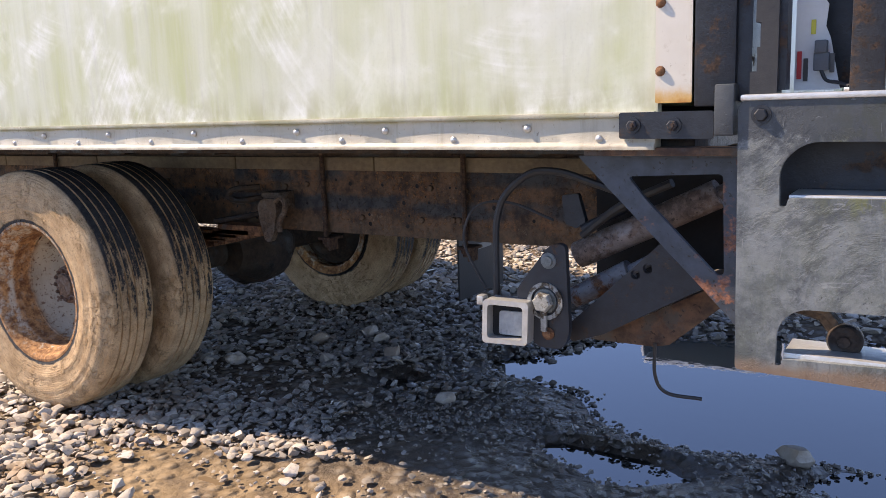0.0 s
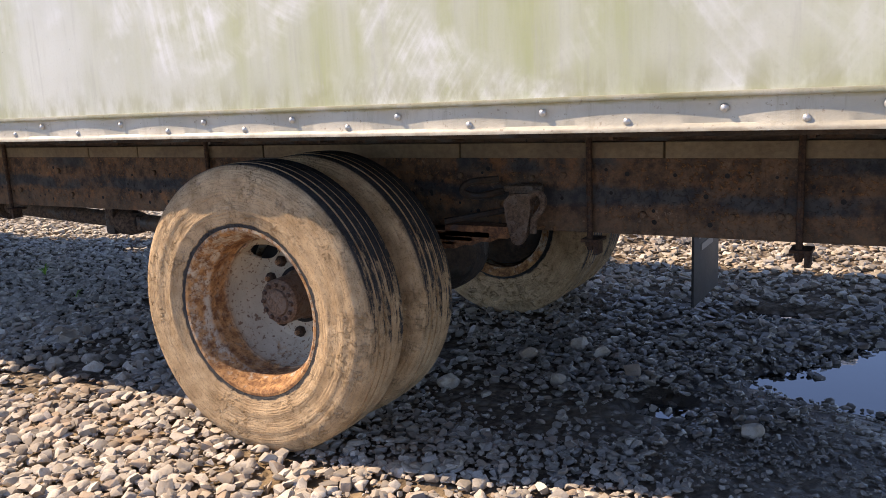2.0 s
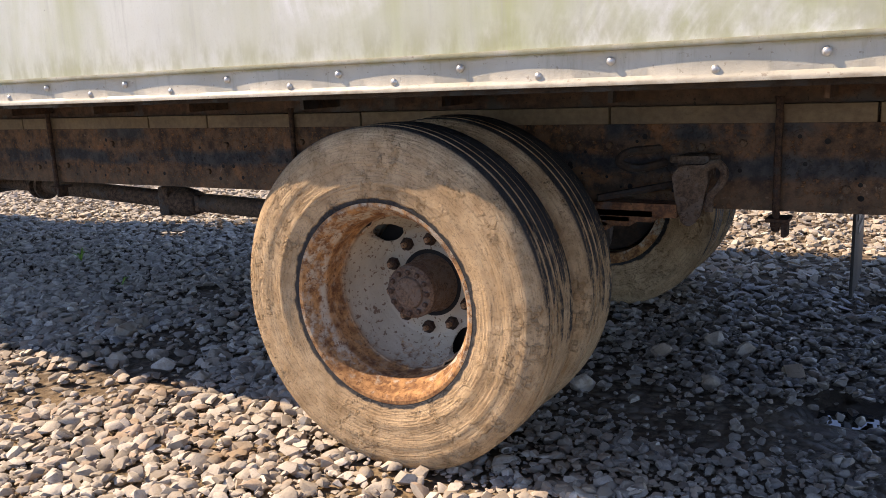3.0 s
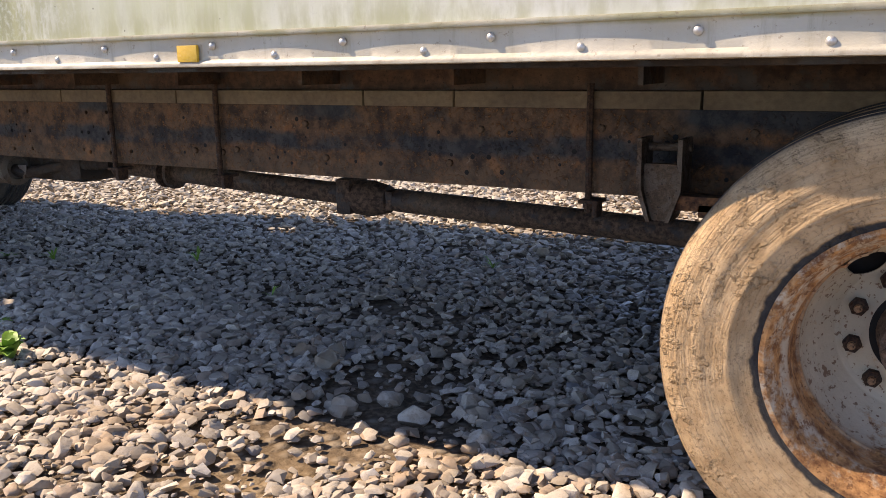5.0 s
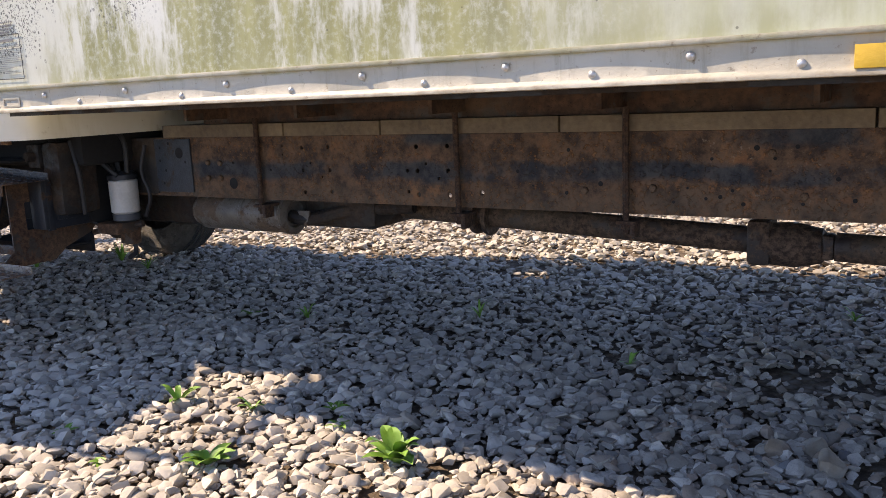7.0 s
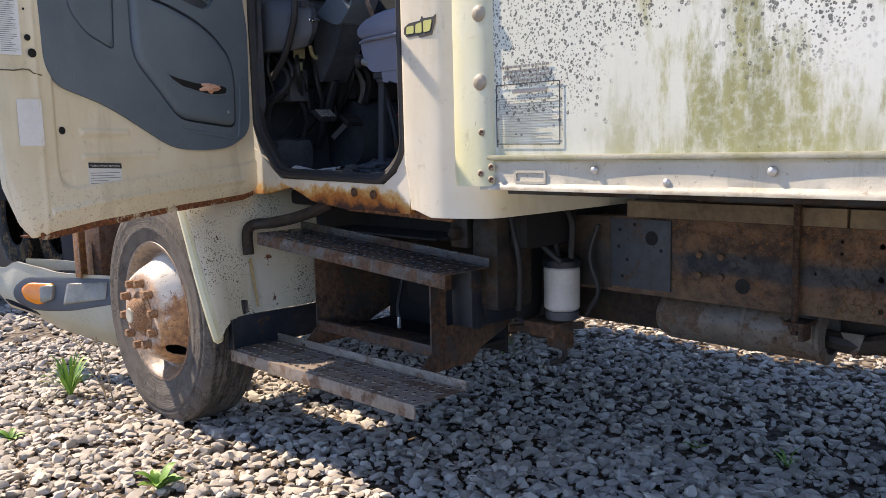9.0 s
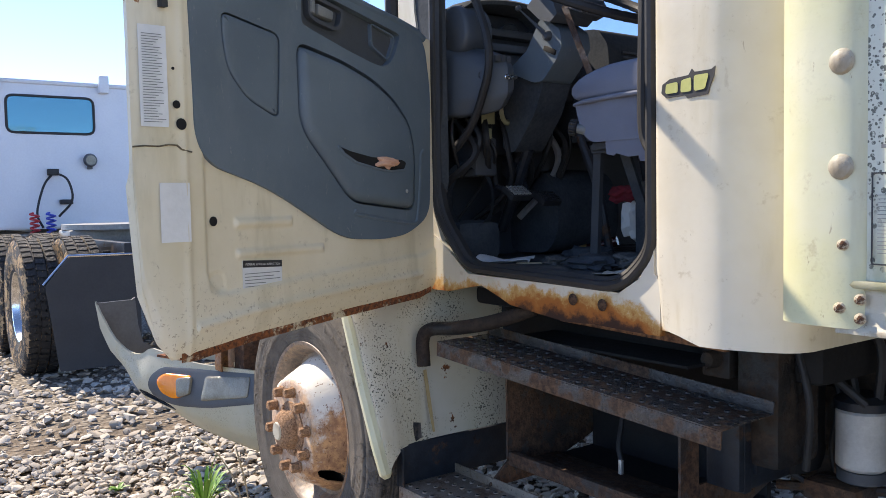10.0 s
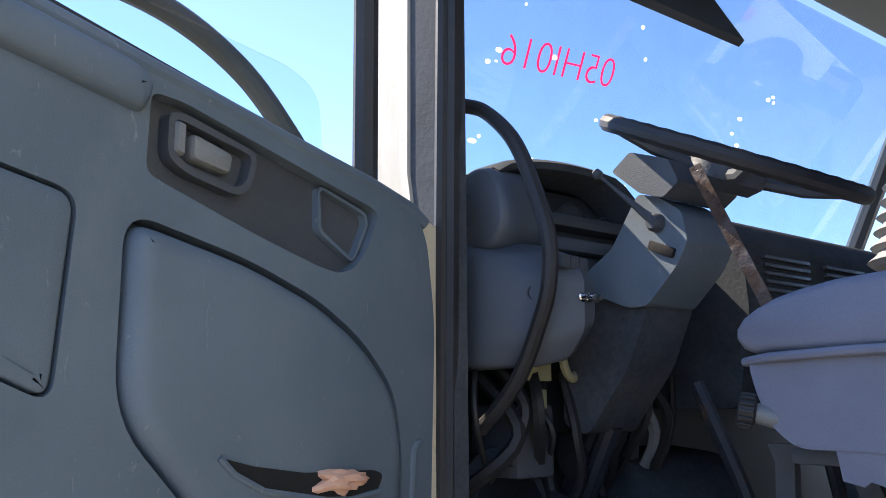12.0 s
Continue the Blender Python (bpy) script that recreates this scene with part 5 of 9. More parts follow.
# ---- tail lift and rear corner of the box ----
def build_tail_lift():
    # rusted stainless corner cover with two dome bolts
    bm = bmesh.new()
    plate(bm, rounded([(-0.722, 1.205), (-0.640, 1.205), (-0.640, ZT), (-0.722, ZT)], 0.004), [], XZ(-0.006), 0, -0.006)
    cover = part("corner_cover", bm, make_cream("rust_stained_steel", rust=0.35, a=(0.52, 0.47, 0.38), b=(0.66, 0.62, 0.53), rust_z=(1.21, 1.25, 0.05)), truck, "rust-stained pale corner cover plate")
    bm = bmesh.new()
    dome(bm, (0, 0, 0), (0, -1, 0), 0.012, 0.009)
    d = part("dome_bolt", bm, RUST, cover)
    d.matrix_basis = Matrix.Translation((-0.711, -0.012, 1.276))
    for z in (1.425, 1.575, 1.725):
        share(d, cover, Matrix.Translation((-0.711, -0.012, z)))
    # black rear posts
    bm = bmesh.new()
    box(bm, (-0.634, -0.02, 1.195), (-0.545, 0.10, ZT), 0.006)
    part("rear_post", bm, DARKSTEEL, truck, "black painted rear post of the box")
    bm = bmesh.new()
    n = 40
    for i in range(n):
        z0, z1 = 1.215 + i * 0.05, 1.215 + (i + 1) * 0.05
        w0 = -0.515 + 0.022 * math.sin((z0 - 1.2) * 14) * math.exp(-((z0 - 1.3) / 0.12) ** 2)
        box(bm, (w0, -0.035, z0), (-0.458, 0.02, z1))
    bmesh.ops.remove_doubles(bm, verts=bm.verts[:], dist=0.001)
    part("dock_bumper", bm, RUBBER, truck, "torn black rubber edge on the rear post")
    for lo, hi, bev in (((-0.545, -0.005, 1.205), (-0.515, 0.08, ZT), 0.0), ((-0.458, -0.02, 1.225), (-0.444, 0.03, ZT), 0.0), 
                        ((-0.325, -0.01, 1.215), (-0.262, 0.04, ZT), 0.004), ((-0.45, 0.14, 1.225), (-0.24, 0.16, ZT), 0.0)):
        bm = bmesh.new()
        box(bm, lo, hi, bev)
        part("lift_column", bm, DARKSTEEL, truck, "black steel tail-lift column")
    bm = bmesh.new()
    box(bm, (-0.256, 0.0, 1.215), (-0.20, 0.02, ZT))
    part("edge_strip", bm, simple("orange_strip", (0.6, 0.22, 0.02), (0.7, 0.3, 0.03), 0.4), truck, "orange edge strip")
    # leaning board with worn print in the gap
    bm = bmesh.new()
    plate(bm, [(-0.443, 1.222), (-0.352, 1.222), (-0.366, 1.29), (-0.374, 1.33), (-0.384, 1.355), (-0.380, 1.40), (-0.40, 1.43), (-0.395, 1.50), (-0.443, 1.52)], [], XZ(0.075), 0, 0.006)
    board = part("board", bm, PAPER, truck, "white board with worn colour print")
    rng = random.Random(8)
    for k, c in enumerate(((0.5, 0.03, 0.03), (0.02, 0.02, 0.02), (0.55, 0.48, 0.05), (0.03, 0.03, 0.03), (0.5, 0.04, 0.04), (0.1, 0.1, 0.1))):
        bm = bmesh.new()
        x, z = -0.438 + 0.013 * k, 1.235 + 0.05 * rng.random() + (0.10 if k == 2 else 0.0)
        box(bm, (x, 0.070, z), (x + 0.009, 0.0745, z + rng.uniform(0.02, 0.06)))
        part("printed_bar", bm, simple("print_%s" % "abcdef"[k], c, tuple(v * 1.3 for v in c), 0.5), board)
    bm = bmesh.new()
    box(bm, (-0.402, 0.045, 1.262), (-0.372, 0.065, 1.300), 0.003)
    box(bm, (-0.400, 0.040, 1.298), (-0.376, 0.065, 1.325), 0.003)
    part("lift_switch", bm, PLASTIC_DK, truck, "black lift control switch")
    bm = bmesh.new()
    tube(bm, curve_pts([(-0.387, 0.05, 1.264), (-0.375, 0.045, 1.242), (-0.35, 0.03, 1.236), (-0.325, 0.0, 1.228)]), 0.004, 6)
    part("cable", bm, RUBBER, truck)
    # bolted angle bracket under the corner
    bm = bmesh.new()
    plate(bm, rounded([(-0.806, 1.126), (-0.59, 1.124), (-0.59, 1.186), (-0.806, 1.186)], 0.006), [], XZ(-0.006), 0, -0.010)
    br = part("angle_bracket", bm, DARKSTEEL, truck, "black bolted angle bracket")
    bm = bmesh.new()
    lathe(bm, [(0.0, -0.004), (0.019, -0.004), (0.019, 0.0)], 14)
    bolt(bm, (0, -0.004, 0), (0, -1, 0), 0.0125, 0.011)
    rod(bm, (0, -0.014, 0), (0, -0.020, 0), 0.006, 8)
    b = part("bolt", bm, DARKSTEEL, br)
    b.matrix_basis = Matrix.Translation((-0.773, -0.016, 1.156))
    share(b, br, Matrix.Translation((-0.679, -0.016, 1.155)))
    bm = bmesh.new()
    box(bm, (-0.583, -0.045, 1.132), (-0.541, 0.05, 1.242), 0.005)
    part("stop_block", bm, GREYPLATE, truck, "rough grey steel stop block")
    bm = bmesh.new()
    box(bm, (-0.90, 0.0, 1.085), (-0.54, 0.06, 1.104), 0.002)
    part("rear_sill", bm, RUSTBEAM, truck)
    # side plate with a long triangular opening
    bm = bmesh.new()
    outer = rounded([(-0.950, 1.079), (-0.542, 1.091), (-0.534, 0.660), (-0.640, 0.770)], 0.008)
    hole = rounded([(-0.818, 1.029), (-0.590, 1.038), (-0.583, 0.800), (-0.600, 0.797), (-0.772, 0.972)], 0.012)
    plate(bm, outer, [hole], XZ(0.08), 0, 0.014)
    part("side_plate", bm, make_rusty("chipped_black_plate", (0.036, 0.044, 0.056), (0.11, 0.05, 0.03), (0.40, 0.17, 0.10), 0.24, 8, depth=0.001), truck, "black side plate with chipped rusty paint")
    # carriage arm, lamp bracket and pins
    bm = bmesh.new()
    plate(bm, rounded([(-1.150, 0.705), (-1.045, 0.840), (-1.000, 0.845), (-0.990, 0.60), (-1.010, 0.552), (-1.09, 0.552)], 0.022), [], XZ(0.11), 0, 0.02)
    arm = part("pivot_plate", bm, DARKSTEEL, truck, "black pivot plate with greasy pins")
    for x, z, r, m in ((-1.048, 0.796, 0.022, GREYPLATE), (-1.059, 0.684, 0.034, GREYPLATE), (-1.052, 0.594, 0.018, RUST)):
        bm = bmesh.new()
        lathe(bm, [(0.0, -0.012), (r * 0.6, -0.012), (r * 0.62, -0.004), (r, -0.004), (r, 0.0)], 18, Matrix.Translation((x, 0.11, z)))
        part("pivot_pin", bm, m, arm)
    bm = bmesh.new()
    lathe(bm, [(0.040, -0.006), (0.052, -0.006), (0.052, 0.0)], 20, Matrix.Translation((-1.059, 0.109, 0.684)))
    bolt(bm, (-1.059, 0.100, 0.684), (0, -1, 0), 0.028, 0.02)
    box(bm, (-1.069, 0.095, 0.60), (-1.051, 0.105, 0.665), 0.004)
    part("lock_ring", bm, make_rusty("worn_plated_steel", (0.22, 0.22, 0.20), (0.05, 0.04, 0.03), (0.12, 0.09, 0.06), 0.45, 30), arm, "pale worn lock ring and nut")
    # square work lamp
    lamp = empty("tail_lamp", (0, 0, 0), truck)
    lamp["label"] = "square lamp in a pale battered bracket"
    bm = bmesh.new()
    oo = rounded([(-1.238, 0.556), (-1.098, 0.562), (-1.092, 0.684), (-1.232, 0.682)], 0.014)
    ii = rounded([(-1.222, 0.571), (-1.113, 0.575), (-1.109, 0.669), (-1.218, 0.668)], 0.012)
    plate(bm, oo, [ii], XZ(0.07), 0, 0.06)
    box(bm, (-1.252, 0.07, 0.664), (-1.232, 0.10, 0.690), 0.003)
    part("bracket", bm, ALU, lamp)
    bm = bmesh.new()
    plate(bm, ii, [], XZ(0.105), 0, 0.03)
    part("housing", bm, BLACKHOLE, lamp)
    bm = bmesh.new()
    plate(bm, rounded([(-1.198, 0.578), (-1.12, 0.580), (-1.118, 0.648), (-1.195, 0.646)], 0.008), [], XZ(0.098), 0, 0.006)
    part("lens", bm, simple("frosted_lens", (0.22, 0.24, 0.25), (0.36, 0.38, 0.38), 0.3, 0, 12, 70), lamp)
    # lift arm, cylinders
    bm = bmesh.new()
    rings = [[(hx + 0.013 * math.cos(q), hz + 0.013 * math.sin(q)) for q in (i * math.pi / 6 for i in range(12))] for hx, hz in ((-0.836, 0.759), (-0.803, 0.777))]
    plate(bm, rounded([(-1.03, 0.60), (-1.002, 0.626), (-0.869, 0.751), (-0.765, 0.850), (-0.661, 0.754), (-0.660, 0.736), (-0.928, 0.584), (-1.02, 0.552)], 0.012), rings, XZ(0.19), 0, 0.02)
    part("lift_arm", bm, DARKSTEEL, truck, "black steel lift arm with two holes")
    bm = bmesh.new()
    plate(bm, [(-0.991, 0.546), (-0.671, 0.716), (-0.60, 0.70), (-0.765, 0.556), (-0.812, 0.546)], [], XZ(0.26), 0, 0.5)
    part("platform_edge", bm, RUSTBEAM, truck)
    for y, a, b2, r in ((0.32, (-1.05, 0.775), (-0.655, 0.965), 0.039), (0.29, (-1.05, 0.655), (-0.885, 0.748), 0.031)):
        bm = bmesh.new()
        rod(bm, (a[0], y, a[1]), (b2[0], y, b2[1]), r, 18)
        dx, dz = b2[0] - a[0], b2[1] - a[1]
        rod(bm, (b2[0], y, b2[1]), (b2[0] + dx * 0.35, y, b2[1] + dz * 0.35), r * 0.5, 12)
        part("hydraulic_cylinder", bm, make_rusty("worn_cylinder_paint", (0.15, 0.125, 0.115), (0.07, 0.048, 0.038), (0.19, 0.135, 0.105), 0.5, 7, 0.0, 0.5) if y == 0.32 else make_rusty("grey_ram", (0.10, 0.105, 0.115), amount=0.3, scale=9, rough=0.55), truck, "rusty hydraulic lift cylinder")
    # near-black sheet behind the arms stands in for the shaded lift interior
    bm = bmesh.new()
    plate(bm, [(-1.05, 0.66), (-0.80, 0.71), (-0.55, 0.76), (-0.55, 1.08), (-1.05, 1.08)], [], XZ(0.46), 0, 0.012)
    part("lift_shade", bm, BLACKHOLE, truck)
    bm = bmesh.new()
    plate(bm, rounded([(-1.106, 0.945), (-1.055, 0.952), (-1.032, 0.870), (-1.060, 0.850), (-1.094, 0.862)], 0.006), [], XZ(0.33), 0, 0.02)
    rod(bm, (-1.04, 0.33, 0.85), (-0.85, 0.33, 0.95), 0.014)
    part("valve_block", bm, DARKSTEEL, truck)
    bm = bmesh.new()
    tube(bm, curve_pts([(-1.02, 0.28, 0.84), (-0.9, 0.25, 0.93), (-0.75, 0.22, 1.0)]), 0.012, 8)
    part("hydraulic_pipe", bm, RUBBER, truck)
    bm = bmesh.new()
    box(bm, (-1.10, 0.885, 0.69), (-0.82, 0.897, 1.0), 0.004)
    part("mounting_plate", bm, DARKSTEEL, truck)
    bm = bmesh.new()
    tube(bm, curve_pts([(-1.258, 0.2, 0.64), (-1.256, 0.2, 0.80), (-1.250, 0.2, 0.89), (-1.218, 0.2, 0.963), (-1.138, 0.2, 1.022), (-1.051, 0.2, 1.025), (-0.967, 0.2, 1.001), (-0.896, 0.2, 0.978)]), 0.0105, 8)
    part("hydraulic_hose", bm, RUBBER, truck, "looped black hydraulic hose")
    bm = bmesh.new()
    tube(bm, curve_pts([(-1.293, 0.2, 0.68), (-1.36, 0.2, 0.80), (-1.35, 0.2, 0.88), (-1.30, 0.2, 0.93), (-1.20, 0.2, 0.935), (-1.073, 0.2, 0.892)]), 0.004, 6)
    part("cable", bm, RUBBER, truck)
    bm = bmesh.new()
    tube(bm, curve_pts([(-0.80, 0.25, 0.56), (-0.80, 0.25, 0.47), (-0.77, 0.26, 0.42), (-0.68, 0.28, 0.41)]), 0.005, 6)
    part("hanging_hose", bm, RUBBER, truck)
    # end plate of the platform with two cut-outs
    bm = bmesh.new()
    outer = rounded([(-0.528, 0.612), (0.75, 0.585), (0.75, 1.205), (-0.535, 1.210)], [0.01, 0.02, 0.02, 0.03])
    h1 = rounded([(-0.445, 0.982), (-0.432, 0.982), (-0.428, 1.0), (0.2, 1.01), (0.2, 1.116), (-0.40, 1.118), (-0.448, 1.07)], [0.005, 0.005, 0.005, 0.04, 0.04, 0.05, 0.03])
    h2 = rounded([(-0.443, 0.632), (-0.432, 0.632), (-0.428, 0.648), (0.2, 0.665), (0.2, 0.772), (-0.405, 0.762), (-0.443, 0.72)], [0.005, 0.005, 0.005, 0.04, 0.04, 0.04, 0.03])
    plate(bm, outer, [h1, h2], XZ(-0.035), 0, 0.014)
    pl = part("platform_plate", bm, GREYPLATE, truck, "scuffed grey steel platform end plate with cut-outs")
    bm = bmesh.new()
    box(bm, (-0.43, -0.021, 0.985), (0.2, 0.10, 1.006), 0.004)
    box(bm, (-0.43, -0.021, 0.630), (0.2, 0.10, 0.660), 0.004)
    box(bm, (-0.53, -0.040, 1.205), (0.75, 0.06, 1.218), 0.004)
    part("flange", bm, ALU, pl)
    bm = bmesh.new()
    bolt(bm, (-0.487, -0.034, 1.175), (0, -1, 0), 0.014, 0.012)
    lathe(bm, [(0.014, -0.003), (0.021, -0.003), (0.021, 0.0)], 14, Matrix.Translation((-0.487, -0.035, 1.175)))
    part("bolt", bm, DARKSTEEL, pl)
    bm = bmesh.new()
    # first sheet is added so that the upper cut-out looks shaded
    box(bm, (-0.50, 0.12, 0.90), (0.7, 0.14, 1.2))
    box(bm, (-0.44, 0.35, 0.80), (0.7, 0.37, 1.2))
    part("platform", bm, DARKSTEEL, truck)
    bm = bmesh.new()
    tube(bm, [(-0.42, 0.06, 0.752), (-0.36, 0.06, 0.735), (-0.325, 0.06, 0.69)], 0.02, 8)
    lathe(bm, [(0.0, -0.022), (0.012, -0.024), (0.014, -0.018), (0.032, -0.018), (0.037, -0.010), (0.037, 0.012), (0.032, 0.02), (0.0, 0.02)], 20, Matrix.Translation((-0.315, 0.05, 0.682)))
    part("roller", bm, DARKUNDER, truck, "rusty platform roller on a short arm")


build_tail_lift()


# ---- cab ----
YC, CW = 0.30, 2.10      # near side plane, cab width


OPEN = rounded([(-9.63, 1.30), (-9.455, 1.115), (-8.79, 1.095), (-8.692, 1.19), (-8.690, 2.56), (-9.50, 2.58), (-9.615, 2.45)], [0.10, 0.05, 0.09, 0.05, 0.10, 0.10, 0.05], 6)
SILL_LOW = [(-9.70, 1.03), (-9.56, 1.03), (-9.48, 1.045), (-9.38, 1.062), (-9.30, 1.035), (-9.24, 1.012), (-9.12, 0.998), (-9.0, 0.985), (-8.9, 0.990), (-8.75, 0.985), (-8.665, 0.984)]


def build_cab():
    # lower sill strip, rusted through along its edge
    bm = bmesh.new()
    outer = SILL_LOW + [(-8.665, 1.12), (-8.684, 1.14), (-8.684, 1.27), (-8.694, 1.19), (-8.73, 1.125), (-8.80, 1.083), (-9.45, 1.096), (-9.60, 1.20), (-9.70, 1.25)]
    plate(bm, outer, [], XZ(YC - 0.006), 0, 0.02)
    sill = part("door_sill", bm, CREAM_SILL, truck, "cream sill panel eaten by orange rust")
    bm = bmesh.new()
    plate(bm, [(-9.06, 0.978), (-8.50, 0.962), (-8.50, 0.985), (-9.06, 0.998)], [], XZ(YC + 0.03), 0, 0.015)
    part("rusted_flange", bm, RUST, sill)
    repeat("body_plug", lathe(bmesh.new(), [(0.0, -0.006), (0.008, -0.006), (0.015, -0.002), (0.017, 0.0)], 12), HUBRUST, sill, [(-8.965, YC - 0.012, 1.052), (-8.855, YC - 0.012, 1.046)])
    # side skin above: A pillar, header, rear quarter
    bm = bmesh.new()
    for poly in ([(-9.70, 1.22), (-9.64, 1.15), (-9.60, 1.20), (-9.645, 1.30), (-9.66, 1.6), (-9.74, 2.0), (-9.745, 2.5), (-9.86, 2.5), (-9.845, 2.0), (-9.745, 1.5)],
                 [(-9.72, 2.5), (-9.63, 2.46), (-9.50, 2.60), (-8.69, 2.58), (-8.32, 2.58), (-8.32, 2.75), (-9.55, 2.75)]):
        plate(bm, poly, [], XZ(YC), 0, 0.05)
    part("door_pillar", bm, CREAM, truck, "cream front door pillar with worn edge")
    bm = bmesh.new()
    plate(bm, [(-9.640, 1.30), (-9.60, 1.40), (-9.605, 2.5), (-9.742, 2.5), (-9.737, 2.0), (-9.657, 1.6)], [], XZ(YC + 0.006), 0, 0.03)
    part("pillar_trim", bm, TRIM_BLACK, truck, "black rubber trim on the front pillar")
    # rear quarter: flange, raised ridge, rounded corner into the back wall
    bm = bmesh.new()
    cols = [(-8.700, 0.012), (-8.690, 0.002), (-8.676, 0.0), (-8.664, -0.006), (-8.656, -0.026), (-8.648, -0.038), (-8.635, -0.043), (-8.58, -0.0445), (-8.52, -0.0445), (-8.485, -0.043), (-8.462, -0.038), (-8.435, -0.028), (-8.40, -0.014), (-8.365, 0.004), (-8.340, 0.022), (-8.322, 0.045), (-8.312, 0.08), (-8.312, 1.0), (-8.312, 2.0)]
    zs = [0.982, 1.0, 1.04, 1.10, 1.16, 1.25, 1.5, 1.9, 2.3, 2.75]
    rows = []
    for z in zs:
        row = []
        for x, dy in cols:
            zz = z
            k = max(0.0, min(1.0, (1.16 - z) / 0.16))
            d = dy * (1 - 0.75 * k if x < -8.60 else 1.0)
            if x < -8.55:
                zz = z if z > 1.05 else max(z, 1.0)
            row.append(bm.verts.new((x + (0.0), YC + d, zz)))
        rows.append(row)
    for a, b in zip(rows, rows[1:]):
        for i in range(len(cols) - 1):
            bm.faces.new((a[i], a[i + 1], b[i + 1], b[i]))
    thicken(bm, 0.012, (-0.5, 0.8, 0))
    part("rear_quarter", bm, CREAM_SILL, truck, "faded cream rear quarter panel of the cab", 50)
    bm = bmesh.new()
    box(bm, (-8.345, 0.36, 0.99), (-8.33, 2.3, 2.74))
    part("rear_wall", bm, PLASTIC_DK, truck)
    # far side, roof, floor, firewall
    bm = bmesh.new()
    yf = YC + CW
    plate(bm, [(-9.72, 1.0), (-8.32, 1.0), (-8.32, 2.75), (-9.55, 2.75), (-9.72, 2.0)], [rounded([(-9.55, 1.95), (-8.75, 1.95), (-8.75, 2.5), (-9.45, 2.5)], 0.05)], XZ(yf), 0, 0.05)
    part("far_side", bm, CREAM, truck)
    bm = bmesh.new()
    plate(bm, [(-9.72, 1.11), (-8.36, 1.11), (-8.36, 1.93), (-9.72, 1.93)], [], XZ(yf - 0.03), 0, 0.02)
    part("far_trim", bm, PLASTIC_DK, truck)
    bm = bmesh.new()
    box(bm, (-9.58, YC - 0.01, 2.72), (-8.31, yf + 0.06, 2.80), 0.03)
    part("cab_roof", bm, CREAM, truck)
    bm = bmesh.new()
    box(bm, (-9.56, YC + 0.05, 2.66), (-8.35, yf, 2.715), 0.02)
    part("headliner", bm, PLASTIC_LT, truck, "pale grey headliner")
    bm = bmesh.new()
    box(bm, (-9.95, YC + 0.02, 1.05), (-8.345, yf, 1.112), 0.006)
    part("cab_floor", bm, CARPET, truck, "dirty worn black floor covering")
    bm = bmesh.new()
    box(bm, (-9.97, YC + 0.02, 1.05), (-9.94, yf, 1.98))
    box(bm, (-9.95, YC + 0.012, 1.05), (-9.64, YC + 0.03, 1.75))
    part("firewall", bm, PLASTIC_DK, truck)
    # near-black boxes under the cab floor, shade below the sill painted in
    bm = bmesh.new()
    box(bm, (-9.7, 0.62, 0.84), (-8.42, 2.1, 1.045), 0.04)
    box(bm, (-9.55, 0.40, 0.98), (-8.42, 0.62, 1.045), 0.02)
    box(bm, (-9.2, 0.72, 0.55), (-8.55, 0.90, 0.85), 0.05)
    part("underbody_shade", bm, BLACKHOLE, truck)
    bm = bmesh.new()
    lathe(bm, [(0.0, -0.02), (0.02, -0.02), (0.024, -0.012), (0.024, 0.03)], 14, Matrix.Translation((-8.69, 0.533, 0.893)))
    box(bm, (-8.735, 0.55, 0.84), (-8.645, 0.60, 0.95), 0.01)
    box(bm, (-8.63, 0.55, 0.62), (-8.50, 0.75, 0.96), 0.03)
    part("cab_mount", bm, DARKUNDER, truck, "dark rubber cab mount")
    # rubber seal round the opening
    bm = bmesh.new()
    c = [(-9.16, 1.8)]
    tube(bm, [(u, YC - 0.004, v) for u, v in OPEN], 0.0145, 8, close=True)
    tube(bm, [(u * 0.97 + c[0][0] * 0.03, YC + 0.008, v * 0.982 + 1.8 * 0.018) for u, v in OPEN], 0.013, 6, close=True)
    tube(bm, [(u * 0.985 + c[0][0] * 0.015, YC + 0.022, v * 0.985 + 1.8 * 0.015) for u, v in OPEN], 0.012, 6, close=True)
    part("door_seal", bm, RUBBER, truck, "black rubber door seal, torn at the foot")
    # windscreen, frame and mirrored marker writing
    bm = bmesh.new()
    ws = [Vector((-9.99, YC + 0.06, 1.94)), Vector((-9.99, yf - 0.06, 1.94)), Vector((-9.60, yf - 0.12, 2.68)), Vector((-9.60, YC + 0.10, 2.68))]
    vv = [bm.verts.new(p) for p in ws]
    bm.faces.new(vv)
    g = part("windscreen", bm, GLASS_DIRTY, truck, "dusty windscreen with pink marker writing")
    g.visible_shadow = False
    bm = bmesh.new()
    tube(bm, [(-9.99, yf - 0.05, 1.94), (-9.60, yf - 0.1, 2.68)], 0.03, 8)
    part("windscreen_pillar", bm, PLASTIC_DK, truck)
    fc = bpy.data.curves.new("marker_writing", "FONT")
    fc.body = "05HI016"
    fc.size = 0.105
    fc.extrude = 0.0005
    fc.offset = -0.0022
    fc.align_x = "CENTER"
    tob = new("marker_writing", fc)
    tob.parent = truck
    fc.materials.append(MARKER)
    slope = math.degrees(math.atan2(0.39, 0.74))
    tob.matrix_basis = Matrix.Translation((-9.785, 0.76, 2.325)) @ Matrix.Rotation(radians(-90), 4, "Z") @ Matrix.Rotation(radians(90 - slope), 4, "X") @ Matrix.Rotation(radians(-4), 4, "Z")
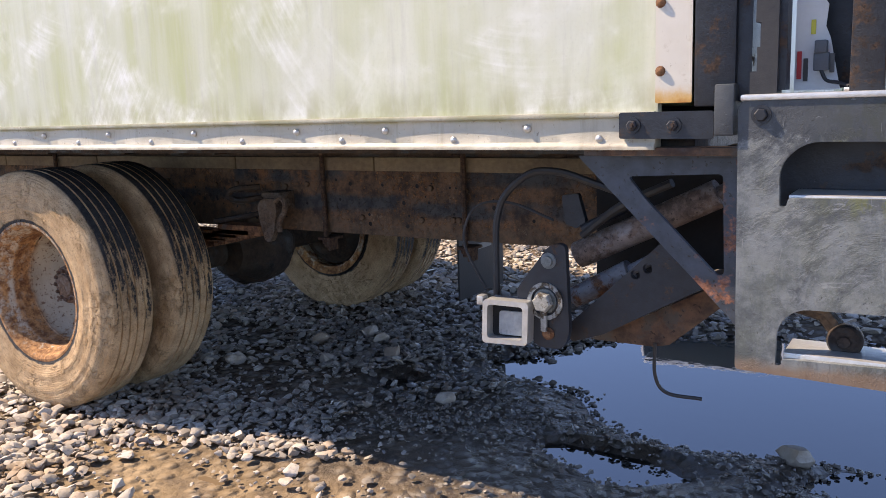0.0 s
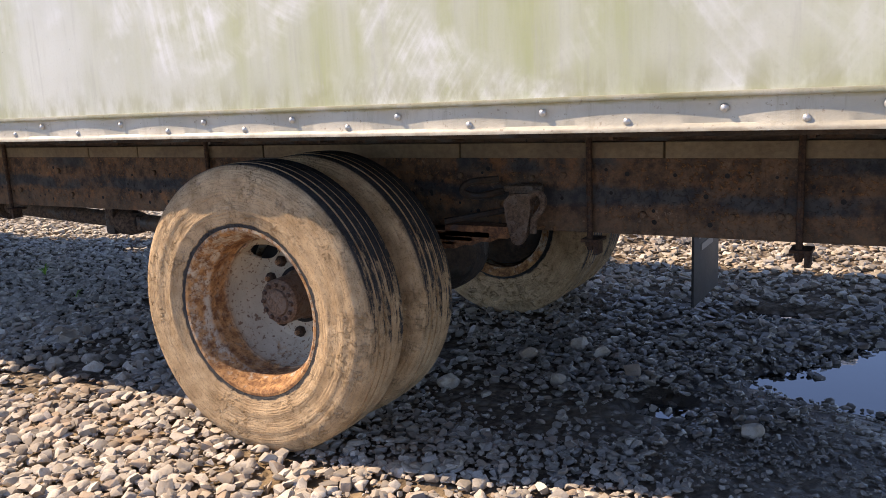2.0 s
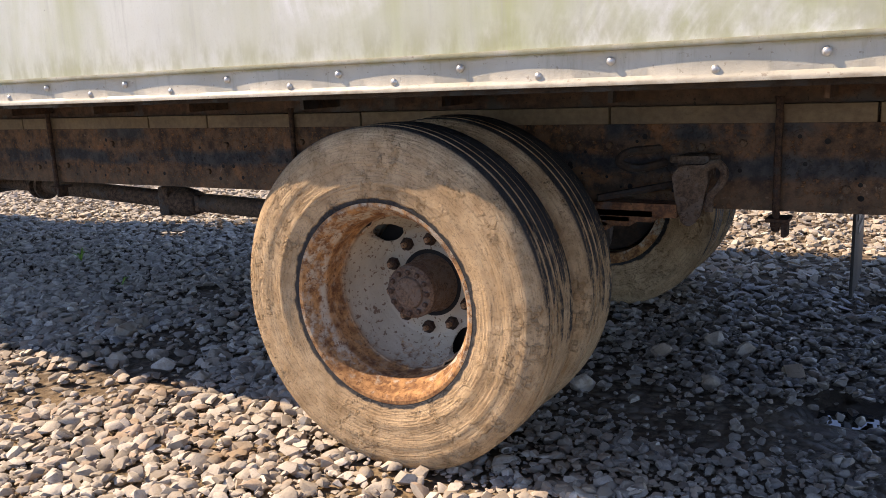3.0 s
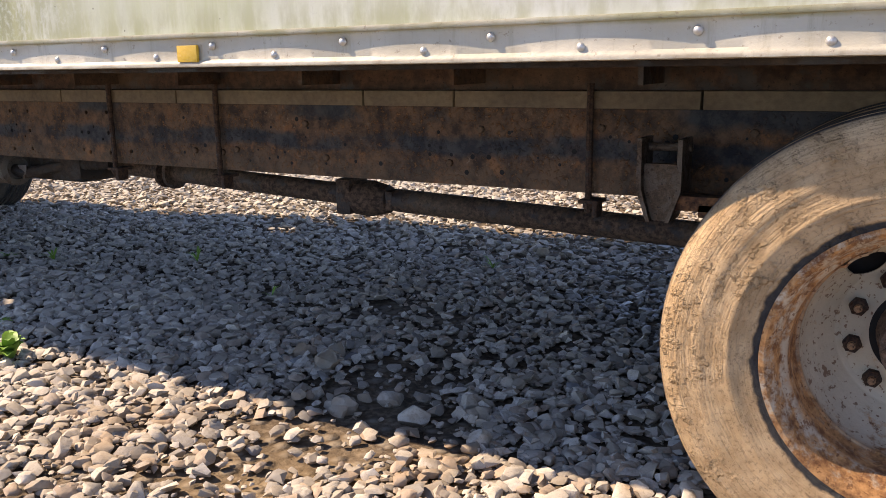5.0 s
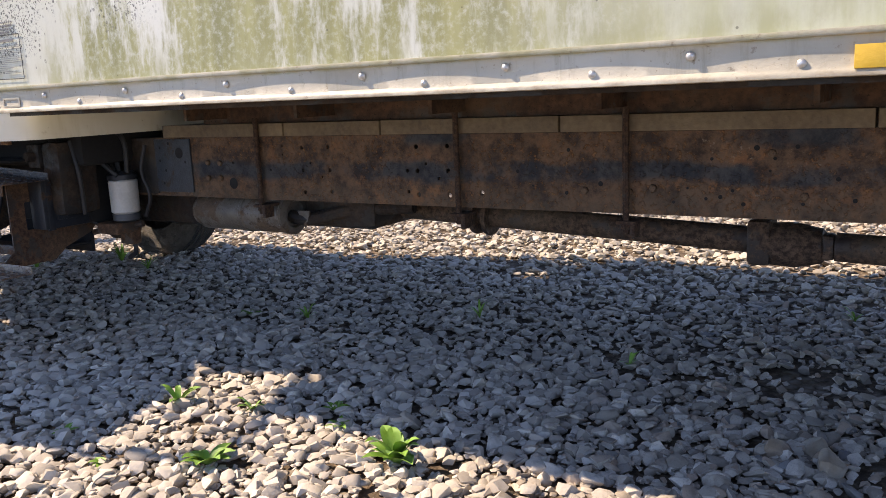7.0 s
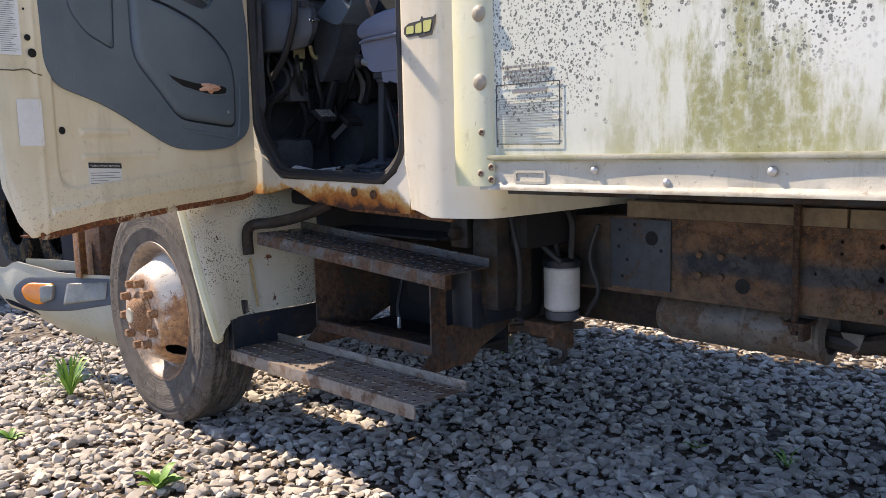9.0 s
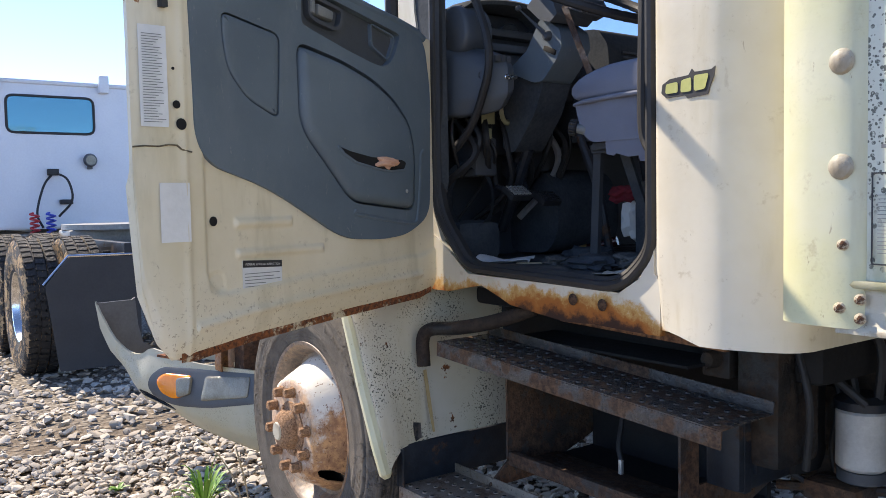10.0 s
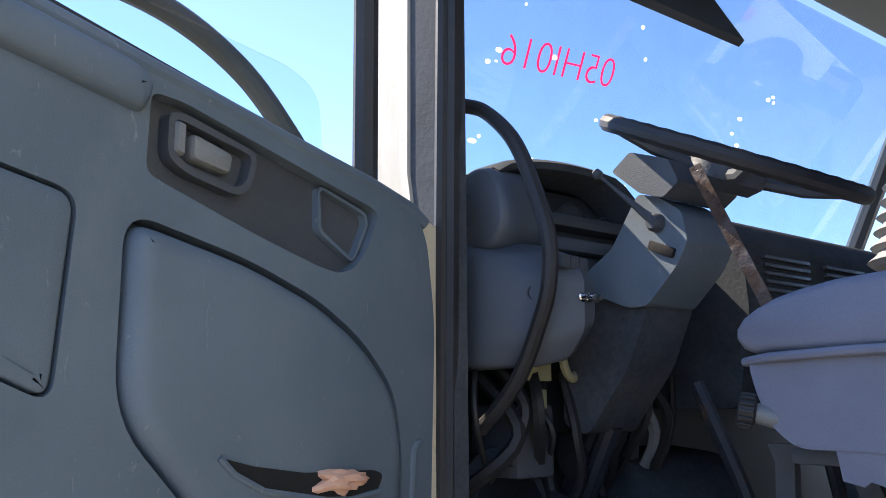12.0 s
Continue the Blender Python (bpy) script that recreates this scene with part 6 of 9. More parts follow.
    rng = random.Random(3)
    spots = []
    for _ in range(22):
        t, y = rng.uniform(0.1, 0.75), rng.uniform(0.5, 1.6)
        r = rng.uniform(0.4, 1.0)
        spots.append(Matrix.Translation((-9.985 + 0.39 * t, y, 1.942 + 0.74 * t)) @ Matrix.Rotation(radians(-62), 4, "Y") @ Matrix.Rotation(radians(90), 4, "X") @ Matrix.Diagonal((r, 1, r * rng.uniform(1, 2.2), 1)))
    repeat("dried_splash", lathe(bmesh.new(), [(0.0, 0.0), (0.007, 0.0)], 7), SPLASH, g, spots)
    bm = bmesh.new()
    box(bm, (-9.62, 0.62, 2.64), (-9.50, 1.25, 2.67), 0.008, rot=None)
    plate(bm, [(-9.60, 2.62), (-9.585, 2.64), (-9.42, 2.34), (-9.435, 2.33)], [], lambda u, v, d: Vector((u, 0.55 + d, v)), 0, 0.42)
    part("sun_visor", bm, PLASTIC_DK, truck, "dark folded-down sun visor")
    # maker's plate replaced by plain shapes
    lg = empty("decal", (0, 0, 0), truck)
    lg["label"] = "small black and yellow decal with plain shapes"
    bm = bmesh.new()
    yd = YC - 0.0455
    ol = [(-8.625, 1.578), (-8.610, 1.565), (-8.555, 1.566), (-8.550, 1.558), (-8.492, 1.562), (-8.488, 1.576), (-8.476, 1.602), (-8.472, 1.624), (-8.484, 1.617), (-8.530, 1.617), (-8.537, 1.626), (-8.546, 1.612), (-8.600, 1.609), (-8.622, 1.598)]
    plate(bm, rounded(ol, 0.003), [], XZ(yd), 0, -0.001)
    part("decal_ground", bm, INK, lg)
    green = simple("yellow_green_print", (0.42, 0.44, 0.14), (0.5, 0.5, 0.18), 0.5)
    for sh in (rounded([(-8.612, 1.575), (-8.576, 1.575), (-8.576, 1.600), (-8.610, 1.598)], 0.006), rounded([(-8.568, 1.574), (-8.538, 1.574), (-8.538, 1.606), (-8.566, 1.602)], 0.006),
               rounded([(-8.530, 1.573), (-8.500, 1.575), (-8.490, 1.609), (-8.530, 1.609)], 0.006)):
        bm = bmesh.new()
        plate(bm, sh, [], XZ(yd - 0.0015), 0, -0.001)
        part("decal_shape", bm, green, lg)
    # yellowed corner of the box front
    bm = bmesh.new()
    prof = [(-8.005, -0.008), (-8.02, -0.014), (-8.05, -0.017), (-8.09, -0.017), (-8.128, -0.012), (-8.148, 0.002), (-8.155, 0.03), (-8.155, 2.48)]
    rows = []
    for z in (1.108, 1.118, 1.5, 2.2, ZT):
        rows.append([bm.verts.new((x, y, z)) for x, y in prof])
    for a, b in zip(rows, rows[1:]):
        for i in range(len(prof) - 1):
            bm.faces.new((a[i], a[i + 1], b[i + 1], b[i]))
    thicken(bm, 0.01, (0.6, 0.8, 0))
    corner = part("box_corner", bm, YELLOWED, truck, "yellowed fibreglass front corner of the box", 40)
    bm = bmesh.new()
    dome(bm, (0, 0, 0), (0, -1, 0), 0.022, 0.012, 14)
    d = part("dome_bolt", bm, RAIL, corner)
    d.matrix_basis = Matrix.Translation((-8.035, -0.015, 1.375))
    for z in (1.546, 1.717, 1.888):
        share(d, corner, Matrix.Translation((-8.035, -0.015, z)))
    repeat("screw", dome(bmesh.new(), (0, 0, 0), (0, -1, 0), 0.010, 0.010), make_rusty("stained_screw", (0.40, 0.34, 0.25), amount=0.35, scale=40), corner, [(-8.035, -0.015, 1.142), (-8.003, -0.010, 1.158), (-8.003, -0.010, 1.126), (-8.03, -0.015, 1.247)])
    # printed placard on the side sheet: frame and illegible bars
    pk = empty("placard", (0, 0, 0), truck)
    pk["label"] = "printed placard with a ruled black frame on the side sheet"
    bm = bmesh.new()
    plate(bm, rounded([(-7.99, 1.215), (-7.786, 1.212), (-7.786, 1.364), (-7.99, 1.364)], 0.004), [rounded([(-7.9875, 1.2175), (-7.7885, 1.2145), (-7.7885, 1.3615), (-7.9875, 1.3615)], 0.003)], XZ(-0.0035), 0, -0.001)
    part("placard_frame", bm, INK, pk)
    bm = bmesh.new()
    rng = random.Random(2)
    plate(bm, [(-7.935, 1.340), (-7.825, 1.340), (-7.825, 1.349), (-7.935, 1.349)], [], XZ(-0.0035), 0, -0.001)
    z = 1.327
    while z > 1.228:
        a, b = -7.980, -7.796 - rng.choice((0.0, 0.0, 0.03, 0.08))
        plate(bm, [(a, z), (b, z), (b, z + 0.0010), (a, z + 0.0010)], [], XZ(-0.0035), 0, -0.001)
        z -= 0.0062
    for k, (a, b) in enumerate(((-7.975, -7.815), (-7.96, -7.83), (-7.965, -7.82), (-7.94, -7.84))):
        zz = 1.402 - 0.011 * k
        x = a
        while x < b:
            w = rng.uniform(0.006, 0.013)
            plate(bm, [(x, zz), (x + w, zz), (x + w, zz + 0.006), (x, zz + 0.006)], [], XZ(-0.0035), 0, -0.001)
            x += w + 0.004
    part("illegible_print", bm, simple("faded_print", (0.14, 0.14, 0.14), (0.24, 0.24, 0.235), 0.7), pk)


build_cab()


# ---- open driver's door ----
DP, DD, DN = Vector((-9.65, 0.40)), Vector((0.30113, -0.95358)), Vector((0.95358, 0.30113))


def DO(off):
    """Door coordinates: along from the hinge, height, depth towards the cab side."""
    return lambda u, v, d: Vector((DP.x + DD.x * u + DN.x * (off + d), DP.y + DD.y * u + DN.y * (off + d), v))


PAD = rounded([(1.10, 1.93), (1.090, 1.518), (1.075, 1.468), (1.033, 1.429), (0.856, 1.376), (0.694, 1.292), (0.57, 1.226), (0.40, 1.216), (0.276, 1.227), (0.155, 1.285), (0.142, 1.70), (0.165, 1.84), (0.20, 1.885), (0.31, 1.906), (0.41, 1.919), (0.675, 1.957), (0.87, 1.985), (1.10, 2.01)], [0.02, 0.05, 0.04, 0.05, 0.08, 0.10, 0.09, 0.06, 0.05, 0.06, 0.05, 0.04, 0.03, 0.02, 0.02, 0.02, 0.02, 0.02], 5)
INSET = [(1.003, 1.823), (0.804, 1.790), (0.816, 1.560), (0.925, 1.606), (0.985, 1.672), (1.000, 1.745)]
POCKET = [(0.744, 1.545), (0.747, 1.782), (0.560, 1.750), (0.428, 1.710), (0.331, 1.659), (0.252, 1.585), (0.228, 1.490), (0.238, 1.300), (0.540, 1.332), (0.638, 1.437)]
RECESS = [(0.722, 1.934), (0.723, 1.832), (0.674, 1.818), (0.545, 1.784), (0.428, 1.758), (0.385, 1.753), (0.350, 1.764), (0.322, 1.797), (0.303, 1.839), (0.294, 1.860), (0.310, 1.868), (0.433, 1.890), (0.558, 1.913), (0.675, 1.934)]


def shrink(pts, d):
    """Move every corner of a 2D outline inward by about d."""
    k = len(pts)
    area = sum(pts[i - 1][0] * pts[i][1] - pts[i][0] * pts[i - 1][1] for i in range(k))
    sg = 1.0 if area > 0 else -1.0
    out = []
    for i in range(k):
        a, p, b = Vector(pts[i - 1]), Vector(pts[i]), Vector(pts[(i + 1) % k])
        e, f = (p - a), (b - p)
        if e.length < 1e-6 or f.length < 1e-6:
            out.append(tuple(p))
            continue
        n = (Vector((-e.y, e.x)) / e.length + Vector((-f.y, f.x)) / f.length)
        out.append(tuple(p + n.normalized() * d * sg if n.length > 1e-6 else p))
    return out


def puffed(bm, outline, to3, base, steps):
    """A soft raised moulding: rings of (inset, height) from the outline, closed on top."""
    from mathutils.geometry import tessellate_polygon
    rings, flat = [], outline
    for inset, h in [(0.0, base)] + list(steps):
        flat = shrink(outline, inset)
        rings.append([bm.verts.new(to3(u, v, h)) for u, v in flat])
    k = len(outline)
    for A, B in zip(rings, rings[1:]):
        for i in range(k):
            j = (i + 1) % k
            bm.faces.new((A[i], A[j], B[j], B[i]))
    for t in tessellate_polygon([[Vector((u, v, 0)) for u, v in flat]]):
        try:
            bm.faces.new([rings[-1][i] for i in t])
        except ValueError:
            pass
    return bm



def build_door():
    door = empty("driver_door", (0, 0, 0), truck)
    door["label"] = "wide-open cream driver door with grey inner trim"
    shape = rounded([(0.135, 1.06), (0.20, 1.018), (0.60, 0.998), (0.923, 0.976), (1.06, 0.955), (1.115, 0.957), (1.14, 1.00), (1.172, 1.12), (1.185, 1.47), (1.195, 1.80), (1.20, 2.02), (0.12, 1.872), (0.12, 1.4)], [0.03, 0.03, 0, 0, 0.02, 0.03, 0.04, 0.05, 0.05, 0, 0.03, 0.02, 0.05], 4)
    # outer skin and inner pan, pan slopes back at the latch edge
    bm = bmesh.new()
    plate(bm, shape, [], DO(-0.115), 0, 0.02)
    part("outer_skin", bm, CREAM_DOOR, door)
    bm = bmesh.new()

    def pan(u, v, d):
        back = max(0.0, (u - 1.10) / 0.16)
        return DO(0)(u, v, d - 0.045 * back * back)
    # fine grid so that the slope and the pressed shapes show
    nu, nv = 230, 180
    us = [0.12 + (1.240 - 0.12) * i / nu for i in range(nu + 1)]

    def in_pad(u, v):
        c = False
        k = len(PAD)
        for i in range(k):
            (x1, y1), (x2, y2) = PAD[i], PAD[(i + 1) % k]
            x1, y1, x2, y2 = 0.62 + (x1 - 0.62) * 0.955, 1.59 + (y1 - 1.59) * 0.955, 0.62 + (x2 - 0.62) * 0.955, 1.59 + (y2 - 1.59) * 0.955
            if (y1 > v) != (y2 > v) and u < (x2 - x1) * (v - y1) / (y2 - y1) + x1:
                c = not c
        return c

    def lowline(u):
        pts = [(0.12, 1.035), (0.20, 1.018), (0.60, 0.998), (0.923, 0.976), (1.10, 0.955), (1.155, 0.957), (1.188, 1.0), (1.226, 1.12), (1.241, 1.4)]
        for (a, b), (c2, d2) in zip(pts, pts[1:]):
            if a <= u <= c2:
                return b + (d2 - b) * (u - a) / (c2 - a)
        return 1.4

    rows = []
    for j in range(nv + 1):
        row = []
        for u in us:
            lo = lowline(u)
            top = 1.872 + 0.145 * min(1.0, max(0.0, (u - 0.12) / 1.0))
            v = lo + (top - lo) * (j / nv)
            d = 0.0
            # two pressed bars, a round boss and a stiffening step
            for (a, b, c2, e) in ((0.766, 0.970, 1.271, 1.298), (0.647, 0.967, 1.192, 1.217)):
                if a < u < b and c2 < v < e:
                    d += 0.008 * min(1.0, min(u - a, b - u, v - c2, e - v) / 0.007)
            if math.hypot(u - 1.03, v - 1.135) < 0.028:
                d -= 0.004
            edge = min(v - lo, 0.06) / 0.06
            d -= 0.02 * (1 - edge) ** 2
            d += 0.010 * math.exp(-((v - lo - 0.075) / 0.012) ** 2) * (1 if 0.2 < u < 1.1 else 0)
            d += 0.0015 * noise.noise(Vector((u * 9, v * 9, 2)))
            # field sunk inside a rounded border
            du, dv = max(0.0, u - 0.985), max(0.0, lo + 0.215 - v)
            inside = 0.085 - math.hypot(du, dv)
            k = min(1.0, max(0.0, inside / 0.016))
            d -= 0.009 * k * k * (3 - 2 * k)
            d += 0.004 * math.exp(-((u - 1.118) / 0.009) ** 2)
            if in_pad(u, v):
                d = -0.046
            row.append(bm.verts.new(pan(u, v, d)))
        rows.append(row)
    for a, b in zip(rows, rows[1:]):
        for i in range(nu):
            bm.faces.new((a[i], a[i + 1], b[i + 1], b[i]))
    thicken(bm, 0.012, (-DN.x, -DN.y, 0))
    part("inner_pan", bm, CREAM_DOOR, door, "cream inner door panel, chipped and stained", 50)
    # closing edges
    bm = bmesh.new()
    pts = [(0.135, 1.032), (0.20, 1.016), (0.60, 0.996), (0.923, 0.974), (1.10, 0.953), (1.14, 0.954)]
    for (a, b), (c2, d2) in zip(pts, pts[1:]):
        vv = [bm.verts.new(DO(o)(u, v, 0)) for u, v, o in ((a, b, -0.02), (c2, d2, -0.02), (c2, d2, -0.115), (a, b, -0.115))]
        bm.faces.new(vv)
        vv = [bm.verts.new(DO(o)(u, v, 0)) for u, v, o in ((a, b - 0.006, -0.014), (c2, d2 - 0.006, -0.014), (c2, d2 + 0.012, -0.012), (a, b + 0.012, -0.012))]
        bm.faces.new(vv)
    thicken(bm, 0.006, (0, 0, 1))
    part("bottom_hem", bm, DOOR_RUST, door, "rusted-through bottom hem of the door")
    bm = bmesh.new()
    pts = [(1.10, 0.953), (1.155, 0.955), (1.188, 1.0), (1.226, 1.12), (1.240, 1.4), (1.240, 2.01)]
    for (a, b), (c2, d2) in zip(pts, pts[1:]):
        bm.faces.new([bm.verts.new(DO(o)(u, v, 0)) for u, v, o in ((a, b, -0.036), (c2, d2, -0.036), (c2 - 0.048, d2, -0.115), (a - 0.048, b, -0.115))])
    bmesh.ops.remove_doubles(bm, verts=bm.verts[:], dist=0.0005)
    thicken(bm, 0.004)
    part("latch_edge", bm, CREAM_DOOR, door)
    # window frame
    bm = bmesh.new()
    o = DO(-0.06)
    tube(bm, [o(0.255, 1.89, 0), o(0.262, 2.45, 0), o(0.31, 2.52, 0), o(1.2, 2.55, 0), o(1.24, 2.50, 0), o(1.25, 1.95, 0)], 0.022, 8)
    part("window_frame", bm, RUBBER, door)
    bm = bmesh.new()
    plate(bm, rounded([(0.34, 1.89), (1.22, 1.95), (1.22, 2.10), (0.42, 2.085), (0.36, 2.06)], [0, 0, 0.02, 0.06, 0.05], 6), [], DO(-0.075), 0, 0.004)
    g = part("window_glass", bm, GLASS, door, "half-lowered clear door window")
    g.visible_shadow = False
    # grey moulded trim: a plate opened for the inset, the pocket and the handle recess
    holes = [rounded(INSET, [0.03, 0.028, 0.028, 0.03, 0.03, 0.04], 5), rounded(POCKET, [0.06, 0.045, 0.05, 0.04, 0.04, 0.04, 0.05, 0.045, 0.05, 0.05], 6), rounded(RECESS, 0.014, 4)]
    bm = bmesh.new()
    plate(bm, PAD, holes, DO(-0.030), 0, 0.034)
    es = [e for e in bm.edges if all(((v.co.xy - DP).dot(DN)) > -0.002 for v in e.verts) and len(e.link_faces) == 2 and e.calc_face_angle(0) > 0.6]
    bmesh.ops.bevel(bm, geom=es, offset=0.005, segments=3, affect="EDGES", profile=0.6)
    pad = part("trim_panel", bm, PLASTIC, door, "grey-blue moulded plastic inner trim", 40)
    bm = bmesh.new()
    plate(bm, shrink(PAD, 0.02), [], DO(-0.040), 0, 0.009)
    part("trim_backing", bm, PLASTIC_DK, pad)
    bm = bmesh.new()
    tube(bm, [DO(-0.006)(u, v, 0) for u, v in ((0.165, 1.868), (0.20, 1.886), (0.31, 1.908), (0.41, 1.921), (0.675, 1.959), (0.87, 1.987), (1.10, 2.012))], 0.014, 10)
    part("belt_moulding", bm, PLASTIC, pad)
    bm = bmesh.new()
    tube(bm, [DO(-0.055)(u, v, 0) for u, v in ((0.24, 1.915), (0.345, 1.934), (0.62, 1.978), (0.83, 2.012), (1.20, 2.05))], 0.018, 8)
    part("glass_wiper", bm, RUBBER, pad, "black rubber window wiper strip")
    bm = bmesh.new()
    puffed(bm, rounded([(1.085, 1.955), (1.03, 1.936), (0.956, 1.931), (0.863, 1.919), (0.735, 1.900), (0.722, 1.940), (0.745, 1.960), (0.79, 1.967), (0.914, 1.983), (1.085, 2.0)], 0.015, 4), DO(0), 0.0, [(0.001, 0.012), (0.006, 0.019), (0.014, 0.023), (0.024, 0.024)])
    part("arm_pad", bm, PLASTIC, pad, "soft moulded pad under the window", 60)
    bm = bmesh.new()
    puffed(bm, shrink(holes[0], 0.0042), DO(0), -0.03, [(0.0, -0.001), (0.0015, 0.003), (0.005, 0.0045), (0.02, 0.005)])
    part("trim_inset", bm, PLASTIC, pad, "", 60)
    bm = bmesh.new()
    puffed(bm, shrink(holes[1], 0.0075), DO(0), -0.03, [(0.0, -0.006), (0.003, 0.004), (0.008, 0.011), (0.014, 0.0165), (0.022, 0.0195), (0.03, 0.021)])
    pocket = part("map_pocket", bm, PLASTIC, pad, "bulging moulded map pocket", 60)
    bm = bmesh.new()
    plate(bm, rounded([(0.606, 1.497), (0.555, 1.484), (0.463, 1.470), (0.319, 1.465), (0.298, 1.458), (0.308, 1.437), (0.37, 1.431), (0.418, 1.434), (0.534, 1.455), (0.585, 1.478)], 0.008), [], DO(0.0212), 0, 0.0012)
    part("pocket_slot", bm, BLACKHOLE, pocket)
    bm = bmesh.new()
    tube(bm, [DO(0.022)(u, v, 0) for u, v in ((0.608, 1.497), (0.584, 1.476), (0.534, 1.452), (0.418, 1.431), (0.37, 1.428), (0.306, 1.434))], 0.0045, 6)
    part("pocket_lip", bm, PLASTIC, pocket)
    bm = bmesh.new()
    tube(bm, [DO(0.003)(u, v, 0) for u, v in rounded([(0.535, 1.300), (0.30, 1.266), (0.226, 1.262), (0.205, 1.40), (0.200, 1.49), (0.178, 1.505)], 0.02, 4)], 0.0065, 8)
    part("moulded_rib", bm, PLASTIC, pad)
    bm = bmesh.new()
    dome(bm, DO(0.020)(0.296, 1.366, 0), (DN.x, DN.y, 0), 0.007, 0.004)
    part("screw", bm, ALU, pocket)
    # handle recess with lever and switch cup
    bm = bmesh.new()
    plate(bm, shrink(holes[2], -0.006), [], DO(-0.026), 0, 0.006)
    rec = part("handle_recess", bm, PLASTIC_DK, pad, "dark recess for the door handle")
    bm = bmesh.new()
    bz = [(0.693, 1.917), (0.672, 1.922), (0.548, 1.899), (0.556, 1.849), (0.580, 1.832), (0.664, 1.845), (0.692, 1.860)]
    plate(bm, rounded(bz, 0.015), [rounded(shrink(bz, 0.011), 0.012)], DO(-0.021), 0, 0.022)
    part("handle_bezel", bm, PLASTIC_DK, rec)
    bm = bmesh.new()
    puffed(bm, rounded([(0.655, 1.902), (0.588, 1.888), (0.592, 1.858), (0.655, 1.866)], 0.01), DO(0), -0.02, [(0.0, -0.006), (0.003, 0.0), (0.008, 0.002)])
    puffed(bm, rounded([(0.684, 1.910), (0.668, 1.908), (0.668, 1.864), (0.684, 1.868)], 0.006), DO(0), -0.02, [(0.0, 0.0), (0.003, 0.006)])
    part("door_handle", bm, PLASTIC_LT, rec, "grey release lever")
    bm = bmesh.new()
    cup = [(0.422, 1.884), (0.312, 1.861), (0.306, 1.842), (0.340, 1.775), (0.419, 1.812)]
    plate(bm, rounded(cup, 0.014), [rounded(shrink(cup, 0.007), 0.01)], DO(-0.021), 0, 0.014)
    part("switch_bezel", bm, PLASTIC, rec)
    # mirror arm outside the glass
    bm = bmesh.new()
    tube(bm, curve_pts([DO(-0.13)(u, v, 0) for u, v in ((0.30, 1.93), (0.37, 2.0), (0.47, 2.075), (0.60, 2.12), (0.75, 2.125), (0.95, 2.10))], 6), 0.019, 10)
    part("mirror_arm", bm, PLASTIC_DK, door, "curved dark mirror arm outside the window")
    # labels
    for a, b, c2, d2 in ((1.187, 1.112, 1.245, 1.388), (1.222, 1.160, 1.52, 1.757)):
        bm = bmesh.new()
        bm.faces.new([bm.verts.new(pan(u, v, 0.005)) for u, v in ((a, c2), (b, c2), (b, d2), (a, d2))])
        thicken(bm, 0.0008, (-DN.x, -DN.y, 0))
        lab = part("label", bm, PAPER, door, "faded white paper label on the door edge")
    bm = bmesh.new()
    rng = random.Random(6)
    v = 1.735
    while v > 1.53:
        w = rng.uniform(0.025, 0.05)
        bm.faces.new([bm.verts.new(pan(u, z, 0.0066)) for u, z in ((1.216, v), (1.216 - w, v), (1.216 - w, v + 0.0016), (1.216, v + 0.0016))])
        v -= 0.0062
    part("illegible_print", bm, PLASTIC_LT, lab)
    st = empty("inspection_sticker", (0, 0, 0), door)
    bm = bmesh.new()
    plate(bm, [(0.948, 1.092), (0.813, 1.087), (0.813, 1.180), (0.948, 1.187)], [], DO(-0.0080), 0, 0.002)
    part("sticker_sheet", bm, PAPER, st, "white inspection form with black heading")
    bm = bmesh.new()
    plate(bm, [(0.948, 1.168), (0.813, 1.162), (0.813, 1.180), (0.948, 1.187)], [], DO(-0.0058), 0, 0.0006)
    part("sticker_heading", bm, INK, st)
    bm = bmesh.new()
    for k in range(7):
        z = 1.150 - 0.0085 * k
        w = (0.12, 0.10, 0.122, 0.07, 0.118, 0.09, 0.11)[k]
        plate(bm, [(0.942, z), (0.942 - w, z - 0.002), (0.942 - w, z), (0.942, z + 0.002)], [], DO(-0.0058), 0, 0.0005)
    part("illegible_print", bm, PLASTIC_LT, st)
    fc = bpy.data.curves.new("sticker_writing", "FONT")
    fc.body = "FEDERAL ANNUAL INSPECTION"
    fc.size = 0.0084
    fc.align_x = "CENTER"
    fc.materials.append(PAPER)
    t = new("sticker_writing", fc)
    t.parent = st
    mid = DO(-0.0048)(0.8805, 1.1705, 0)
    ang = math.atan2(-DD.y, -DD.x)
    t.matrix_basis = Matrix.Translation(mid) @ Matrix.Rotation(ang, 4, "Z") @ Matrix.Rotation(radians(90), 4, "X") @ Matrix.Rotation(radians(-3), 4, "Z")
    # cracked seam, latch parts and taped edges on the latch side
    bm = bmesh.new()
    tube(bm, [pan(u, v, 0.002) for u, v in ((1.24, 1.472), (1.215, 1.475), (1.185, 1.474), (1.16, 1.479), (1.14, 1.478), (1.128, 1.468), (1.10, 1.463))], 0.0022, 6)
    part("cracked_seam", bm, make_rusty("dirty_seam", (0.10, 0.08, 0.05)), door, "dirty cracked seam across the door edge")
    bm = bmesh.new()
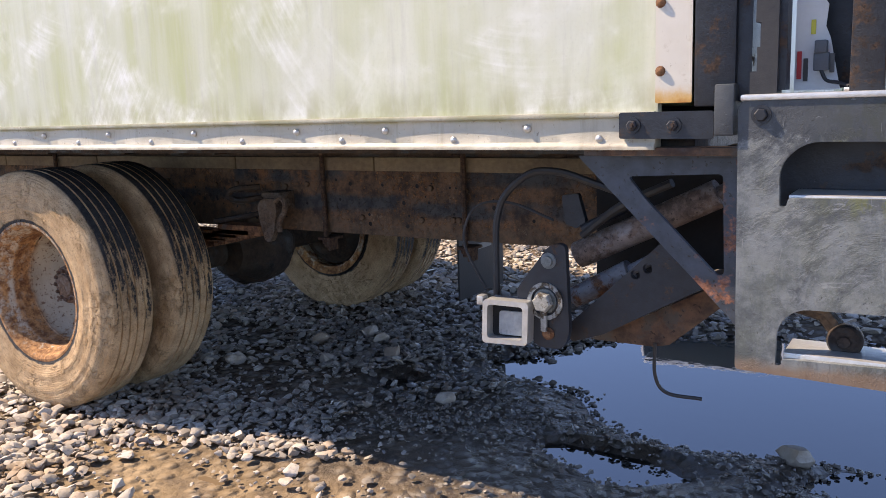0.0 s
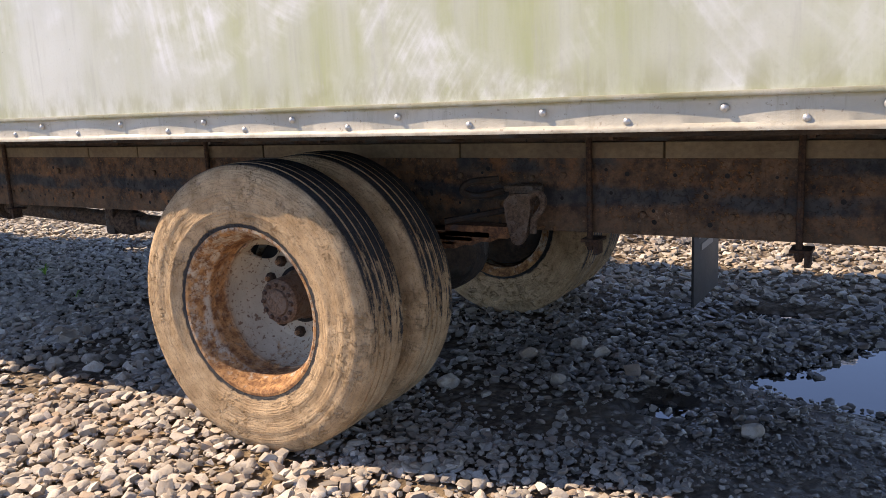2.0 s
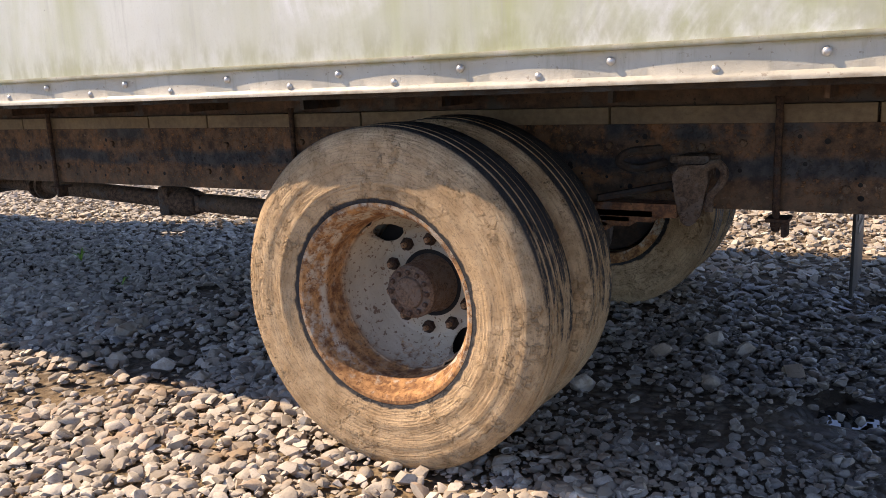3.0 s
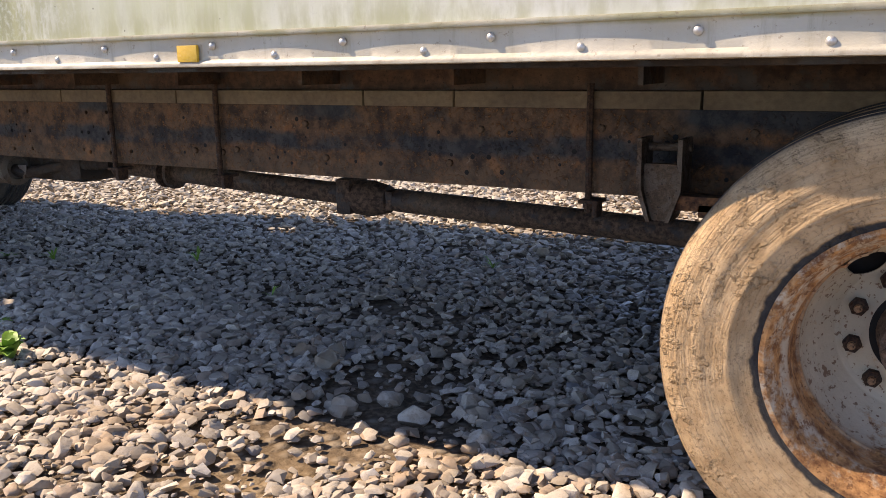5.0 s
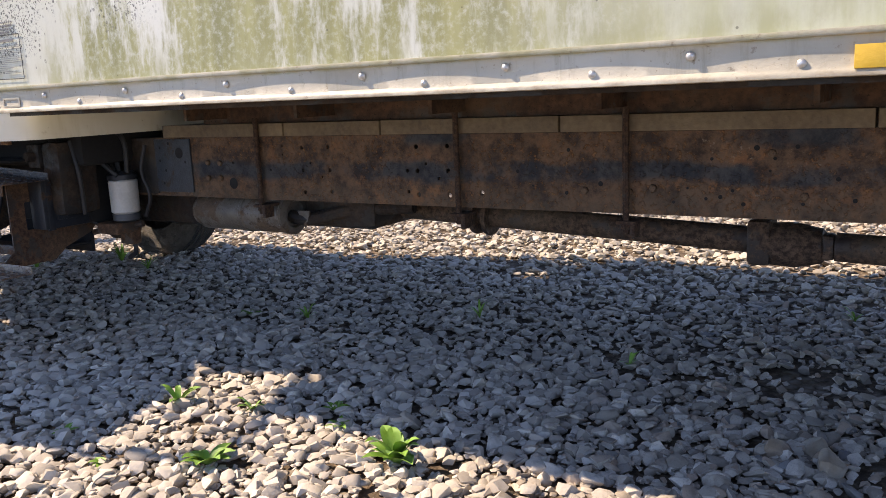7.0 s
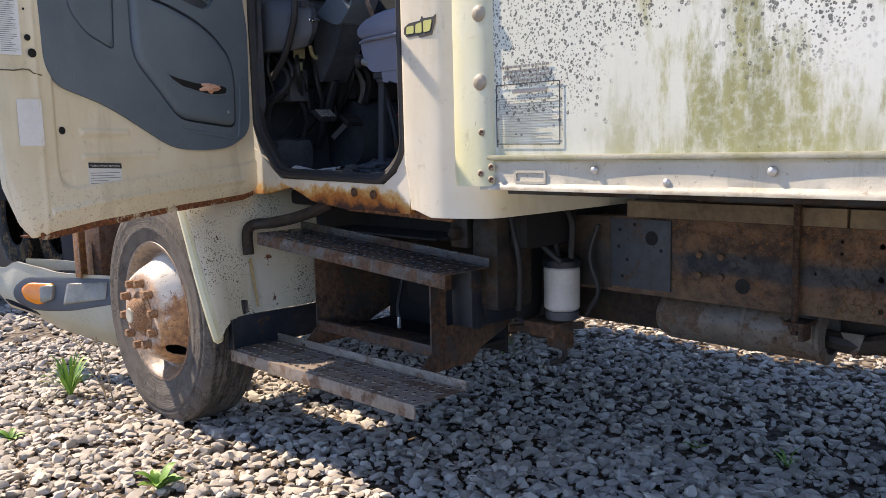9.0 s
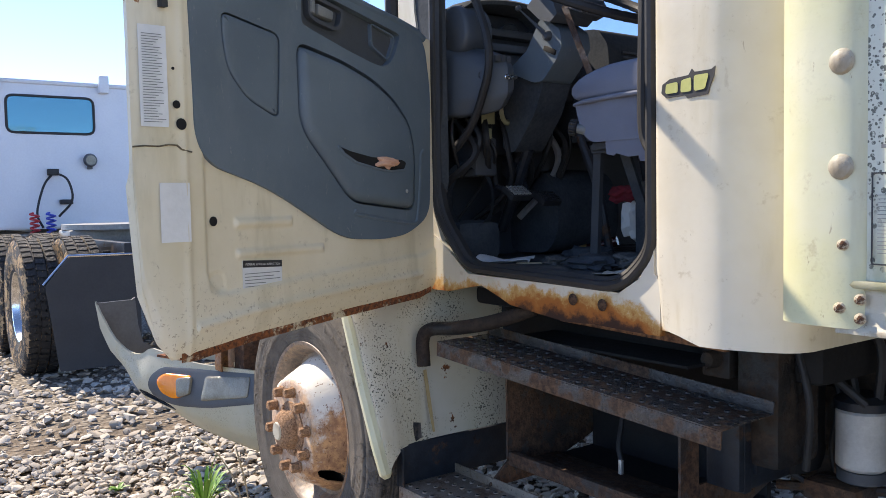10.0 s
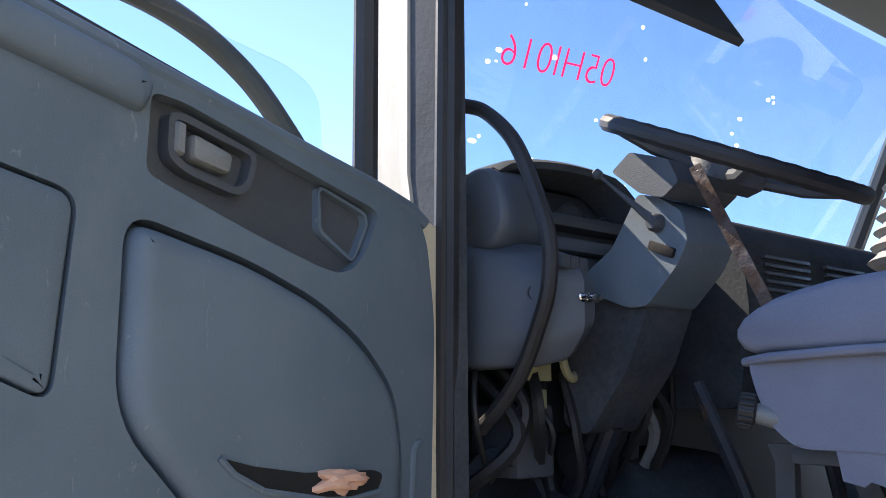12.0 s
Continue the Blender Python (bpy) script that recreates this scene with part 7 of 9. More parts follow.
    for lo, hi in (((1.155, 1.835), (1.215, 1.855)), ((1.19, 1.85), (1.235, 1.885)), ((1.16, 1.80), (1.175, 1.84))):
        vv = [pan(u, v, d) for d in (0.0, 0.016) for u, v in ((lo[0], lo[1]), (hi[0], lo[1]), (hi[0], hi[1]), (lo[0], hi[1]))]
        vv = [p + Vector((DN.x, DN.y, 0)) * 0.002 for p in vv]
        bb = [bm.verts.new(p) for p in vv]
        for f in ((0, 1, 2, 3), (4, 5, 6, 7), (0, 1, 5, 4), (1, 2, 6, 5), (2, 3, 7, 6), (3, 0, 4, 7)):
            bm.faces.new([bb[i] for i in f])
    part("door_latch", bm, DARKSTEEL, door, "greasy dark door latch")
    # drain holes and plugs
    for u, v, r in ((1.038, 1.292, 0.0125), (1.139, 1.575, 0.010), (1.128, 1.529, 0.014), (0.225, 1.115, 0.010), (1.145, 1.66, 0.004), (1.175, 1.84, 0.018)):
        bm = bmesh.new()
        bm.faces.new([bm.verts.new(pan(u + r * math.cos(q), v + r * math.sin(q), 0.0045 if u > 1.05 else -0.0050)) for q in (i * math.pi / 8 for i in range(16))])
        part("drain_hole", bm, BLACKHOLE, door)
    bm = bmesh.new()
    o = DO(-0.05)
    box(bm, (-9.70, 0.27, 1.595), (-9.655, 0.33, 1.64), 0.006)
    part("check_strap", bm, ALU, door, "worn bright door check")
    return door


build_door()


def crumpled(name, label, cat, centre, size, mat, seed, flat=0.5):
    """A wad of paper or cloth: a noisy, creased lump."""
    bm = bmesh.new()
    bmesh.ops.create_icosphere(bm, subdivisions=3, radius=1.0)
    o = Vector((seed * 3.1, seed * 1.7, 0))
    for v in bm.verts:
        k = 1.0 + 0.55 * noise.noise(v.co * 1.9 + o) + 0.25 * noise.noise(v.co * 4.5 + o)
        v.co = Vector((v.co.x * size[0] * k, v.co.y * size[1] * k, v.co.z * size[2] * k))
    ob = part(name, bm, mat, None, "", 20, loc=centre)
    return tagged(ob, label, cat)


p = DO(0.020)(0.40, 1.455, 0)
crumpled("paper_wad", "crumpled salmon-brown paper stuffed in the map pocket", "paper", tuple(p), (0.022, 0.05, 0.016), simple("salmon_paper", (0.55, 0.30, 0.20), (0.66, 0.40, 0.28), 0.85), 3)


# ---- front wheels, splash panel, steps, bumper ----
def build_front():
    for side, y0, rz in (("near", 0.015, 0), ("far", 2.585, 180)):
        hub = empty("front_wheel", (-10.12, y0, 0.500), truck)
        hub.rotation_euler = (0, 0, radians(rz))
        if side == "near":
            hub["label"] = "ribbed steer tyre on a rusty white convex rim"
            tyre = part("tyre", lathe(bmesh.new(), tyre_profile(0.514, 0.27, 0.011, 5, 0.318), 120), TYRE_STEER, hub, "worn ribbed black steer tyre", 40)
            rim = part("rim", rim_mesh(0.2, 0.25, [radians(-44), radians(136)], convex=True), RIM_FRONT, hub, "white rim bleeding rust round the studs", 35)
            rim.matrix_basis = Matrix.Diagonal((1.07, 1, 1.07, 1))
            bm = bmesh.new()
            lathe(bm, [(0.104, -0.040), (0.100, -0.050), (0.075, -0.056), (0.070, -0.078), (0.060, -0.092), (0.048, -0.098), (0.04, -0.102), (0.0, -0.104)], 32)
            cap = part("hub_cap", bm, NUTTAN, hub, "rusty front hub cap")
            bm = bmesh.new()
            lathe(bm, [(0.0, -0.107), (0.030, -0.107), (0.036, -0.100)], 20)
            part("oil_window", bm, RAIL, cap)
            repeat("cap_bolt", bolt(bmesh.new(), (0, 0, 0), (0, -1, 0), 0.008, 0.008), NUTTAN, cap, [(0.086 * math.cos(k * math.pi / 3), -0.053, 0.086 * math.sin(k * math.pi / 3)) for k in range(6)])
            nut = None
            for k in range(10):
                q = 2 * math.pi * k / 10 + radians(8)
                m = Matrix.Translation((0.143 * math.cos(q), -0.047, 0.143 * math.sin(q))) @ Matrix.Diagonal((0.92, 1.25, 0.92, 1))
                if nut is None:
                    nut = part("lug_nut", nut_mesh(bmesh.new()), NUTTAN, hub)
                    nut.matrix_basis = m
                else:
                    share(nut, hub, m)
            bm = bmesh.new()
            lathe(bm, [(0.0, 0.12), (0.24, 0.12), (0.24, 0.25), (0.0, 0.25)], 24)
            drum = part("brake_drum", bm, DARKUNDER, hub)
            # near-black ring behind the disc stands in for shade in its hand holes
            part("hole_shade", lathe(bmesh.new(), [(0.10, 0.100), (0.256, 0.100), (0.256, 0.104), (0.10, 0.104)], 40, close=True), BLACKHOLE, hub)
            keep = (tyre, rim, cap, drum)
        else:
            for o in keep:
                share(o, hub, o.matrix_basis.copy())
    bm = bmesh.new()
    box(bm, (-10.40, 0.33, 0.44), (-10.26, 2.3, 0.53), 0.03)
    part("front_axle", bm, DARKUNDER, truck)
    # splash panel behind the front wheel
    bm = bmesh.new()
    sec = [(-9.755, 0.03, 0.97, -9.63, 0.075, 0.44), (-9.74, 0.0, 0.985, -9.60, 0.05, 0.44), (-9.70, -0.005, 0.99, -9.565, 0.05, 0.455), (-9.69, 0.02, 1.0, -9.565, 0.07, 0.49), (-9.70, 0.08, 1.03, -9.59, 0.12, 0.52),
           (-9.70, 0.16, 1.07, -9.605, 0.18, 0.525), (-9.70, 0.28, 1.09, -9.60, 0.30, 0.53), (-9.68, 0.42, 1.07, -9.59, 0.44, 0.532), (-9.66, 0.60, 1.02, -9.58, 0.56, 0.535)]
    rows = []
    for x0, ya, z0, x1, yb, z1 in sec:
        row = []
        for k in range(9):
            t = k / 8
            row.append(bm.verts.new((x0 + (x1 - x0) * (t + 0.10 * math.sin(math.pi * t)), ya + (yb - ya) * t + 0.004 * noise.noise(Vector((t * 4, ya * 9, 0))), z0 + (z1 - z0) * t)))
        rows.append(row)
    for a, b in zip(rows, rows[1:]):
        for i in range(8):
            bm.faces.new((a[i], a[i + 1], b[i + 1], b[i]))
    thicken(bm, 0.008, (-0.9, 0.3, 0))
    sp = part("splash_panel", bm, CREAM_DOTS, truck, "cream splash panel peppered with black lichen", 50)
    bm = bmesh.new()
    tube(bm, [(-9.735, -0.004, 0.985), (-9.70, 0.004, 0.87), (-9.655, 0.018, 0.70), (-9.61, 0.035, 0.54), (-9.583, 0.046, 0.45), (-9.58, 0.05, 0.437)], 0.021, 8, radii=[0.02, 0.021, 0.022, 0.023, 0.022, 0.012])
    part("edge_flare", bm, YELLOWED, sp, "yellowed rubber edge of the splash panel")
    bm = bmesh.new()
    box(bm, (-9.612, 0.105, 0.39), (-9.596, 0.60, 0.526), 0.003)
    box(bm, (-9.60, 0.105, 0.39), (-9.57, 0.112, 0.52), 0.002)
    part("splash_bracket", bm, DARKSTEEL, truck)
    bm = bmesh.new()
    plate(bm, [(0.0, 0.76), (0.012, 0.762), (0.010, 0.66), (0.006, 0.56), (-0.002, 0.56), (-0.004, 0.66)], [], lambda u, v, d: Vector((-9.628 + 0.112 * (0.76 - v) / 0.43 + d, 0.228 + u, v)), 0.006, 0.008)
    part("rust_run", bm, simple("ochre_rust_run", (0.40, 0.27, 0.10), (0.50, 0.37, 0.18), 0.8, 0, 20, 120), sp, "ochre rust run below the pipe")
    # bent drain pipe by the sill
    bm = bmesh.new()
    tube(bm, curve_pts([(-9.20, 0.36, 1.00), (-9.29, 0.335, 0.965), (-9.39, 0.30, 0.935), (-9.49, 0.262, 0.915), (-9.575, 0.23, 0.905), (-9.605, 0.218, 0.87), (-9.60, 0.216, 0.78)]), 0.023, 12)
    part("drain_pipe", bm, DARKUNDER, truck, "bent dark pipe with a rust streak below it")
    # steps
    st = empty("entry_steps", (0, 0, 0), truck)
    st["label"] = "rusty perforated two-tread entry steps"

    def tread(L, depth):
        b = bmesh.new()
        outer = [(0, 0), (L, 0), (L, depth), (0, depth)]
        box(b, (0, 0, -0.048), (L, 0.006, -0.004), 0.002)
        box(b, (0, depth - 0.006, -0.004), (L, depth, 0.03), 0.002)
        box(b, (0, 0, -0.004), (L, depth, 0.0), 0.0015)
        return b

    def button_places(L, depth):
        k = int(L / 0.042)
        out = []
        for i in range(k):
            for j in range(4):
                x = 0.03 + i * (L - 0.06) / (k - 1) + (0.02 if j % 2 else 0.0)
                if x < L - 0.01:
                    out.append(Matrix.Translation((x, 0.028 + j * (depth - 0.06) / 3, 0.0)) @ Matrix.Rotation(radians(90), 4, "X"))
        return out
    steel = make_rusty("worn_step_steel", (0.19, 0.155, 0.125), (0.075, 0.045, 0.03), (0.24, 0.145, 0.09), 0.38, 9, 0.45, 0.6)
    steel_up = make_rusty("rusted_step_steel", (0.048, 0.044, 0.042), (0.04, 0.022, 0.015), (0.15, 0.085, 0.05), 0.5, 11, 0.15, 0.40)
    for x0, y0, z0, x1, y1, z1, depth, lab in ((-9.49, 0.194, 0.880, -8.45, 0.245, 0.800, 0.225, "bent rusty upper tread"), (-9.60, 0.105, 0.395, -8.44, 0.085, 0.408, 0.235, "grey worn lower tread")):
        L = math.hypot(x1 - x0, z1 - z0)
        m = Matrix.Translation((x0, y0, z0)) @ Matrix.Rotation(math.atan2(y1 - y0, x1 - x0), 4, "Z") @ Matrix.Rotation(-math.atan2(z1 - z0, x1 - x0), 4, "Y")
        mat = steel_up if z0 > 0.6 else steel
        t = part("tread", tread(L, depth), mat, st, lab)
        t.matrix_basis = m
        repeat("grip_button", lathe(bmesh.new(), [(0.0095, 0.0), (0.0078, 0.0035), (0.0068, 0.0032)], 10), mat, t, button_places(L, depth))
        repeat("grip_hole", lathe(bmesh.new(), [(0.0070, 0.0030), (0.0, 0.0012)], 10), BLACKHOLE, t, button_places(L, depth))
    STEP_RUST = make_rusty("step_plate_rust", (0.035, 0.026, 0.022), (0.045, 0.024, 0.015), (0.15, 0.08, 0.045), 0.7, 9, 0.15)
    for x, z in ((-9.395, 0.86), (-8.695, 0.80)):
        bm = bmesh.new()
        hole = rounded([(0.475, 0.56), (0.53, 0.56), (0.53, 0.69), (0.475, 0.69)], 0.008)
        plate(bm, [(0.40, z), (0.84, z - 0.02), (0.86, 0.56), (0.80, 0.50), (0.66, 0.45), (0.60, 0.40), (0.34, 0.396), (0.32, 0.404), (0.40, 0.47)], [hole] if x > -9 else [], YZ(x), 0, 0.008)
        part("side_bracket", bm, STEP_RUST, st, "rust-brown step side plate")
    bm = bmesh.new()
    box(bm, (-9.39, 0.402, 0.455), (-8.695, 0.43, 0.50), 0.004)
    box(bm, (-9.39, 0.43, 0.455), (-8.695, 0.62, 0.462), 0.002)
    part("tray_bar", bm, STEP_RUST, st, "rusty brown tray bar between the treads")
    # near-black sheets stand in for the shade in the box behind the treads
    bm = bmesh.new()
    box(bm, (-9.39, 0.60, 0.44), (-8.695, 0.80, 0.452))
    part("floor_shade", bm, BLACKHOLE, st)
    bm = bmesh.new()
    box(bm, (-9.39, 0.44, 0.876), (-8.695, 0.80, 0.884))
    part("top_shade", bm, BLACKHOLE, st)
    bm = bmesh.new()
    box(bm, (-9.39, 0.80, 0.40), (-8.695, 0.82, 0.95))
    part("back_shade", bm, BLACKHOLE, st)
    bm = bmesh.new()
    box(bm, (-8.685, 0.50, 0.56), (-8.58, 0.76, 0.785), 0.01)
    box(bm, (-8.582, 0.56, 0.60), (-8.57, 0.66, 0.75), 0.004)
    box(bm, (-8.60, 0.52, 0.555), (-8.578, 0.55, 0.785), 0.003)
    part("battery_bracket", bm, DARKSTEEL, st)
    # greasy housings, clips and pipes behind the steps
    bm = bmesh.new()
    lathe(bm, [(0.0, -0.16), (0.06, -0.16), (0.085, -0.13), (0.09, -0.02), (0.075, 0.0), (0.09, 0.02), (0.085, 0.14), (0.04, 0.17), (0.0, 0.17)], 20, Matrix.Translation((-8.60, 0.93, 0.62)) @ Matrix.Rotation(radians(90), 4, "X"))
    box(bm, (-8.70, 0.86, 0.66), (-8.52, 0.98, 0.80), 0.02)
    part("air_dryer", bm, DARKUNDER, truck, "greasy black dryer housing under the cab")
    bm = bmesh.new()
    box(bm, (-8.55, 0.74, 0.505), (-8.40, 0.86, 0.56), 0.012)
    box(bm, (-8.52, 0.84, 0.44), (-8.43, 0.90, 0.62), 0.012)
    rod(bm, (-8.66, 0.80, 0.50), (-8.36, 0.86, 0.545), 0.014, 8)
    part("filter_bracket", bm, STEP_RUST, truck, "rust-brown bracket under the filter")
    for k, pts in enumerate(([(-8.66, 0.70, 0.96), (-8.62, 0.68, 0.80), (-8.64, 0.72, 0.62), (-8.52, 0.78, 0.52)], [(-8.58, 0.86, 0.94), (-8.50, 0.84, 0.78), (-8.53, 0.86, 0.60), (-8.46, 0.88, 0.42), (-8.54, 0.90, 0.36)],
                             [(-8.30, 0.87, 0.92), (-8.33, 0.86, 0.80), (-8.30, 0.87, 0.68), (-8.36, 0.88, 0.58)])):
        bm = bmesh.new()
        tube(bm, curve_pts(pts), 0.009 + 0.002 * (k == 1), 8)
        part("brake_hose", bm, RUBBER, truck)
    bm = bmesh.new()
    tube(bm, curve_pts([(-9.05, 0.60, 0.76), (-9.04, 0.57, 0.66), (-9.02, 0.53, 0.58), (-9.0, 0.52, 0.535)]), 0.008, 6)
    part("battery_cable", bm, RUBBER, st)
    bm = bmesh.new()
    box(bm, (-9.008, 0.512, 0.50), (-8.994, 0.524, 0.545), 0.003)
    part("cable_clamp", bm, ALU, st)
    # fuel filter, brackets and hoses
    ff = empty("fuel_filter", (0, 0, 0), truck)
    ff["label"] = "white spin-on fuel filter with hoses"
    bm = bmesh.new()
    lathe(bm, [(0.0, -0.085), (0.055, -0.085), (0.066, -0.075), (0.067, 0.07), (0.06, 0.078), (0.0, 0.078)], 24, Matrix.Translation((-8.43, 0.825, 0.685)) @ Matrix.Rotation(radians(90), 4, "X"))
    part("canister", bm, FILTERW, ff)
    bm = bmesh.new()
    lathe(bm, [(0.0, 0.078), (0.07, 0.078), (0.07, 0.10), (0.05, 0.115), (0.0, 0.115)], 20, Matrix.Translation((-8.43, 0.825, 0.685)) @ Matrix.Rotation(radians(90), 4, "X"))
    part("filter_head", bm, DARKSTEEL, ff)
    bm = bmesh.new()
    lathe(bm, [(0.0, -0.125), (0.04, -0.125), (0.063, -0.115), (0.063, -0.086), (0.0, -0.085)], 20, Matrix.Translation((-8.43, 0.825, 0.685)) @ Matrix.Rotation(radians(90), 4, "X"))
    part("filter_bowl", bm, PLASTIC_DK, ff)
    bm = bmesh.new()
    tube(bm, curve_pts([(-8.55, 0.75, 0.99), (-8.525, 0.75, 0.94), (-8.47, 0.75, 0.855), (-8.42, 0.76, 0.81), (-8.39, 0.77, 0.785)]), 0.012, 8)
    part("fuel_hose", bm, RUBBER, ff)
    bm = bmesh.new()
    tube(bm, curve_pts([(-8.45, 0.83, 0.79), (-8.46, 0.82, 0.89), (-8.43, 0.82, 0.98), (-8.38, 0.82, 0.93), (-8.385, 0.82, 0.79)]), 0.012, 8)
    part("fuel_hose", bm, RUBBER, ff)
    bm = bmesh.new()
    tube(bm, curve_pts([(-8.50, 0.62, 0.96), (-8.46, 0.62, 0.80), (-8.48, 0.64, 0.62)]), 0.010, 10)
    part("coolant_hose", bm, RUBBER, truck)
    # bumper: a bent ribbon with lamps
    bp = empty("front_bumper", (0, 0, 0), truck)
    bp["label"] = "bent cream bumper with lamp cluster, hood missing"
    skin = make_cream("dirty_cream_bumper", dots=0.3, a=(0.40, 0.37, 0.265), b=(0.50, 0.47, 0.365))
    b0, bd, bn = Vector((-10.80, 0.22)), Vector((-0.9073, -0.4205)), Vector((0.4205, -0.9073))
    # distance along the bumper, foot and top of the skin
    path = [(0.0, 0.160, 0.566), (0.18, 0.178, 0.567), (0.34, 0.206, 0.567), (0.45, 0.226, 0.570), (0.52, 0.240, 0.575), (0.62, 0.275, 0.595), (0.70, 0.306, 0.607), (0.75, 0.320, 0.616), (0.795, 0.334, 0.624), (0.83, 0.342, 0.618), (0.86, 0.347, 0.600), (0.89, 0.356, 0.589), (0.93, 0.40, 0.589),
            (0.97, 0.455, 0.597), (1.0, 0.490, 0.608), (1.035, 0.524, 0.628), (1.075, 0.560, 0.655), (1.113, 0.593, 0.695), (1.15, 0.648, 0.745), (1.185, 0.705, 0.790), (1.216, 0.832, 0.842)]

    def on_bumper(u, z, off):
        for (ua, z0, z1), (ub, w0, w1) in zip(path, path[1:]):
            if ua <= u <= ub:
                k = (u - ua) / (ub - ua)
                lo, hi = z0 + (w0 - z0) * k, z1 + (w1 - z1) * k
                break
        t = max(0.0, min(1.0, (z - lo) / max(0.02, hi - lo)))
        fade = max(0.0, min(1.0, (1.10 - u) / 0.3))
        d = off + fade * (0.035 * math.sin(math.pi * min(1.0, 0.12 + t * 0.95)) - 0.05 * max(0.0, 0.25 - t) / 0.25)
        q = b0 + bd * u + bn * d
        return Vector((q.x, q.y, z))
    bm = bmesh.new()
    rows = []
    for u, z0, z1 in path:
        rows.append([bm.verts.new(on_bumper(u, z0 + (z1 - z0) * k / 12, 0.0)) for k in range(13)])
    for a, b in zip(rows, rows[1:]):
        for i in range(12):
            bm.faces.new((a[i], a[i + 1], b[i + 1], b[i]))
    thicken(bm, 0.012, (-bn.x, -bn.y, 0))
    part("bumper_skin", bm, skin, bp, "scratched cream bumper corner, bent outward", 60)
    bm = bmesh.new()
    plate(bm, [(-0.287, 0.840), (-0.276, 0.834), (-0.105, 0.838), (-0.088, 0.850), (-0.076, 0.699), (-0.054, 0.604), (0.025, 0.555), (0.025, 0.50), (-0.10, 0.50), (-0.14, 0.545), (-0.201, 0.636), (-0.249, 0.732)], [], YZ(-11.91), 0, 0.012)
    part("bumper_inside", bm, simple("bare_grey_moulding", (0.075, 0.078, 0.085), (0.12, 0.125, 0.13), 0.6, 0, 8, 60), bp, "bare grey inner face of the torn bumper end")
    bm = bmesh.new()
    box(bm, (-11.62, 0.9, 0.35), (-11.55, 2.5, 0.62), 0.02)
    part("bumper_beam", bm, skin, bp)

    def patch(name, pts, r, off, thick, mat, par, label=""):
        b = bmesh.new()
        ol = rounded(pts, r, 5)
        cu, cz = sum(p[0] for p in ol) / len(ol), sum(p[1] for p in ol) / len(ol)
        rings = []
        for k, th in ((1.0, -0.01), (1.0, thick * 0.5), (0.95, thick * 0.9), (0.8, thick), (0.5, thick * 1.05), (0.2, thick * 1.05)):
            rings.append([b.verts.new(on_bumper(cu + (u - cu) * k, cz + (z - cz) * k, off + th)) for u, z in ol])
        for ra, rb in zip(rings, rings[1:]):
            for i in range(len(ol)):
                j = (i + 1) % len(ol)
                b.faces.new((ra[i], ra[j], rb[j], rb[i]))
        b.faces.new(rings[-1])
        return part(name, b, mat, par, label, 45)
    hl = patch("lamp_surround", [(0.10, 0.42), (0.387, 0.372), (0.60, 0.360), (0.75, 0.380), (0.802, 0.440), (0.785, 0.492), (0.715, 0.543), (0.45, 0.546), (0.10, 0.552)], [0.02, 0.05, 0.08, 0.08, 0.05, 0.04, 0.04, 0.05, 0.02], 0.001, 0.004, PLASTIC_DK, bp, "dark lamp surround in the bumper")
    patch("indicator_lens", [(0.52, 0.425), (0.612, 0.394), (0.70, 0.420), (0.738, 0.480), (0.684, 0.516), (0.512, 0.514)], [0.03, 0.03, 0.03, 0.03, 0.03, 0.02], 0.004, 0.012, AMBER, hl, "amber indicator lens")
    patch("side_lens", [(0.505, 0.428), (0.585, 0.405), (0.600, 0.500), (0.505, 0.510)], 0.02, 0.009, 0.012, LENS, hl, "clouded clear half of the lamp")
    patch("headlamp_lens", [(0.15, 0.445), (0.438, 0.402), (0.424, 0.517), (0.15, 0.538)], 0.015, 0.004, 0.008, LENS, hl, "clouded headlamp lens")
    patch("bumper_vent", [(0.640, 0.328), (0.81, 0.356), (0.872, 0.382), (0.875, 0.416), (0.82, 0.410), (0.655, 0.352)], 0.006, 0.001, 0.003, BLACKHOLE, bp, "black slotted bumper vent")
    for k in range(3):
        patch("vent_slat", [(0.65 + 0.012 * k, 0.334 + 0.008 * k), (0.86, 0.384 + 0.011 * k), (0.86, 0.387 + 0.011 * k), (0.65 + 0.012 * k, 0.337 + 0.008 * k)], 0.001, 0.003, 0.003, PLASTIC_DK, bp)
    bm = bmesh.new()
    rib = []
    for k in range(9):
        u = 0.78 - 0.06 * k
        q = b0 + bd * u - bn * (0.05 + 0.10 * math.sin(math.pi * k / 8))
        rib.append([bm.verts.new((q.x, q.y, z)) for z in (0.56, 0.635 - 0.006 * k)])
    for a, b in zip(rib, rib[1:]):
        bm.faces.new((a[0], a[1], b[1], b[0]))
    thicken(bm, 0.01, (0.4, 0.9, 0))
    part("inner_lip", bm, skin, bp, "pale inner lip of the bumper", 60)
    bm = bmesh.new()
    box(bm, (-11.14, 0.062, 0.552), (-11.06, 0.070, 0.80), 0.002)
    box(bm, (-11.14, 0.070, 0.552), (-11.13, 0.125, 0.80), 0.002)
    part("radiator_bracket", bm, make_rusty("orange_bracket", (0.10, 0.05, 0.03), (0.10, 0.045, 0.02), (0.30, 0.15, 0.06), 0.7, 10), truck, "orange-brown rusty bracket post")
    bm = bmesh.new()
    box(bm, (-11.20, 0.14, 0.50), (-10.98, 0.36, 0.86), 0.02)
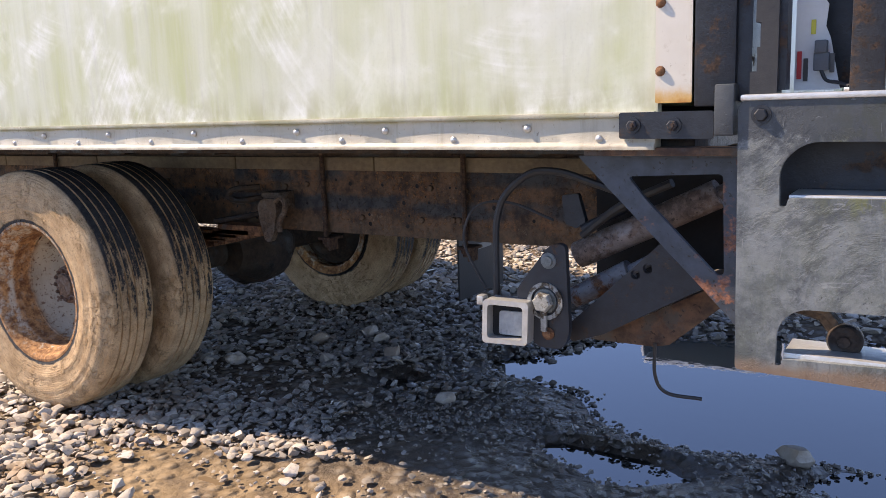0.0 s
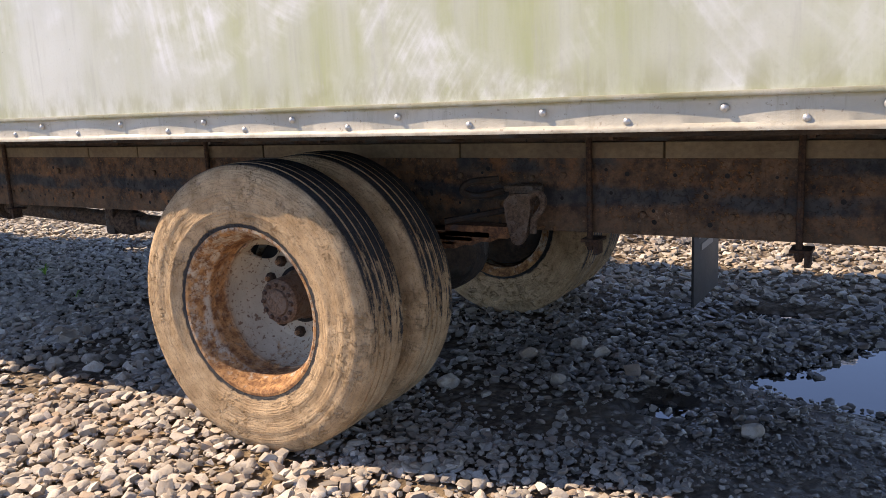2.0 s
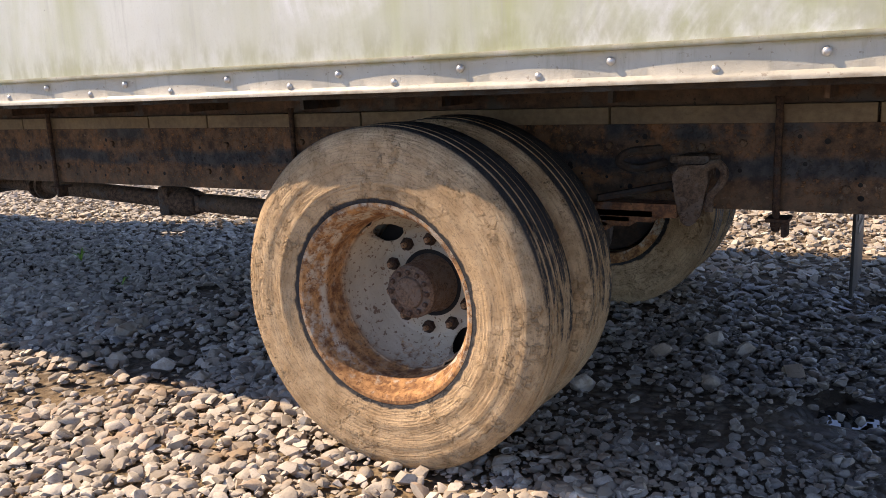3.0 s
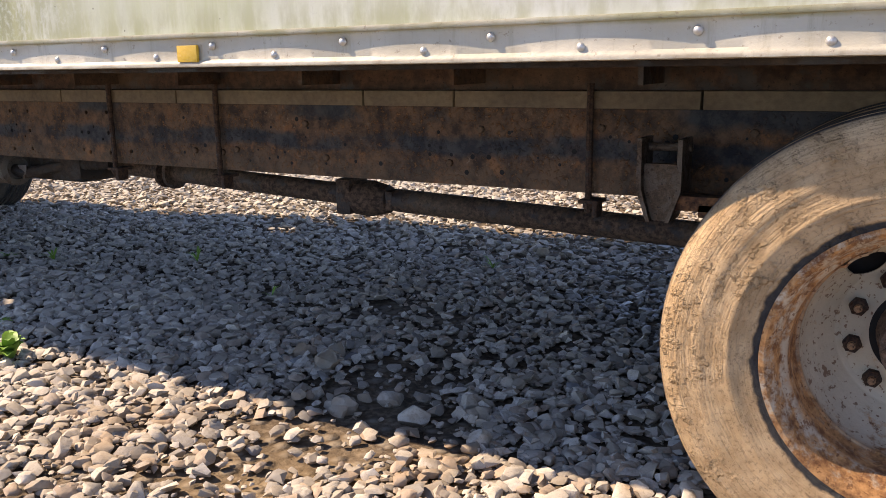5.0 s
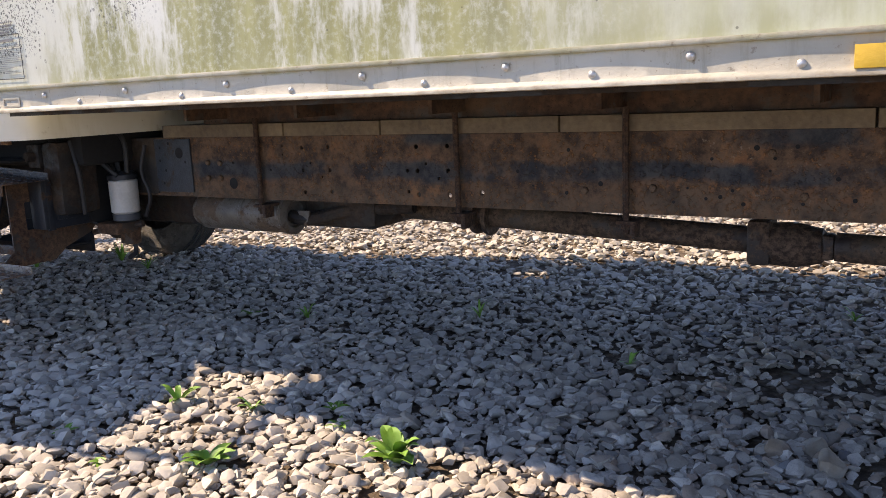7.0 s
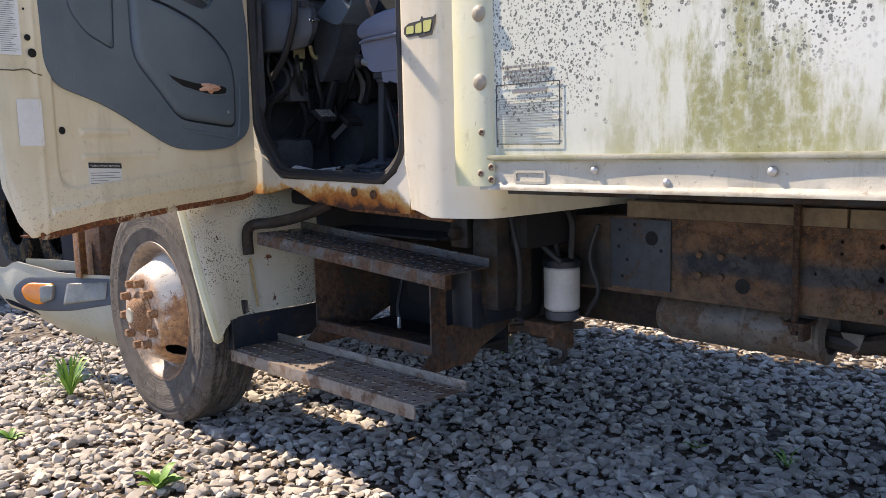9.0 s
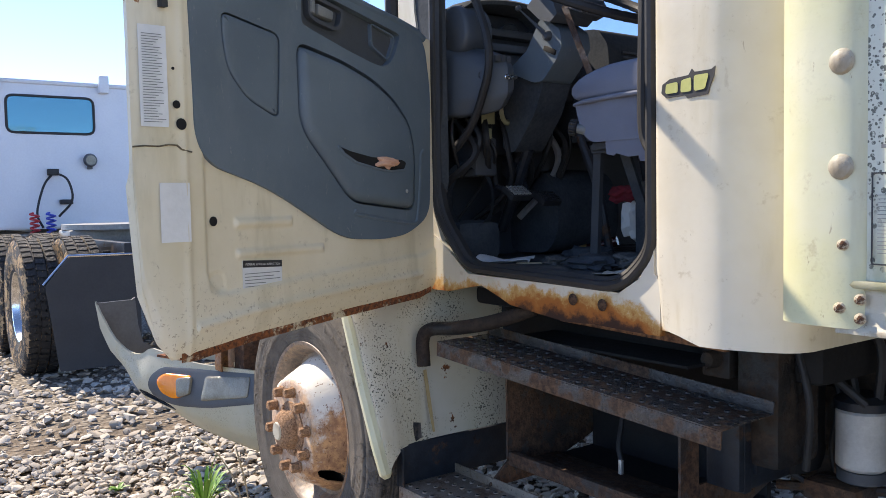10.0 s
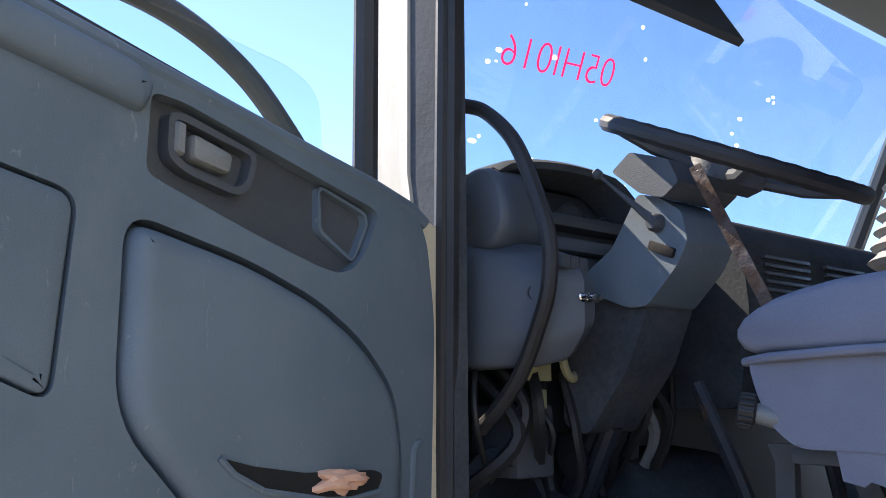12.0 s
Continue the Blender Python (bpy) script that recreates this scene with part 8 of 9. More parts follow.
    part("horn_block", bm, make_rusty("brown_block", (0.05, 0.03, 0.022), (0.04, 0.022, 0.015), (0.11, 0.055, 0.03), 0.7, 8), truck, "brown rusted block at the frame end")
    # radiator pack and wheel-well shelves ahead of the cab, added to shade the ground
    bm = bmesh.new()
    box(bm, (-11.42, 0.62, 0.48), (-11.22, 2.02, 1.25), 0.03)
    for k in range(18):
        box(bm, (-11.44, 0.66 + 0.075 * k, 0.52), (-11.425, 0.69 + 0.075 * k, 1.2))
    part("radiator_blocker", bm, DARKUNDER, truck, "dark finned pack added to shade the ground")
    for ya, yb in ((0.36, 1.04), (1.64, 2.32)):
        bm = bmesh.new()
        sec = [(-10.75, 0.80), (-10.66, 0.95), (-10.50, 1.04), (-10.12, 1.08), (-9.86, 1.06), (-9.74, 0.98)]
        plate(bm, sec + [(x, z + 0.012) for x, z in reversed(sec)], [], XZ(ya), 0, yb - ya)
        part("fender_blocker", bm, DARKUNDER, truck, "dark wheel-well shelf added to shade the ground")


build_front()


# ---- cab interior ----
def build_interior():
    # dashboard: end pod with a round vent, bulging switch fascia, arched instrument hood
    dash = empty("dashboard", (0, 0, 0), truck)
    dash["label"] = "grey plastic dashboard with dark instrument hood"

    def loft(sections, mat, name, parent, label="", angle=50):
        """Skin XZ profiles set at several y, with closed ends."""
        b = bmesh.new()
        rings = [[b.verts.new((x, y, z)) for x, z in pr] for y, pr in sections]
        k = len(rings[0])
        for A, B in zip(rings, rings[1:]):
            for i in range(k):
                j = (i + 1) % k
                b.faces.new((A[i], A[j], B[j], B[i]))
        b.faces.new(rings[0])
        b.faces.new(rings[-1][::-1])
        return part(name, b, mat, parent, label, angle)

    def pod(g):
        pr = [(-9.95, 1.84), (-9.605, 1.845), (-9.575, 1.88), (-9.572, 1.925), (-9.59, 1.975), (-9.625, 2.006), (-9.665, 2.010), (-9.72, 1.992), (-9.95, 1.95)]
        cx, cz = -9.68, 1.925
        return rounded([(cx + (x - cx) * g, cz + (z - cz) * g) for x, z in pr], 0.018, 3)
    cap = loft([(0.398, pod(0.90)), (0.404, pod(0.96)), (0.416, pod(1.0)), (0.50, pod(1.0)), (0.515, pod(0.97))], DASHGREY, "end_cap", dash)
    vm = Matrix.Translation((-9.690, 0.400, 1.928)) @ Matrix.Rotation(radians(12), 4, "Z")
    bm = bmesh.new()
    lathe(bm, [(0.0, 0.012), (0.030, 0.012), (0.031, -0.006), (0.036, -0.007), (0.038, 0.004)], 24, vm)
    vent = part("air_vent", bm, PLASTIC_DK, cap, "round louvred air vent")
    for k in range(6):
        z = -0.022 + 0.009 * k
        w = math.sqrt(max(0.0, 0.030 ** 2 - z * z))
        bm = bmesh.new()
        box(bm, (-w, -0.003, z - 0.0016), (w, 0.010, z + 0.0016), 0.0, rot=vm)
        part("louvre", bm, TRIM_BLACK, vent)

    def fasc(xf, lo, hi):
        return rounded([(-9.95, lo), (xf - 0.045, lo + 0.004), (xf, lo + 0.055), (xf + 0.002, hi - 0.075), (xf - 0.03, hi - 0.03), (xf - 0.11, hi), (-9.95, hi + 0.005)], 0.015, 3)
    fp = loft([(0.372, fasc(-9.63, 1.63, 1.855)), (0.385, fasc(-9.585, 1.622, 1.86)), (0.43, fasc(-9.525, 1.62, 1.86)), (0.455, fasc(-9.490, 1.622, 1.86)), (0.49, fasc(-9.466, 1.632, 1.855)), (0.52, fasc(-9.470, 1.648, 1.85)), (0.545, fasc(-9.50, 1.664, 1.845)), (0.575, fasc(-9.60, 1.67, 1.84))], DASHGREY, "switch_panel", dash, "", 35)
    for y, z, w, h in ((0.462, 1.808, 0.010, 0.012), (0.484, 1.808, 0.010, 0.012), (0.506, 1.806, 0.010, 0.012)):
        bm = bmesh.new()
        box(bm, (-9.500, y - w, z - h), (-9.478, y + w, z + h), 0.003)
        part("rocker_switch", bm, PLASTIC_DK, fp)
    for y in (0.484, 0.500, 0.518):
        bm = bmesh.new()
        lathe(bm, [(0.0, -0.013), (0.005, -0.013), (0.0065, -0.002), (0.009, 0.0)], 12, Matrix.Translation((-9.463, y, 1.745)) @ Matrix.Rotation(radians(90), 4, "Z"))
        part("dash_knob", bm, CHROME if y < 0.51 else PLASTIC_DK, fp)
    bm = bmesh.new()
    lathe(bm, [(0.010, 0.0), (0.014, -0.003), (0.016, 0.0)], 14, Matrix.Translation((-9.528, 0.432, 1.755)) @ Matrix.Rotation(radians(55), 4, "Z"))
    part("dash_knob", bm, PLASTIC_DK, fp)
    bm = bmesh.new()
    prof = [(-9.93, 1.70), (-9.66, 1.70), (-9.61, 1.83), (-9.66, 1.88), (-9.92, 1.90)]
    plate(bm, rounded(prof, 0.02), [], XZ(0.585), 0, 1.7)
    part("fascia", bm, PLASTIC_DK, dash)
    # centre console turned towards the driver
    bm = bmesh.new()
    prof = [(-9.90, 1.55), (-9.50, 1.55), (-9.46, 1.75), (-9.47, 1.90), (-9.52, 1.965), (-9.62, 1.975), (-9.90, 1.95)]
    plate(bm, rounded(prof, 0.025), [], XZ(0.98), 0, 1.0)
    part("centre_console", bm, TRIM_BLACK, dash, "dark centre console of the dashboard")
    for y in (1.05, 1.30):
        bm = bmesh.new()
        for k in range(5):
            box(bm, (-9.472, y, 1.80 + 0.018 * k), (-9.458, y + 0.18, 1.808 + 0.018 * k), 0.001)
        part("air_vent", bm, PLASTIC_DK, dash)
    bm = bmesh.new()
    rows = []
    for k in range(17):
        t = k / 16
        y = 0.425 + 0.475 * t
        top = 2.012 + 0.044 * math.sin(math.pi * min(1.0, t * 1.05)) ** 0.55 - 0.075 * max(0.0, t - 0.72) / 0.28
        rows.append([bm.verts.new(p) for p in ((-9.95, y, top - 0.06), (-9.85, y, top - 0.018), (-9.72, y, top), (-9.63, y, top - 0.004), (-9.612, y, top - 0.014), (-9.62, y, top - 0.026), (-9.72, y, top - 0.034))])
    for a, b in zip(rows, rows[1:]):
        for i in range(6):
            bm.faces.new((a[i], a[i + 1], b[i + 1], b[i]))
    thicken(bm, 0.008)
    part("instrument_hood", bm, TRIM_BLACK, dash, "black arched instrument hood", 50)
    bm = bmesh.new()
    plate(bm, [(-9.70, 1.875), (-9.685, 1.875), (-9.74, 2.02), (-9.755, 2.02)], [], lambda u, v, d: Vector((u, 0.50 + d, v)), 0, 0.38)
    ip = part("instrument_panel", bm, PLASTIC_DK, dash, "dark instrument cluster under the hood")
    for y, r in ((0.58, 0.045), (0.70, 0.05), (0.81, 0.035)):
        bm = bmesh.new()
        lathe(bm, [(0.0, -0.002), (r, -0.002), (r + 0.003, -0.006), (r + 0.006, 0.0)], 28, Matrix.Translation((-9.708, y, 1.935)) @ Matrix.Rotation(radians(90), 4, "Z") @ Matrix.Rotation(radians(20), 4, "X"))
        part("gauge", bm, TRIM_BLACK, ip)
    bm = bmesh.new()
    box(bm, (-9.72, 0.47, 1.862), (-9.615, 0.92, 1.892), 0.012)
    part("dash_lip", bm, DASHGREY, dash)
    bm = bmesh.new()
    box(bm, (-9.93, 0.5, 1.925), (-9.66, 2.3, 1.955), 0.012)
    part("dash_top", bm, PLASTIC_DK, dash)
    bm = bmesh.new()
    box(bm, (-9.636, 0.507, 1.604), (-9.630, 0.566, 1.660), 0.002)
    part("fuse_card", bm, RAIL, dash, "dusty pale fuse card")
    bm = bmesh.new()
    tube(bm, curve_pts([(-9.63, 0.595, 1.66), (-9.625, 0.60, 1.625), (-9.63, 0.625, 1.61), (-9.635, 0.645, 1.63)], 4), 0.009, 8)
    part("cable_loop", bm, RAIL, dash)
    bm = bmesh.new()
    box(bm, (-9.64, 0.53, 1.552), (-9.625, 0.548, 1.588), 0.003)
    part("connector", bm, RAIL, dash, "pale plug connector hanging on wires")
    bm = bmesh.new()
    rng = random.Random(9)
    for k in range(9):
        y = 0.42 + 0.06 * k
        bm = bmesh.new()
        tube(bm, curve_pts([(-9.68 + rng.uniform(-.05, .05), y, 1.64), (-9.62 + rng.uniform(-.05, .05), y + rng.uniform(-.06, .06), 1.54), (-9.70, y + rng.uniform(-.06, .06), 1.42)]), rng.choice((0.006, 0.009, 0.012)), 6)
        part("loose_wire", bm, RUBBER, dash)
    for lo, hi in (((-9.80, 0.50, 1.42), (-9.66, 0.60, 1.56)), ((-9.82, 0.75, 1.44), (-9.70, 0.9, 1.6))):
        bm = bmesh.new()
        box(bm, lo, hi, 0.012)
        part("relay_box", bm, PLASTIC_DK, dash)
    # steering
    sw = empty("steering", (0, 0, 0), truck)
    sw["label"] = "black four-spoke steering wheel on a grey column"
    axis = Vector((0.45, 0.0, 0.89)).normalized()
    rot = axis.to_track_quat("Y", "Z").to_matrix().to_4x4()
    m = Matrix.Translation((-9.295, 0.70, 1.995)) @ rot
    bm = bmesh.new()
    n = 72
    pts = [m @ Vector((0.228 * math.cos(2 * math.pi * i / n), 0, 0.228 * math.sin(2 * math.pi * i / n))) for i in range(n)]
    rad = [0.0155 if i % 2 else 0.0168 for i in range(n)]
    tube(bm, pts, 0.016, 10, close=True, radii=rad)
    part("wheel_rim", bm, RUBBER, sw)
    bm = bmesh.new()
    for k in range(4):
        q = math.pi / 4 + k * math.pi / 2
        a = m @ Vector((0.05 * math.cos(q), -0.03, 0.05 * math.sin(q)))
        b = m @ Vector((0.222 * math.cos(q), 0.0, 0.222 * math.sin(q)))
        tube(bm, [a, (a + b) / 2 + Vector((0, 0, -0.008)), b], 0.012, 8)
    lathe(bm, [(0.0, 0.01), (0.05, 0.008), (0.068, -0.01), (0.07, -0.04), (0.05, -0.06), (0.0, -0.062)], 24, m)
    part("wheel_boss", bm, PLASTIC_DK, sw)
    # column: switch block, grey shroud, darker lower cover
    def slab(name, outline, y0, y1, mat, label="", r=0.012, bev=0.012):
        b = bmesh.new()
        plate(b, rounded(outline, r, 4), [], XZ(y0), 0, y1 - y0)
        es = [e for e in b.edges if len(e.link_faces) == 2 and e.calc_face_angle(0) > 1.2]
        bmesh.ops.bevel(b, geom=es, offset=bev, segments=3, affect="EDGES", profile=0.6)
        return part(name, b, mat, sw, label, 45)
    slab("switch_block", [(-9.475, 1.990), (-9.43, 2.018), (-9.345, 1.985), (-9.325, 1.940), (-9.36, 1.918), (-9.41, 1.935)], 0.585, 0.76, DASHGREY, "", 0.008, 0.008)
    slab("column_shroud", [(-9.440, 1.945), (-9.395, 1.930), (-9.345, 1.895), (-9.335, 1.84), (-9.36, 1.80), (-9.43, 1.735), (-9.475, 1.735), (-9.575, 1.775), (-9.60, 1.80), (-9.51, 1.850)], 0.615, 0.75, PLASTIC, "grey column shroud catching the sun")
    slab("column_cover", [(-9.575, 1.79), (-9.475, 1.742), (-9.435, 1.748), (-9.49, 1.63), (-9.60, 1.50), (-9.665, 1.52), (-9.655, 1.70)], 0.63, 0.76, TRIM_BLACK, "dark lower column cover", 0.02)
    # near-black bar stands in for the shaded slot in the shroud
    bm = bmesh.new()
    rot2 = Matrix.Translation((-9.388, 0.612, 1.832)) @ Matrix.Rotation(radians(24), 4, "Y")
    box(bm, (-0.032, -0.004, -0.009), (0.028, 0.006, 0.009), 0.004, rot=rot2)
    part("shroud_slot", bm, BLACKHOLE, sw)
    bm = bmesh.new()
    lathe(bm, [(0.0, -0.022), (0.012, -0.022), (0.017, -0.014), (0.018, 0.0)], 14, Matrix.Translation((-9.398, 0.618, 1.882)))
    s0, e = Vector((-9.398, 0.605, 1.884)), Vector((-9.484, 0.566, 1.978))
    tube(bm, [s0, s0.lerp(e, 0.25), s0.lerp(e, 0.85), e], 0.005, 8, radii=[0.010, 0.007, 0.003, 0.003])
    tube(bm, [e, e + (e - s0) * 0.04, e + (e - s0) * 0.12, e + (e - s0) * 0.15], 0.010, 10, radii=[0.004, 0.010, 0.010, 0.004])
    part("stalk", bm, PLASTIC_DK, sw, "dark column stalk")
    bm = bmesh.new()
    rod(bm, (-9.60, 0.70, 1.52), (-9.78, 0.72, 1.22), 0.022, 10)
    part("column_shaft", bm, DARKSTEEL, sw)
    # ribbed brown strap hanging from the switch block
    bm = bmesh.new()
    pts = [(-9.29, 0.585, 1.958), (-9.258, 0.585, 1.89), (-9.222, 0.585, 1.815), (-9.182, 0.590, 1.725), (-9.16, 0.60, 1.66)]
    rows = [[bm.verts.new(Vector(p) + o) for o in (Vector((-0.009, -0.003, -0.004)), Vector((0.009, 0.003, 0.004)))] for p in pts]
    for p, q2 in zip(rows, rows[1:]):
        bm.faces.new((p[0], p[1], q2[1], q2[0]))
    thicken(bm, 0.003)
    part("hanging_strap", bm, make_rusty("brown_lever", (0.07, 0.05, 0.042), (0.05, 0.03, 0.022), (0.10, 0.06, 0.04)), sw, "ribbed brown strap beside the column")
    # driver's seat
    seat = empty("driver_seat", (0, 0, 0), truck)
    seat["label"] = "blue-grey cloth air-ride driver seat"
    x0, x1, y0, y1 = -9.178, -8.62, 0.485, 1.00
    nose = [(-8.62, 1.728), (-8.75, 1.731), (-8.88, 1.731), (-8.96, 1.731), (-9.02, 1.728), (-9.075, 1.719), (-9.11, 1.710), (-9.138, 1.698), (-9.160, 1.682), (-9.172, 1.664), (-9.173, 1.648), (-9.166, 1.636), (-9.150, 1.628), (-8.9, 1.627), (-8.62, 1.628)]

    def cush(g, crown):
        return [(-8.9 + (x + 8.9) * (0.90 + 0.10 * g), 1.676 + (z - 1.676) * g + (crown if z > 1.66 else 0.0)) for x, z in nose]
    c = loft([(y0 + 0.004, cush(0.66, 0)), (y0 + 0.008, cush(0.82, 0)), (y0 + 0.018, cush(0.93, 0)), (y0 + 0.035, cush(0.985, 0)), (y0 + 0.06, cush(1.0, 0.001)), (y0 + 0.15, cush(1.0, 0.006)), ((y0 + y1) / 2, cush(1.0, 0.008)), (y1 - 0.06, cush(1.0, 0.001)), (y1 - 0.02, cush(0.93, 0)), (y1, cush(0.7, 0))], FABRIC, "seat_cushion", seat, "plump blue-grey cloth cushion with piping", 75)
    bm = bmesh.new()
    tube(bm, [(x1, y0 + 0.004, 1.628), (-9.0, y0 + 0.002, 1.628), (-9.12, y0 + 0.004, 1.624), (-9.165, y0 + 0.02, 1.620), (-9.172, y0 + 0.05, 1.620), (-9.172, y1 - 0.05, 1.620)], 0.007, 8)
    part("piping", bm, FABRIC, c)
    bm = bmesh.new()
    front = [(-9.158, 1.628), (-9.148, 1.58), (-9.128, 1.53), (-9.09, 1.50), (-8.62, 1.50), (-8.62, 1.628)]
    plate(bm, rounded(front, 0.02, 3), [], XZ(0.497), 0, 0.48)
    es = [e for e in bm.edges if len(e.link_faces) == 2 and e.calc_face_angle(0) > 1.2]
    bmesh.ops.bevel(bm, geom=es, offset=0.012, segments=3, affect="EDGES", profile=0.6)
    part("seat_base", bm, FABRIC, seat)
    # torn cloth skirt below the base
    bm = bmesh.new()
    plate(bm, [(-9.04, 1.515), (-9.032, 1.462), (-9.005, 1.456), (-8.995, 1.463), (-8.95, 1.450), (-8.91, 1.452), (-8.905, 1.436), (-8.86, 1.430), (-8.80, 1.436), (-8.62, 1.42), (-8.62, 1.515)], [], XZ(0.500), 0, 0.006)
    part("seat_skirt", bm, FABRIC, seat, "torn grey cloth skirt")
    bm = bmesh.new()
    box(bm, (-9.115, 0.52, 1.478), (-8.62, 0.96, 1.50), 0.006)
    part("seat_frame", bm, PLASTIC_DK, seat)
    bm = bmesh.new()
    rod(bm, (-9.105, 0.520, 1.535), (-9.150, 0.496, 1.548), 0.017, 14, 0.015)
    part("knob_stem", bm, PLASTIC_LT, seat, "pale adjuster stem")
    bm = bmesh.new()
    a, b = Vector((-9.148, 0.497, 1.548)), Vector((-9.170, 0.484, 1.553))
    w = (b - a).normalized()
    tube(bm, [a, a + (b - a) * 0.1, a + (b - a) * 0.9, b], 0.026, 18, radii=[0.018, 0.022, 0.022, 0.016])
    q = w.to_track_quat("Y", "Z").to_matrix().to_4x4()
    for k in range(14):
        mm = Matrix.Translation(a) @ q @ Matrix.Rotation(k * math.pi / 7, 4, "Y")
        box(bm, (0.020, 0.003, -0.0026), (0.0262, 0.023, 0.0026), 0.001, rot=mm, seg=1)
    part("adjuster_knob", bm, RUBBER, seat, "black ribbed adjuster knob")
    bm = bmesh.new()
    box(bm, (-8.68, 0.50, 1.62), (-8.50, 0.98, 2.35), 0.06, seg=3)
    part("seat_back", bm, FABRIC, seat)
    bm = bmesh.new()
    plate(bm, [(-9.103, 1.50), (-9.070, 1.51), (-8.965, 1.25), (-8.995, 1.24)], [], XZ(0.62), 0, 0.012)
    part("seat_strut", bm, TRIM_BLACK, seat)
    bm = bmesh.new()
    plate(bm, [(-9.200, 1.50), (-9.168, 1.50), (-9.19, 1.112), (-9.222, 1.112)], [], XZ(0.62), 0, 0.016)
    part("seat_leg", bm, PLASTIC_DK, seat)
    bm = bmesh.new()
    plate(bm, [(-9.200, 1.50), (-9.10, 1.50), (-9.11, 1.475), (-9.19, 1.475)], [], XZ(0.60), 0, 0.30)
    part("seat_crossbar", bm, PLASTIC_DK, seat)
    bm = bmesh.new()
    box(bm, (-8.87, 0.62, 1.112), (-8.62, 0.96, 1.48), 0.012)
    part("seat_pedestal", bm, TRIM_BLACK, seat, "black steel seat pedestal")
    # ribbed gaiter beyond the seat
    bm = bmesh.new()
    prof = [(0.0, 0.0)]
    for k in range(6):
        r = 0.12 - 0.008 * k
        prof += [(r, 0.03 * k), (r + 0.012, 0.03 * k + 0.010), (r - 0.006, 0.03 * k + 0.024)]
    prof += [(0.05, 0.185), (0.0, 0.19)]
    lathe(bm, prof, 28, Matrix.Translation((-9.13, 1.12, 1.82)) @ Matrix.Rotation(radians(90), 4, "X"))
    g = part("gear_gaiter", bm, GAITER, truck, "black ribbed rubber gear gaiter")
    bm = bmesh.new()
    box(bm, (-9.32, 0.99, 1.112), (-9.02, 1.30, 1.80), 0.05)
    part("engine_cover", bm, PLASTIC_DK, truck)
    # grab handles
    bm = bmesh.new()
    tube(bm, curve_pts([(-9.68, 0.39, 2.140), (-9.634, 0.41, 2.117), (-9.557, 0.41, 2.043), (-9.506, 0.41, 1.948), (-9.468, 0.41, 1.842), (-9.471, 0.41, 1.758), (-9.50, 0.41, 1.69), (-9.54, 0.41, 1.621), (-9.588, 0.41, 1.569), (-9.659, 0.41, 1.515)]), 0.0145, 10)
    part("grab_handle", bm, RUBBER, truck, "black curved grab handle on the front pillar")
    bm = bmesh.new()
    tube(bm, curve_pts([(-8.715, 0.40, 2.16), (-8.79, 0.41, 2.13), (-8.815, 0.42, 2.05), (-8.82, 0.42, 1.80), (-8.824, 0.42, 1.55), (-8.81, 0.42, 1.478), (-8.77, 0.41, 1.45), (-8.71, 0.40, 1.44)]), 0.0155, 10)
    part("grab_handle", bm, RUBBER, truck, "black grab handle on the rear pillar")
    # pedals
    for y, z, s in ((0.655, 1.345, "clutch"), (0.80, 1.325, "brake")):
        pe = bmesh.new()
        box(pe, (-0.012, -0.045, -0.035), (0.012, 0.045, 0.035), 0.006)
        pd = part("pedal", pe, RUBBER, truck, "worn ribbed pedal pad")
        pd.matrix_basis = Matrix.Translation((-9.56, y - 0.05, z + 0.01)) @ Matrix.Rotation(radians(-58), 4, "Y")
        bm = bmesh.new()
        for k in range(4):
            for j in range(5):
                box(bm, (0.012, -0.038 + 0.017 * j, -0.028 + 0.015 * k), (0.016, -0.026 + 0.017 * j, -0.018 + 0.015 * k))
        part("pad_studs", bm, ALU if s == "clutch" else RUBBER, pd)
        bm = bmesh.new()
        tube(bm, [(-9.575, y - 0.05, z + 0.005), (-9.70, y - 0.03, z + 0.04), (-9.80, y, z + 0.3)], 0.014, 8)
        part("pedal_arm", bm, DARKSTEEL, truck)
    bm = bmesh.new()
    lathe(bm, [(0.075, -0.03), (0.085, 0.0), (0.10, 0.015), (0.10, 0.03)], 24, Matrix.Translation((-9.70, 0.50, 1.34)) @ Matrix.Rotation(radians(70), 4, "Z") @ Matrix.Diagonal((1, 1, 1.4, 1)))
    box(bm, (-9.85, 0.42, 1.112), (-9.66, 0.62, 1.26), 0.04)
    part("kick_panel", bm, TRIM_BLACK, truck)
    bm = bmesh.new()
    tube(bm, curve_pts([(-9.25, 1.02, 1.112), (-9.30, 1.0, 1.35), (-9.34, 0.98, 1.62)]), 0.014, 8)
    tube(bm, curve_pts([(-9.35, 0.86, 1.112), (-9.40, 0.85, 1.36), (-9.50, 0.84, 1.6)]), 0.016, 8)
    part("lever", bm, DARKSTEEL, truck)


build_interior()


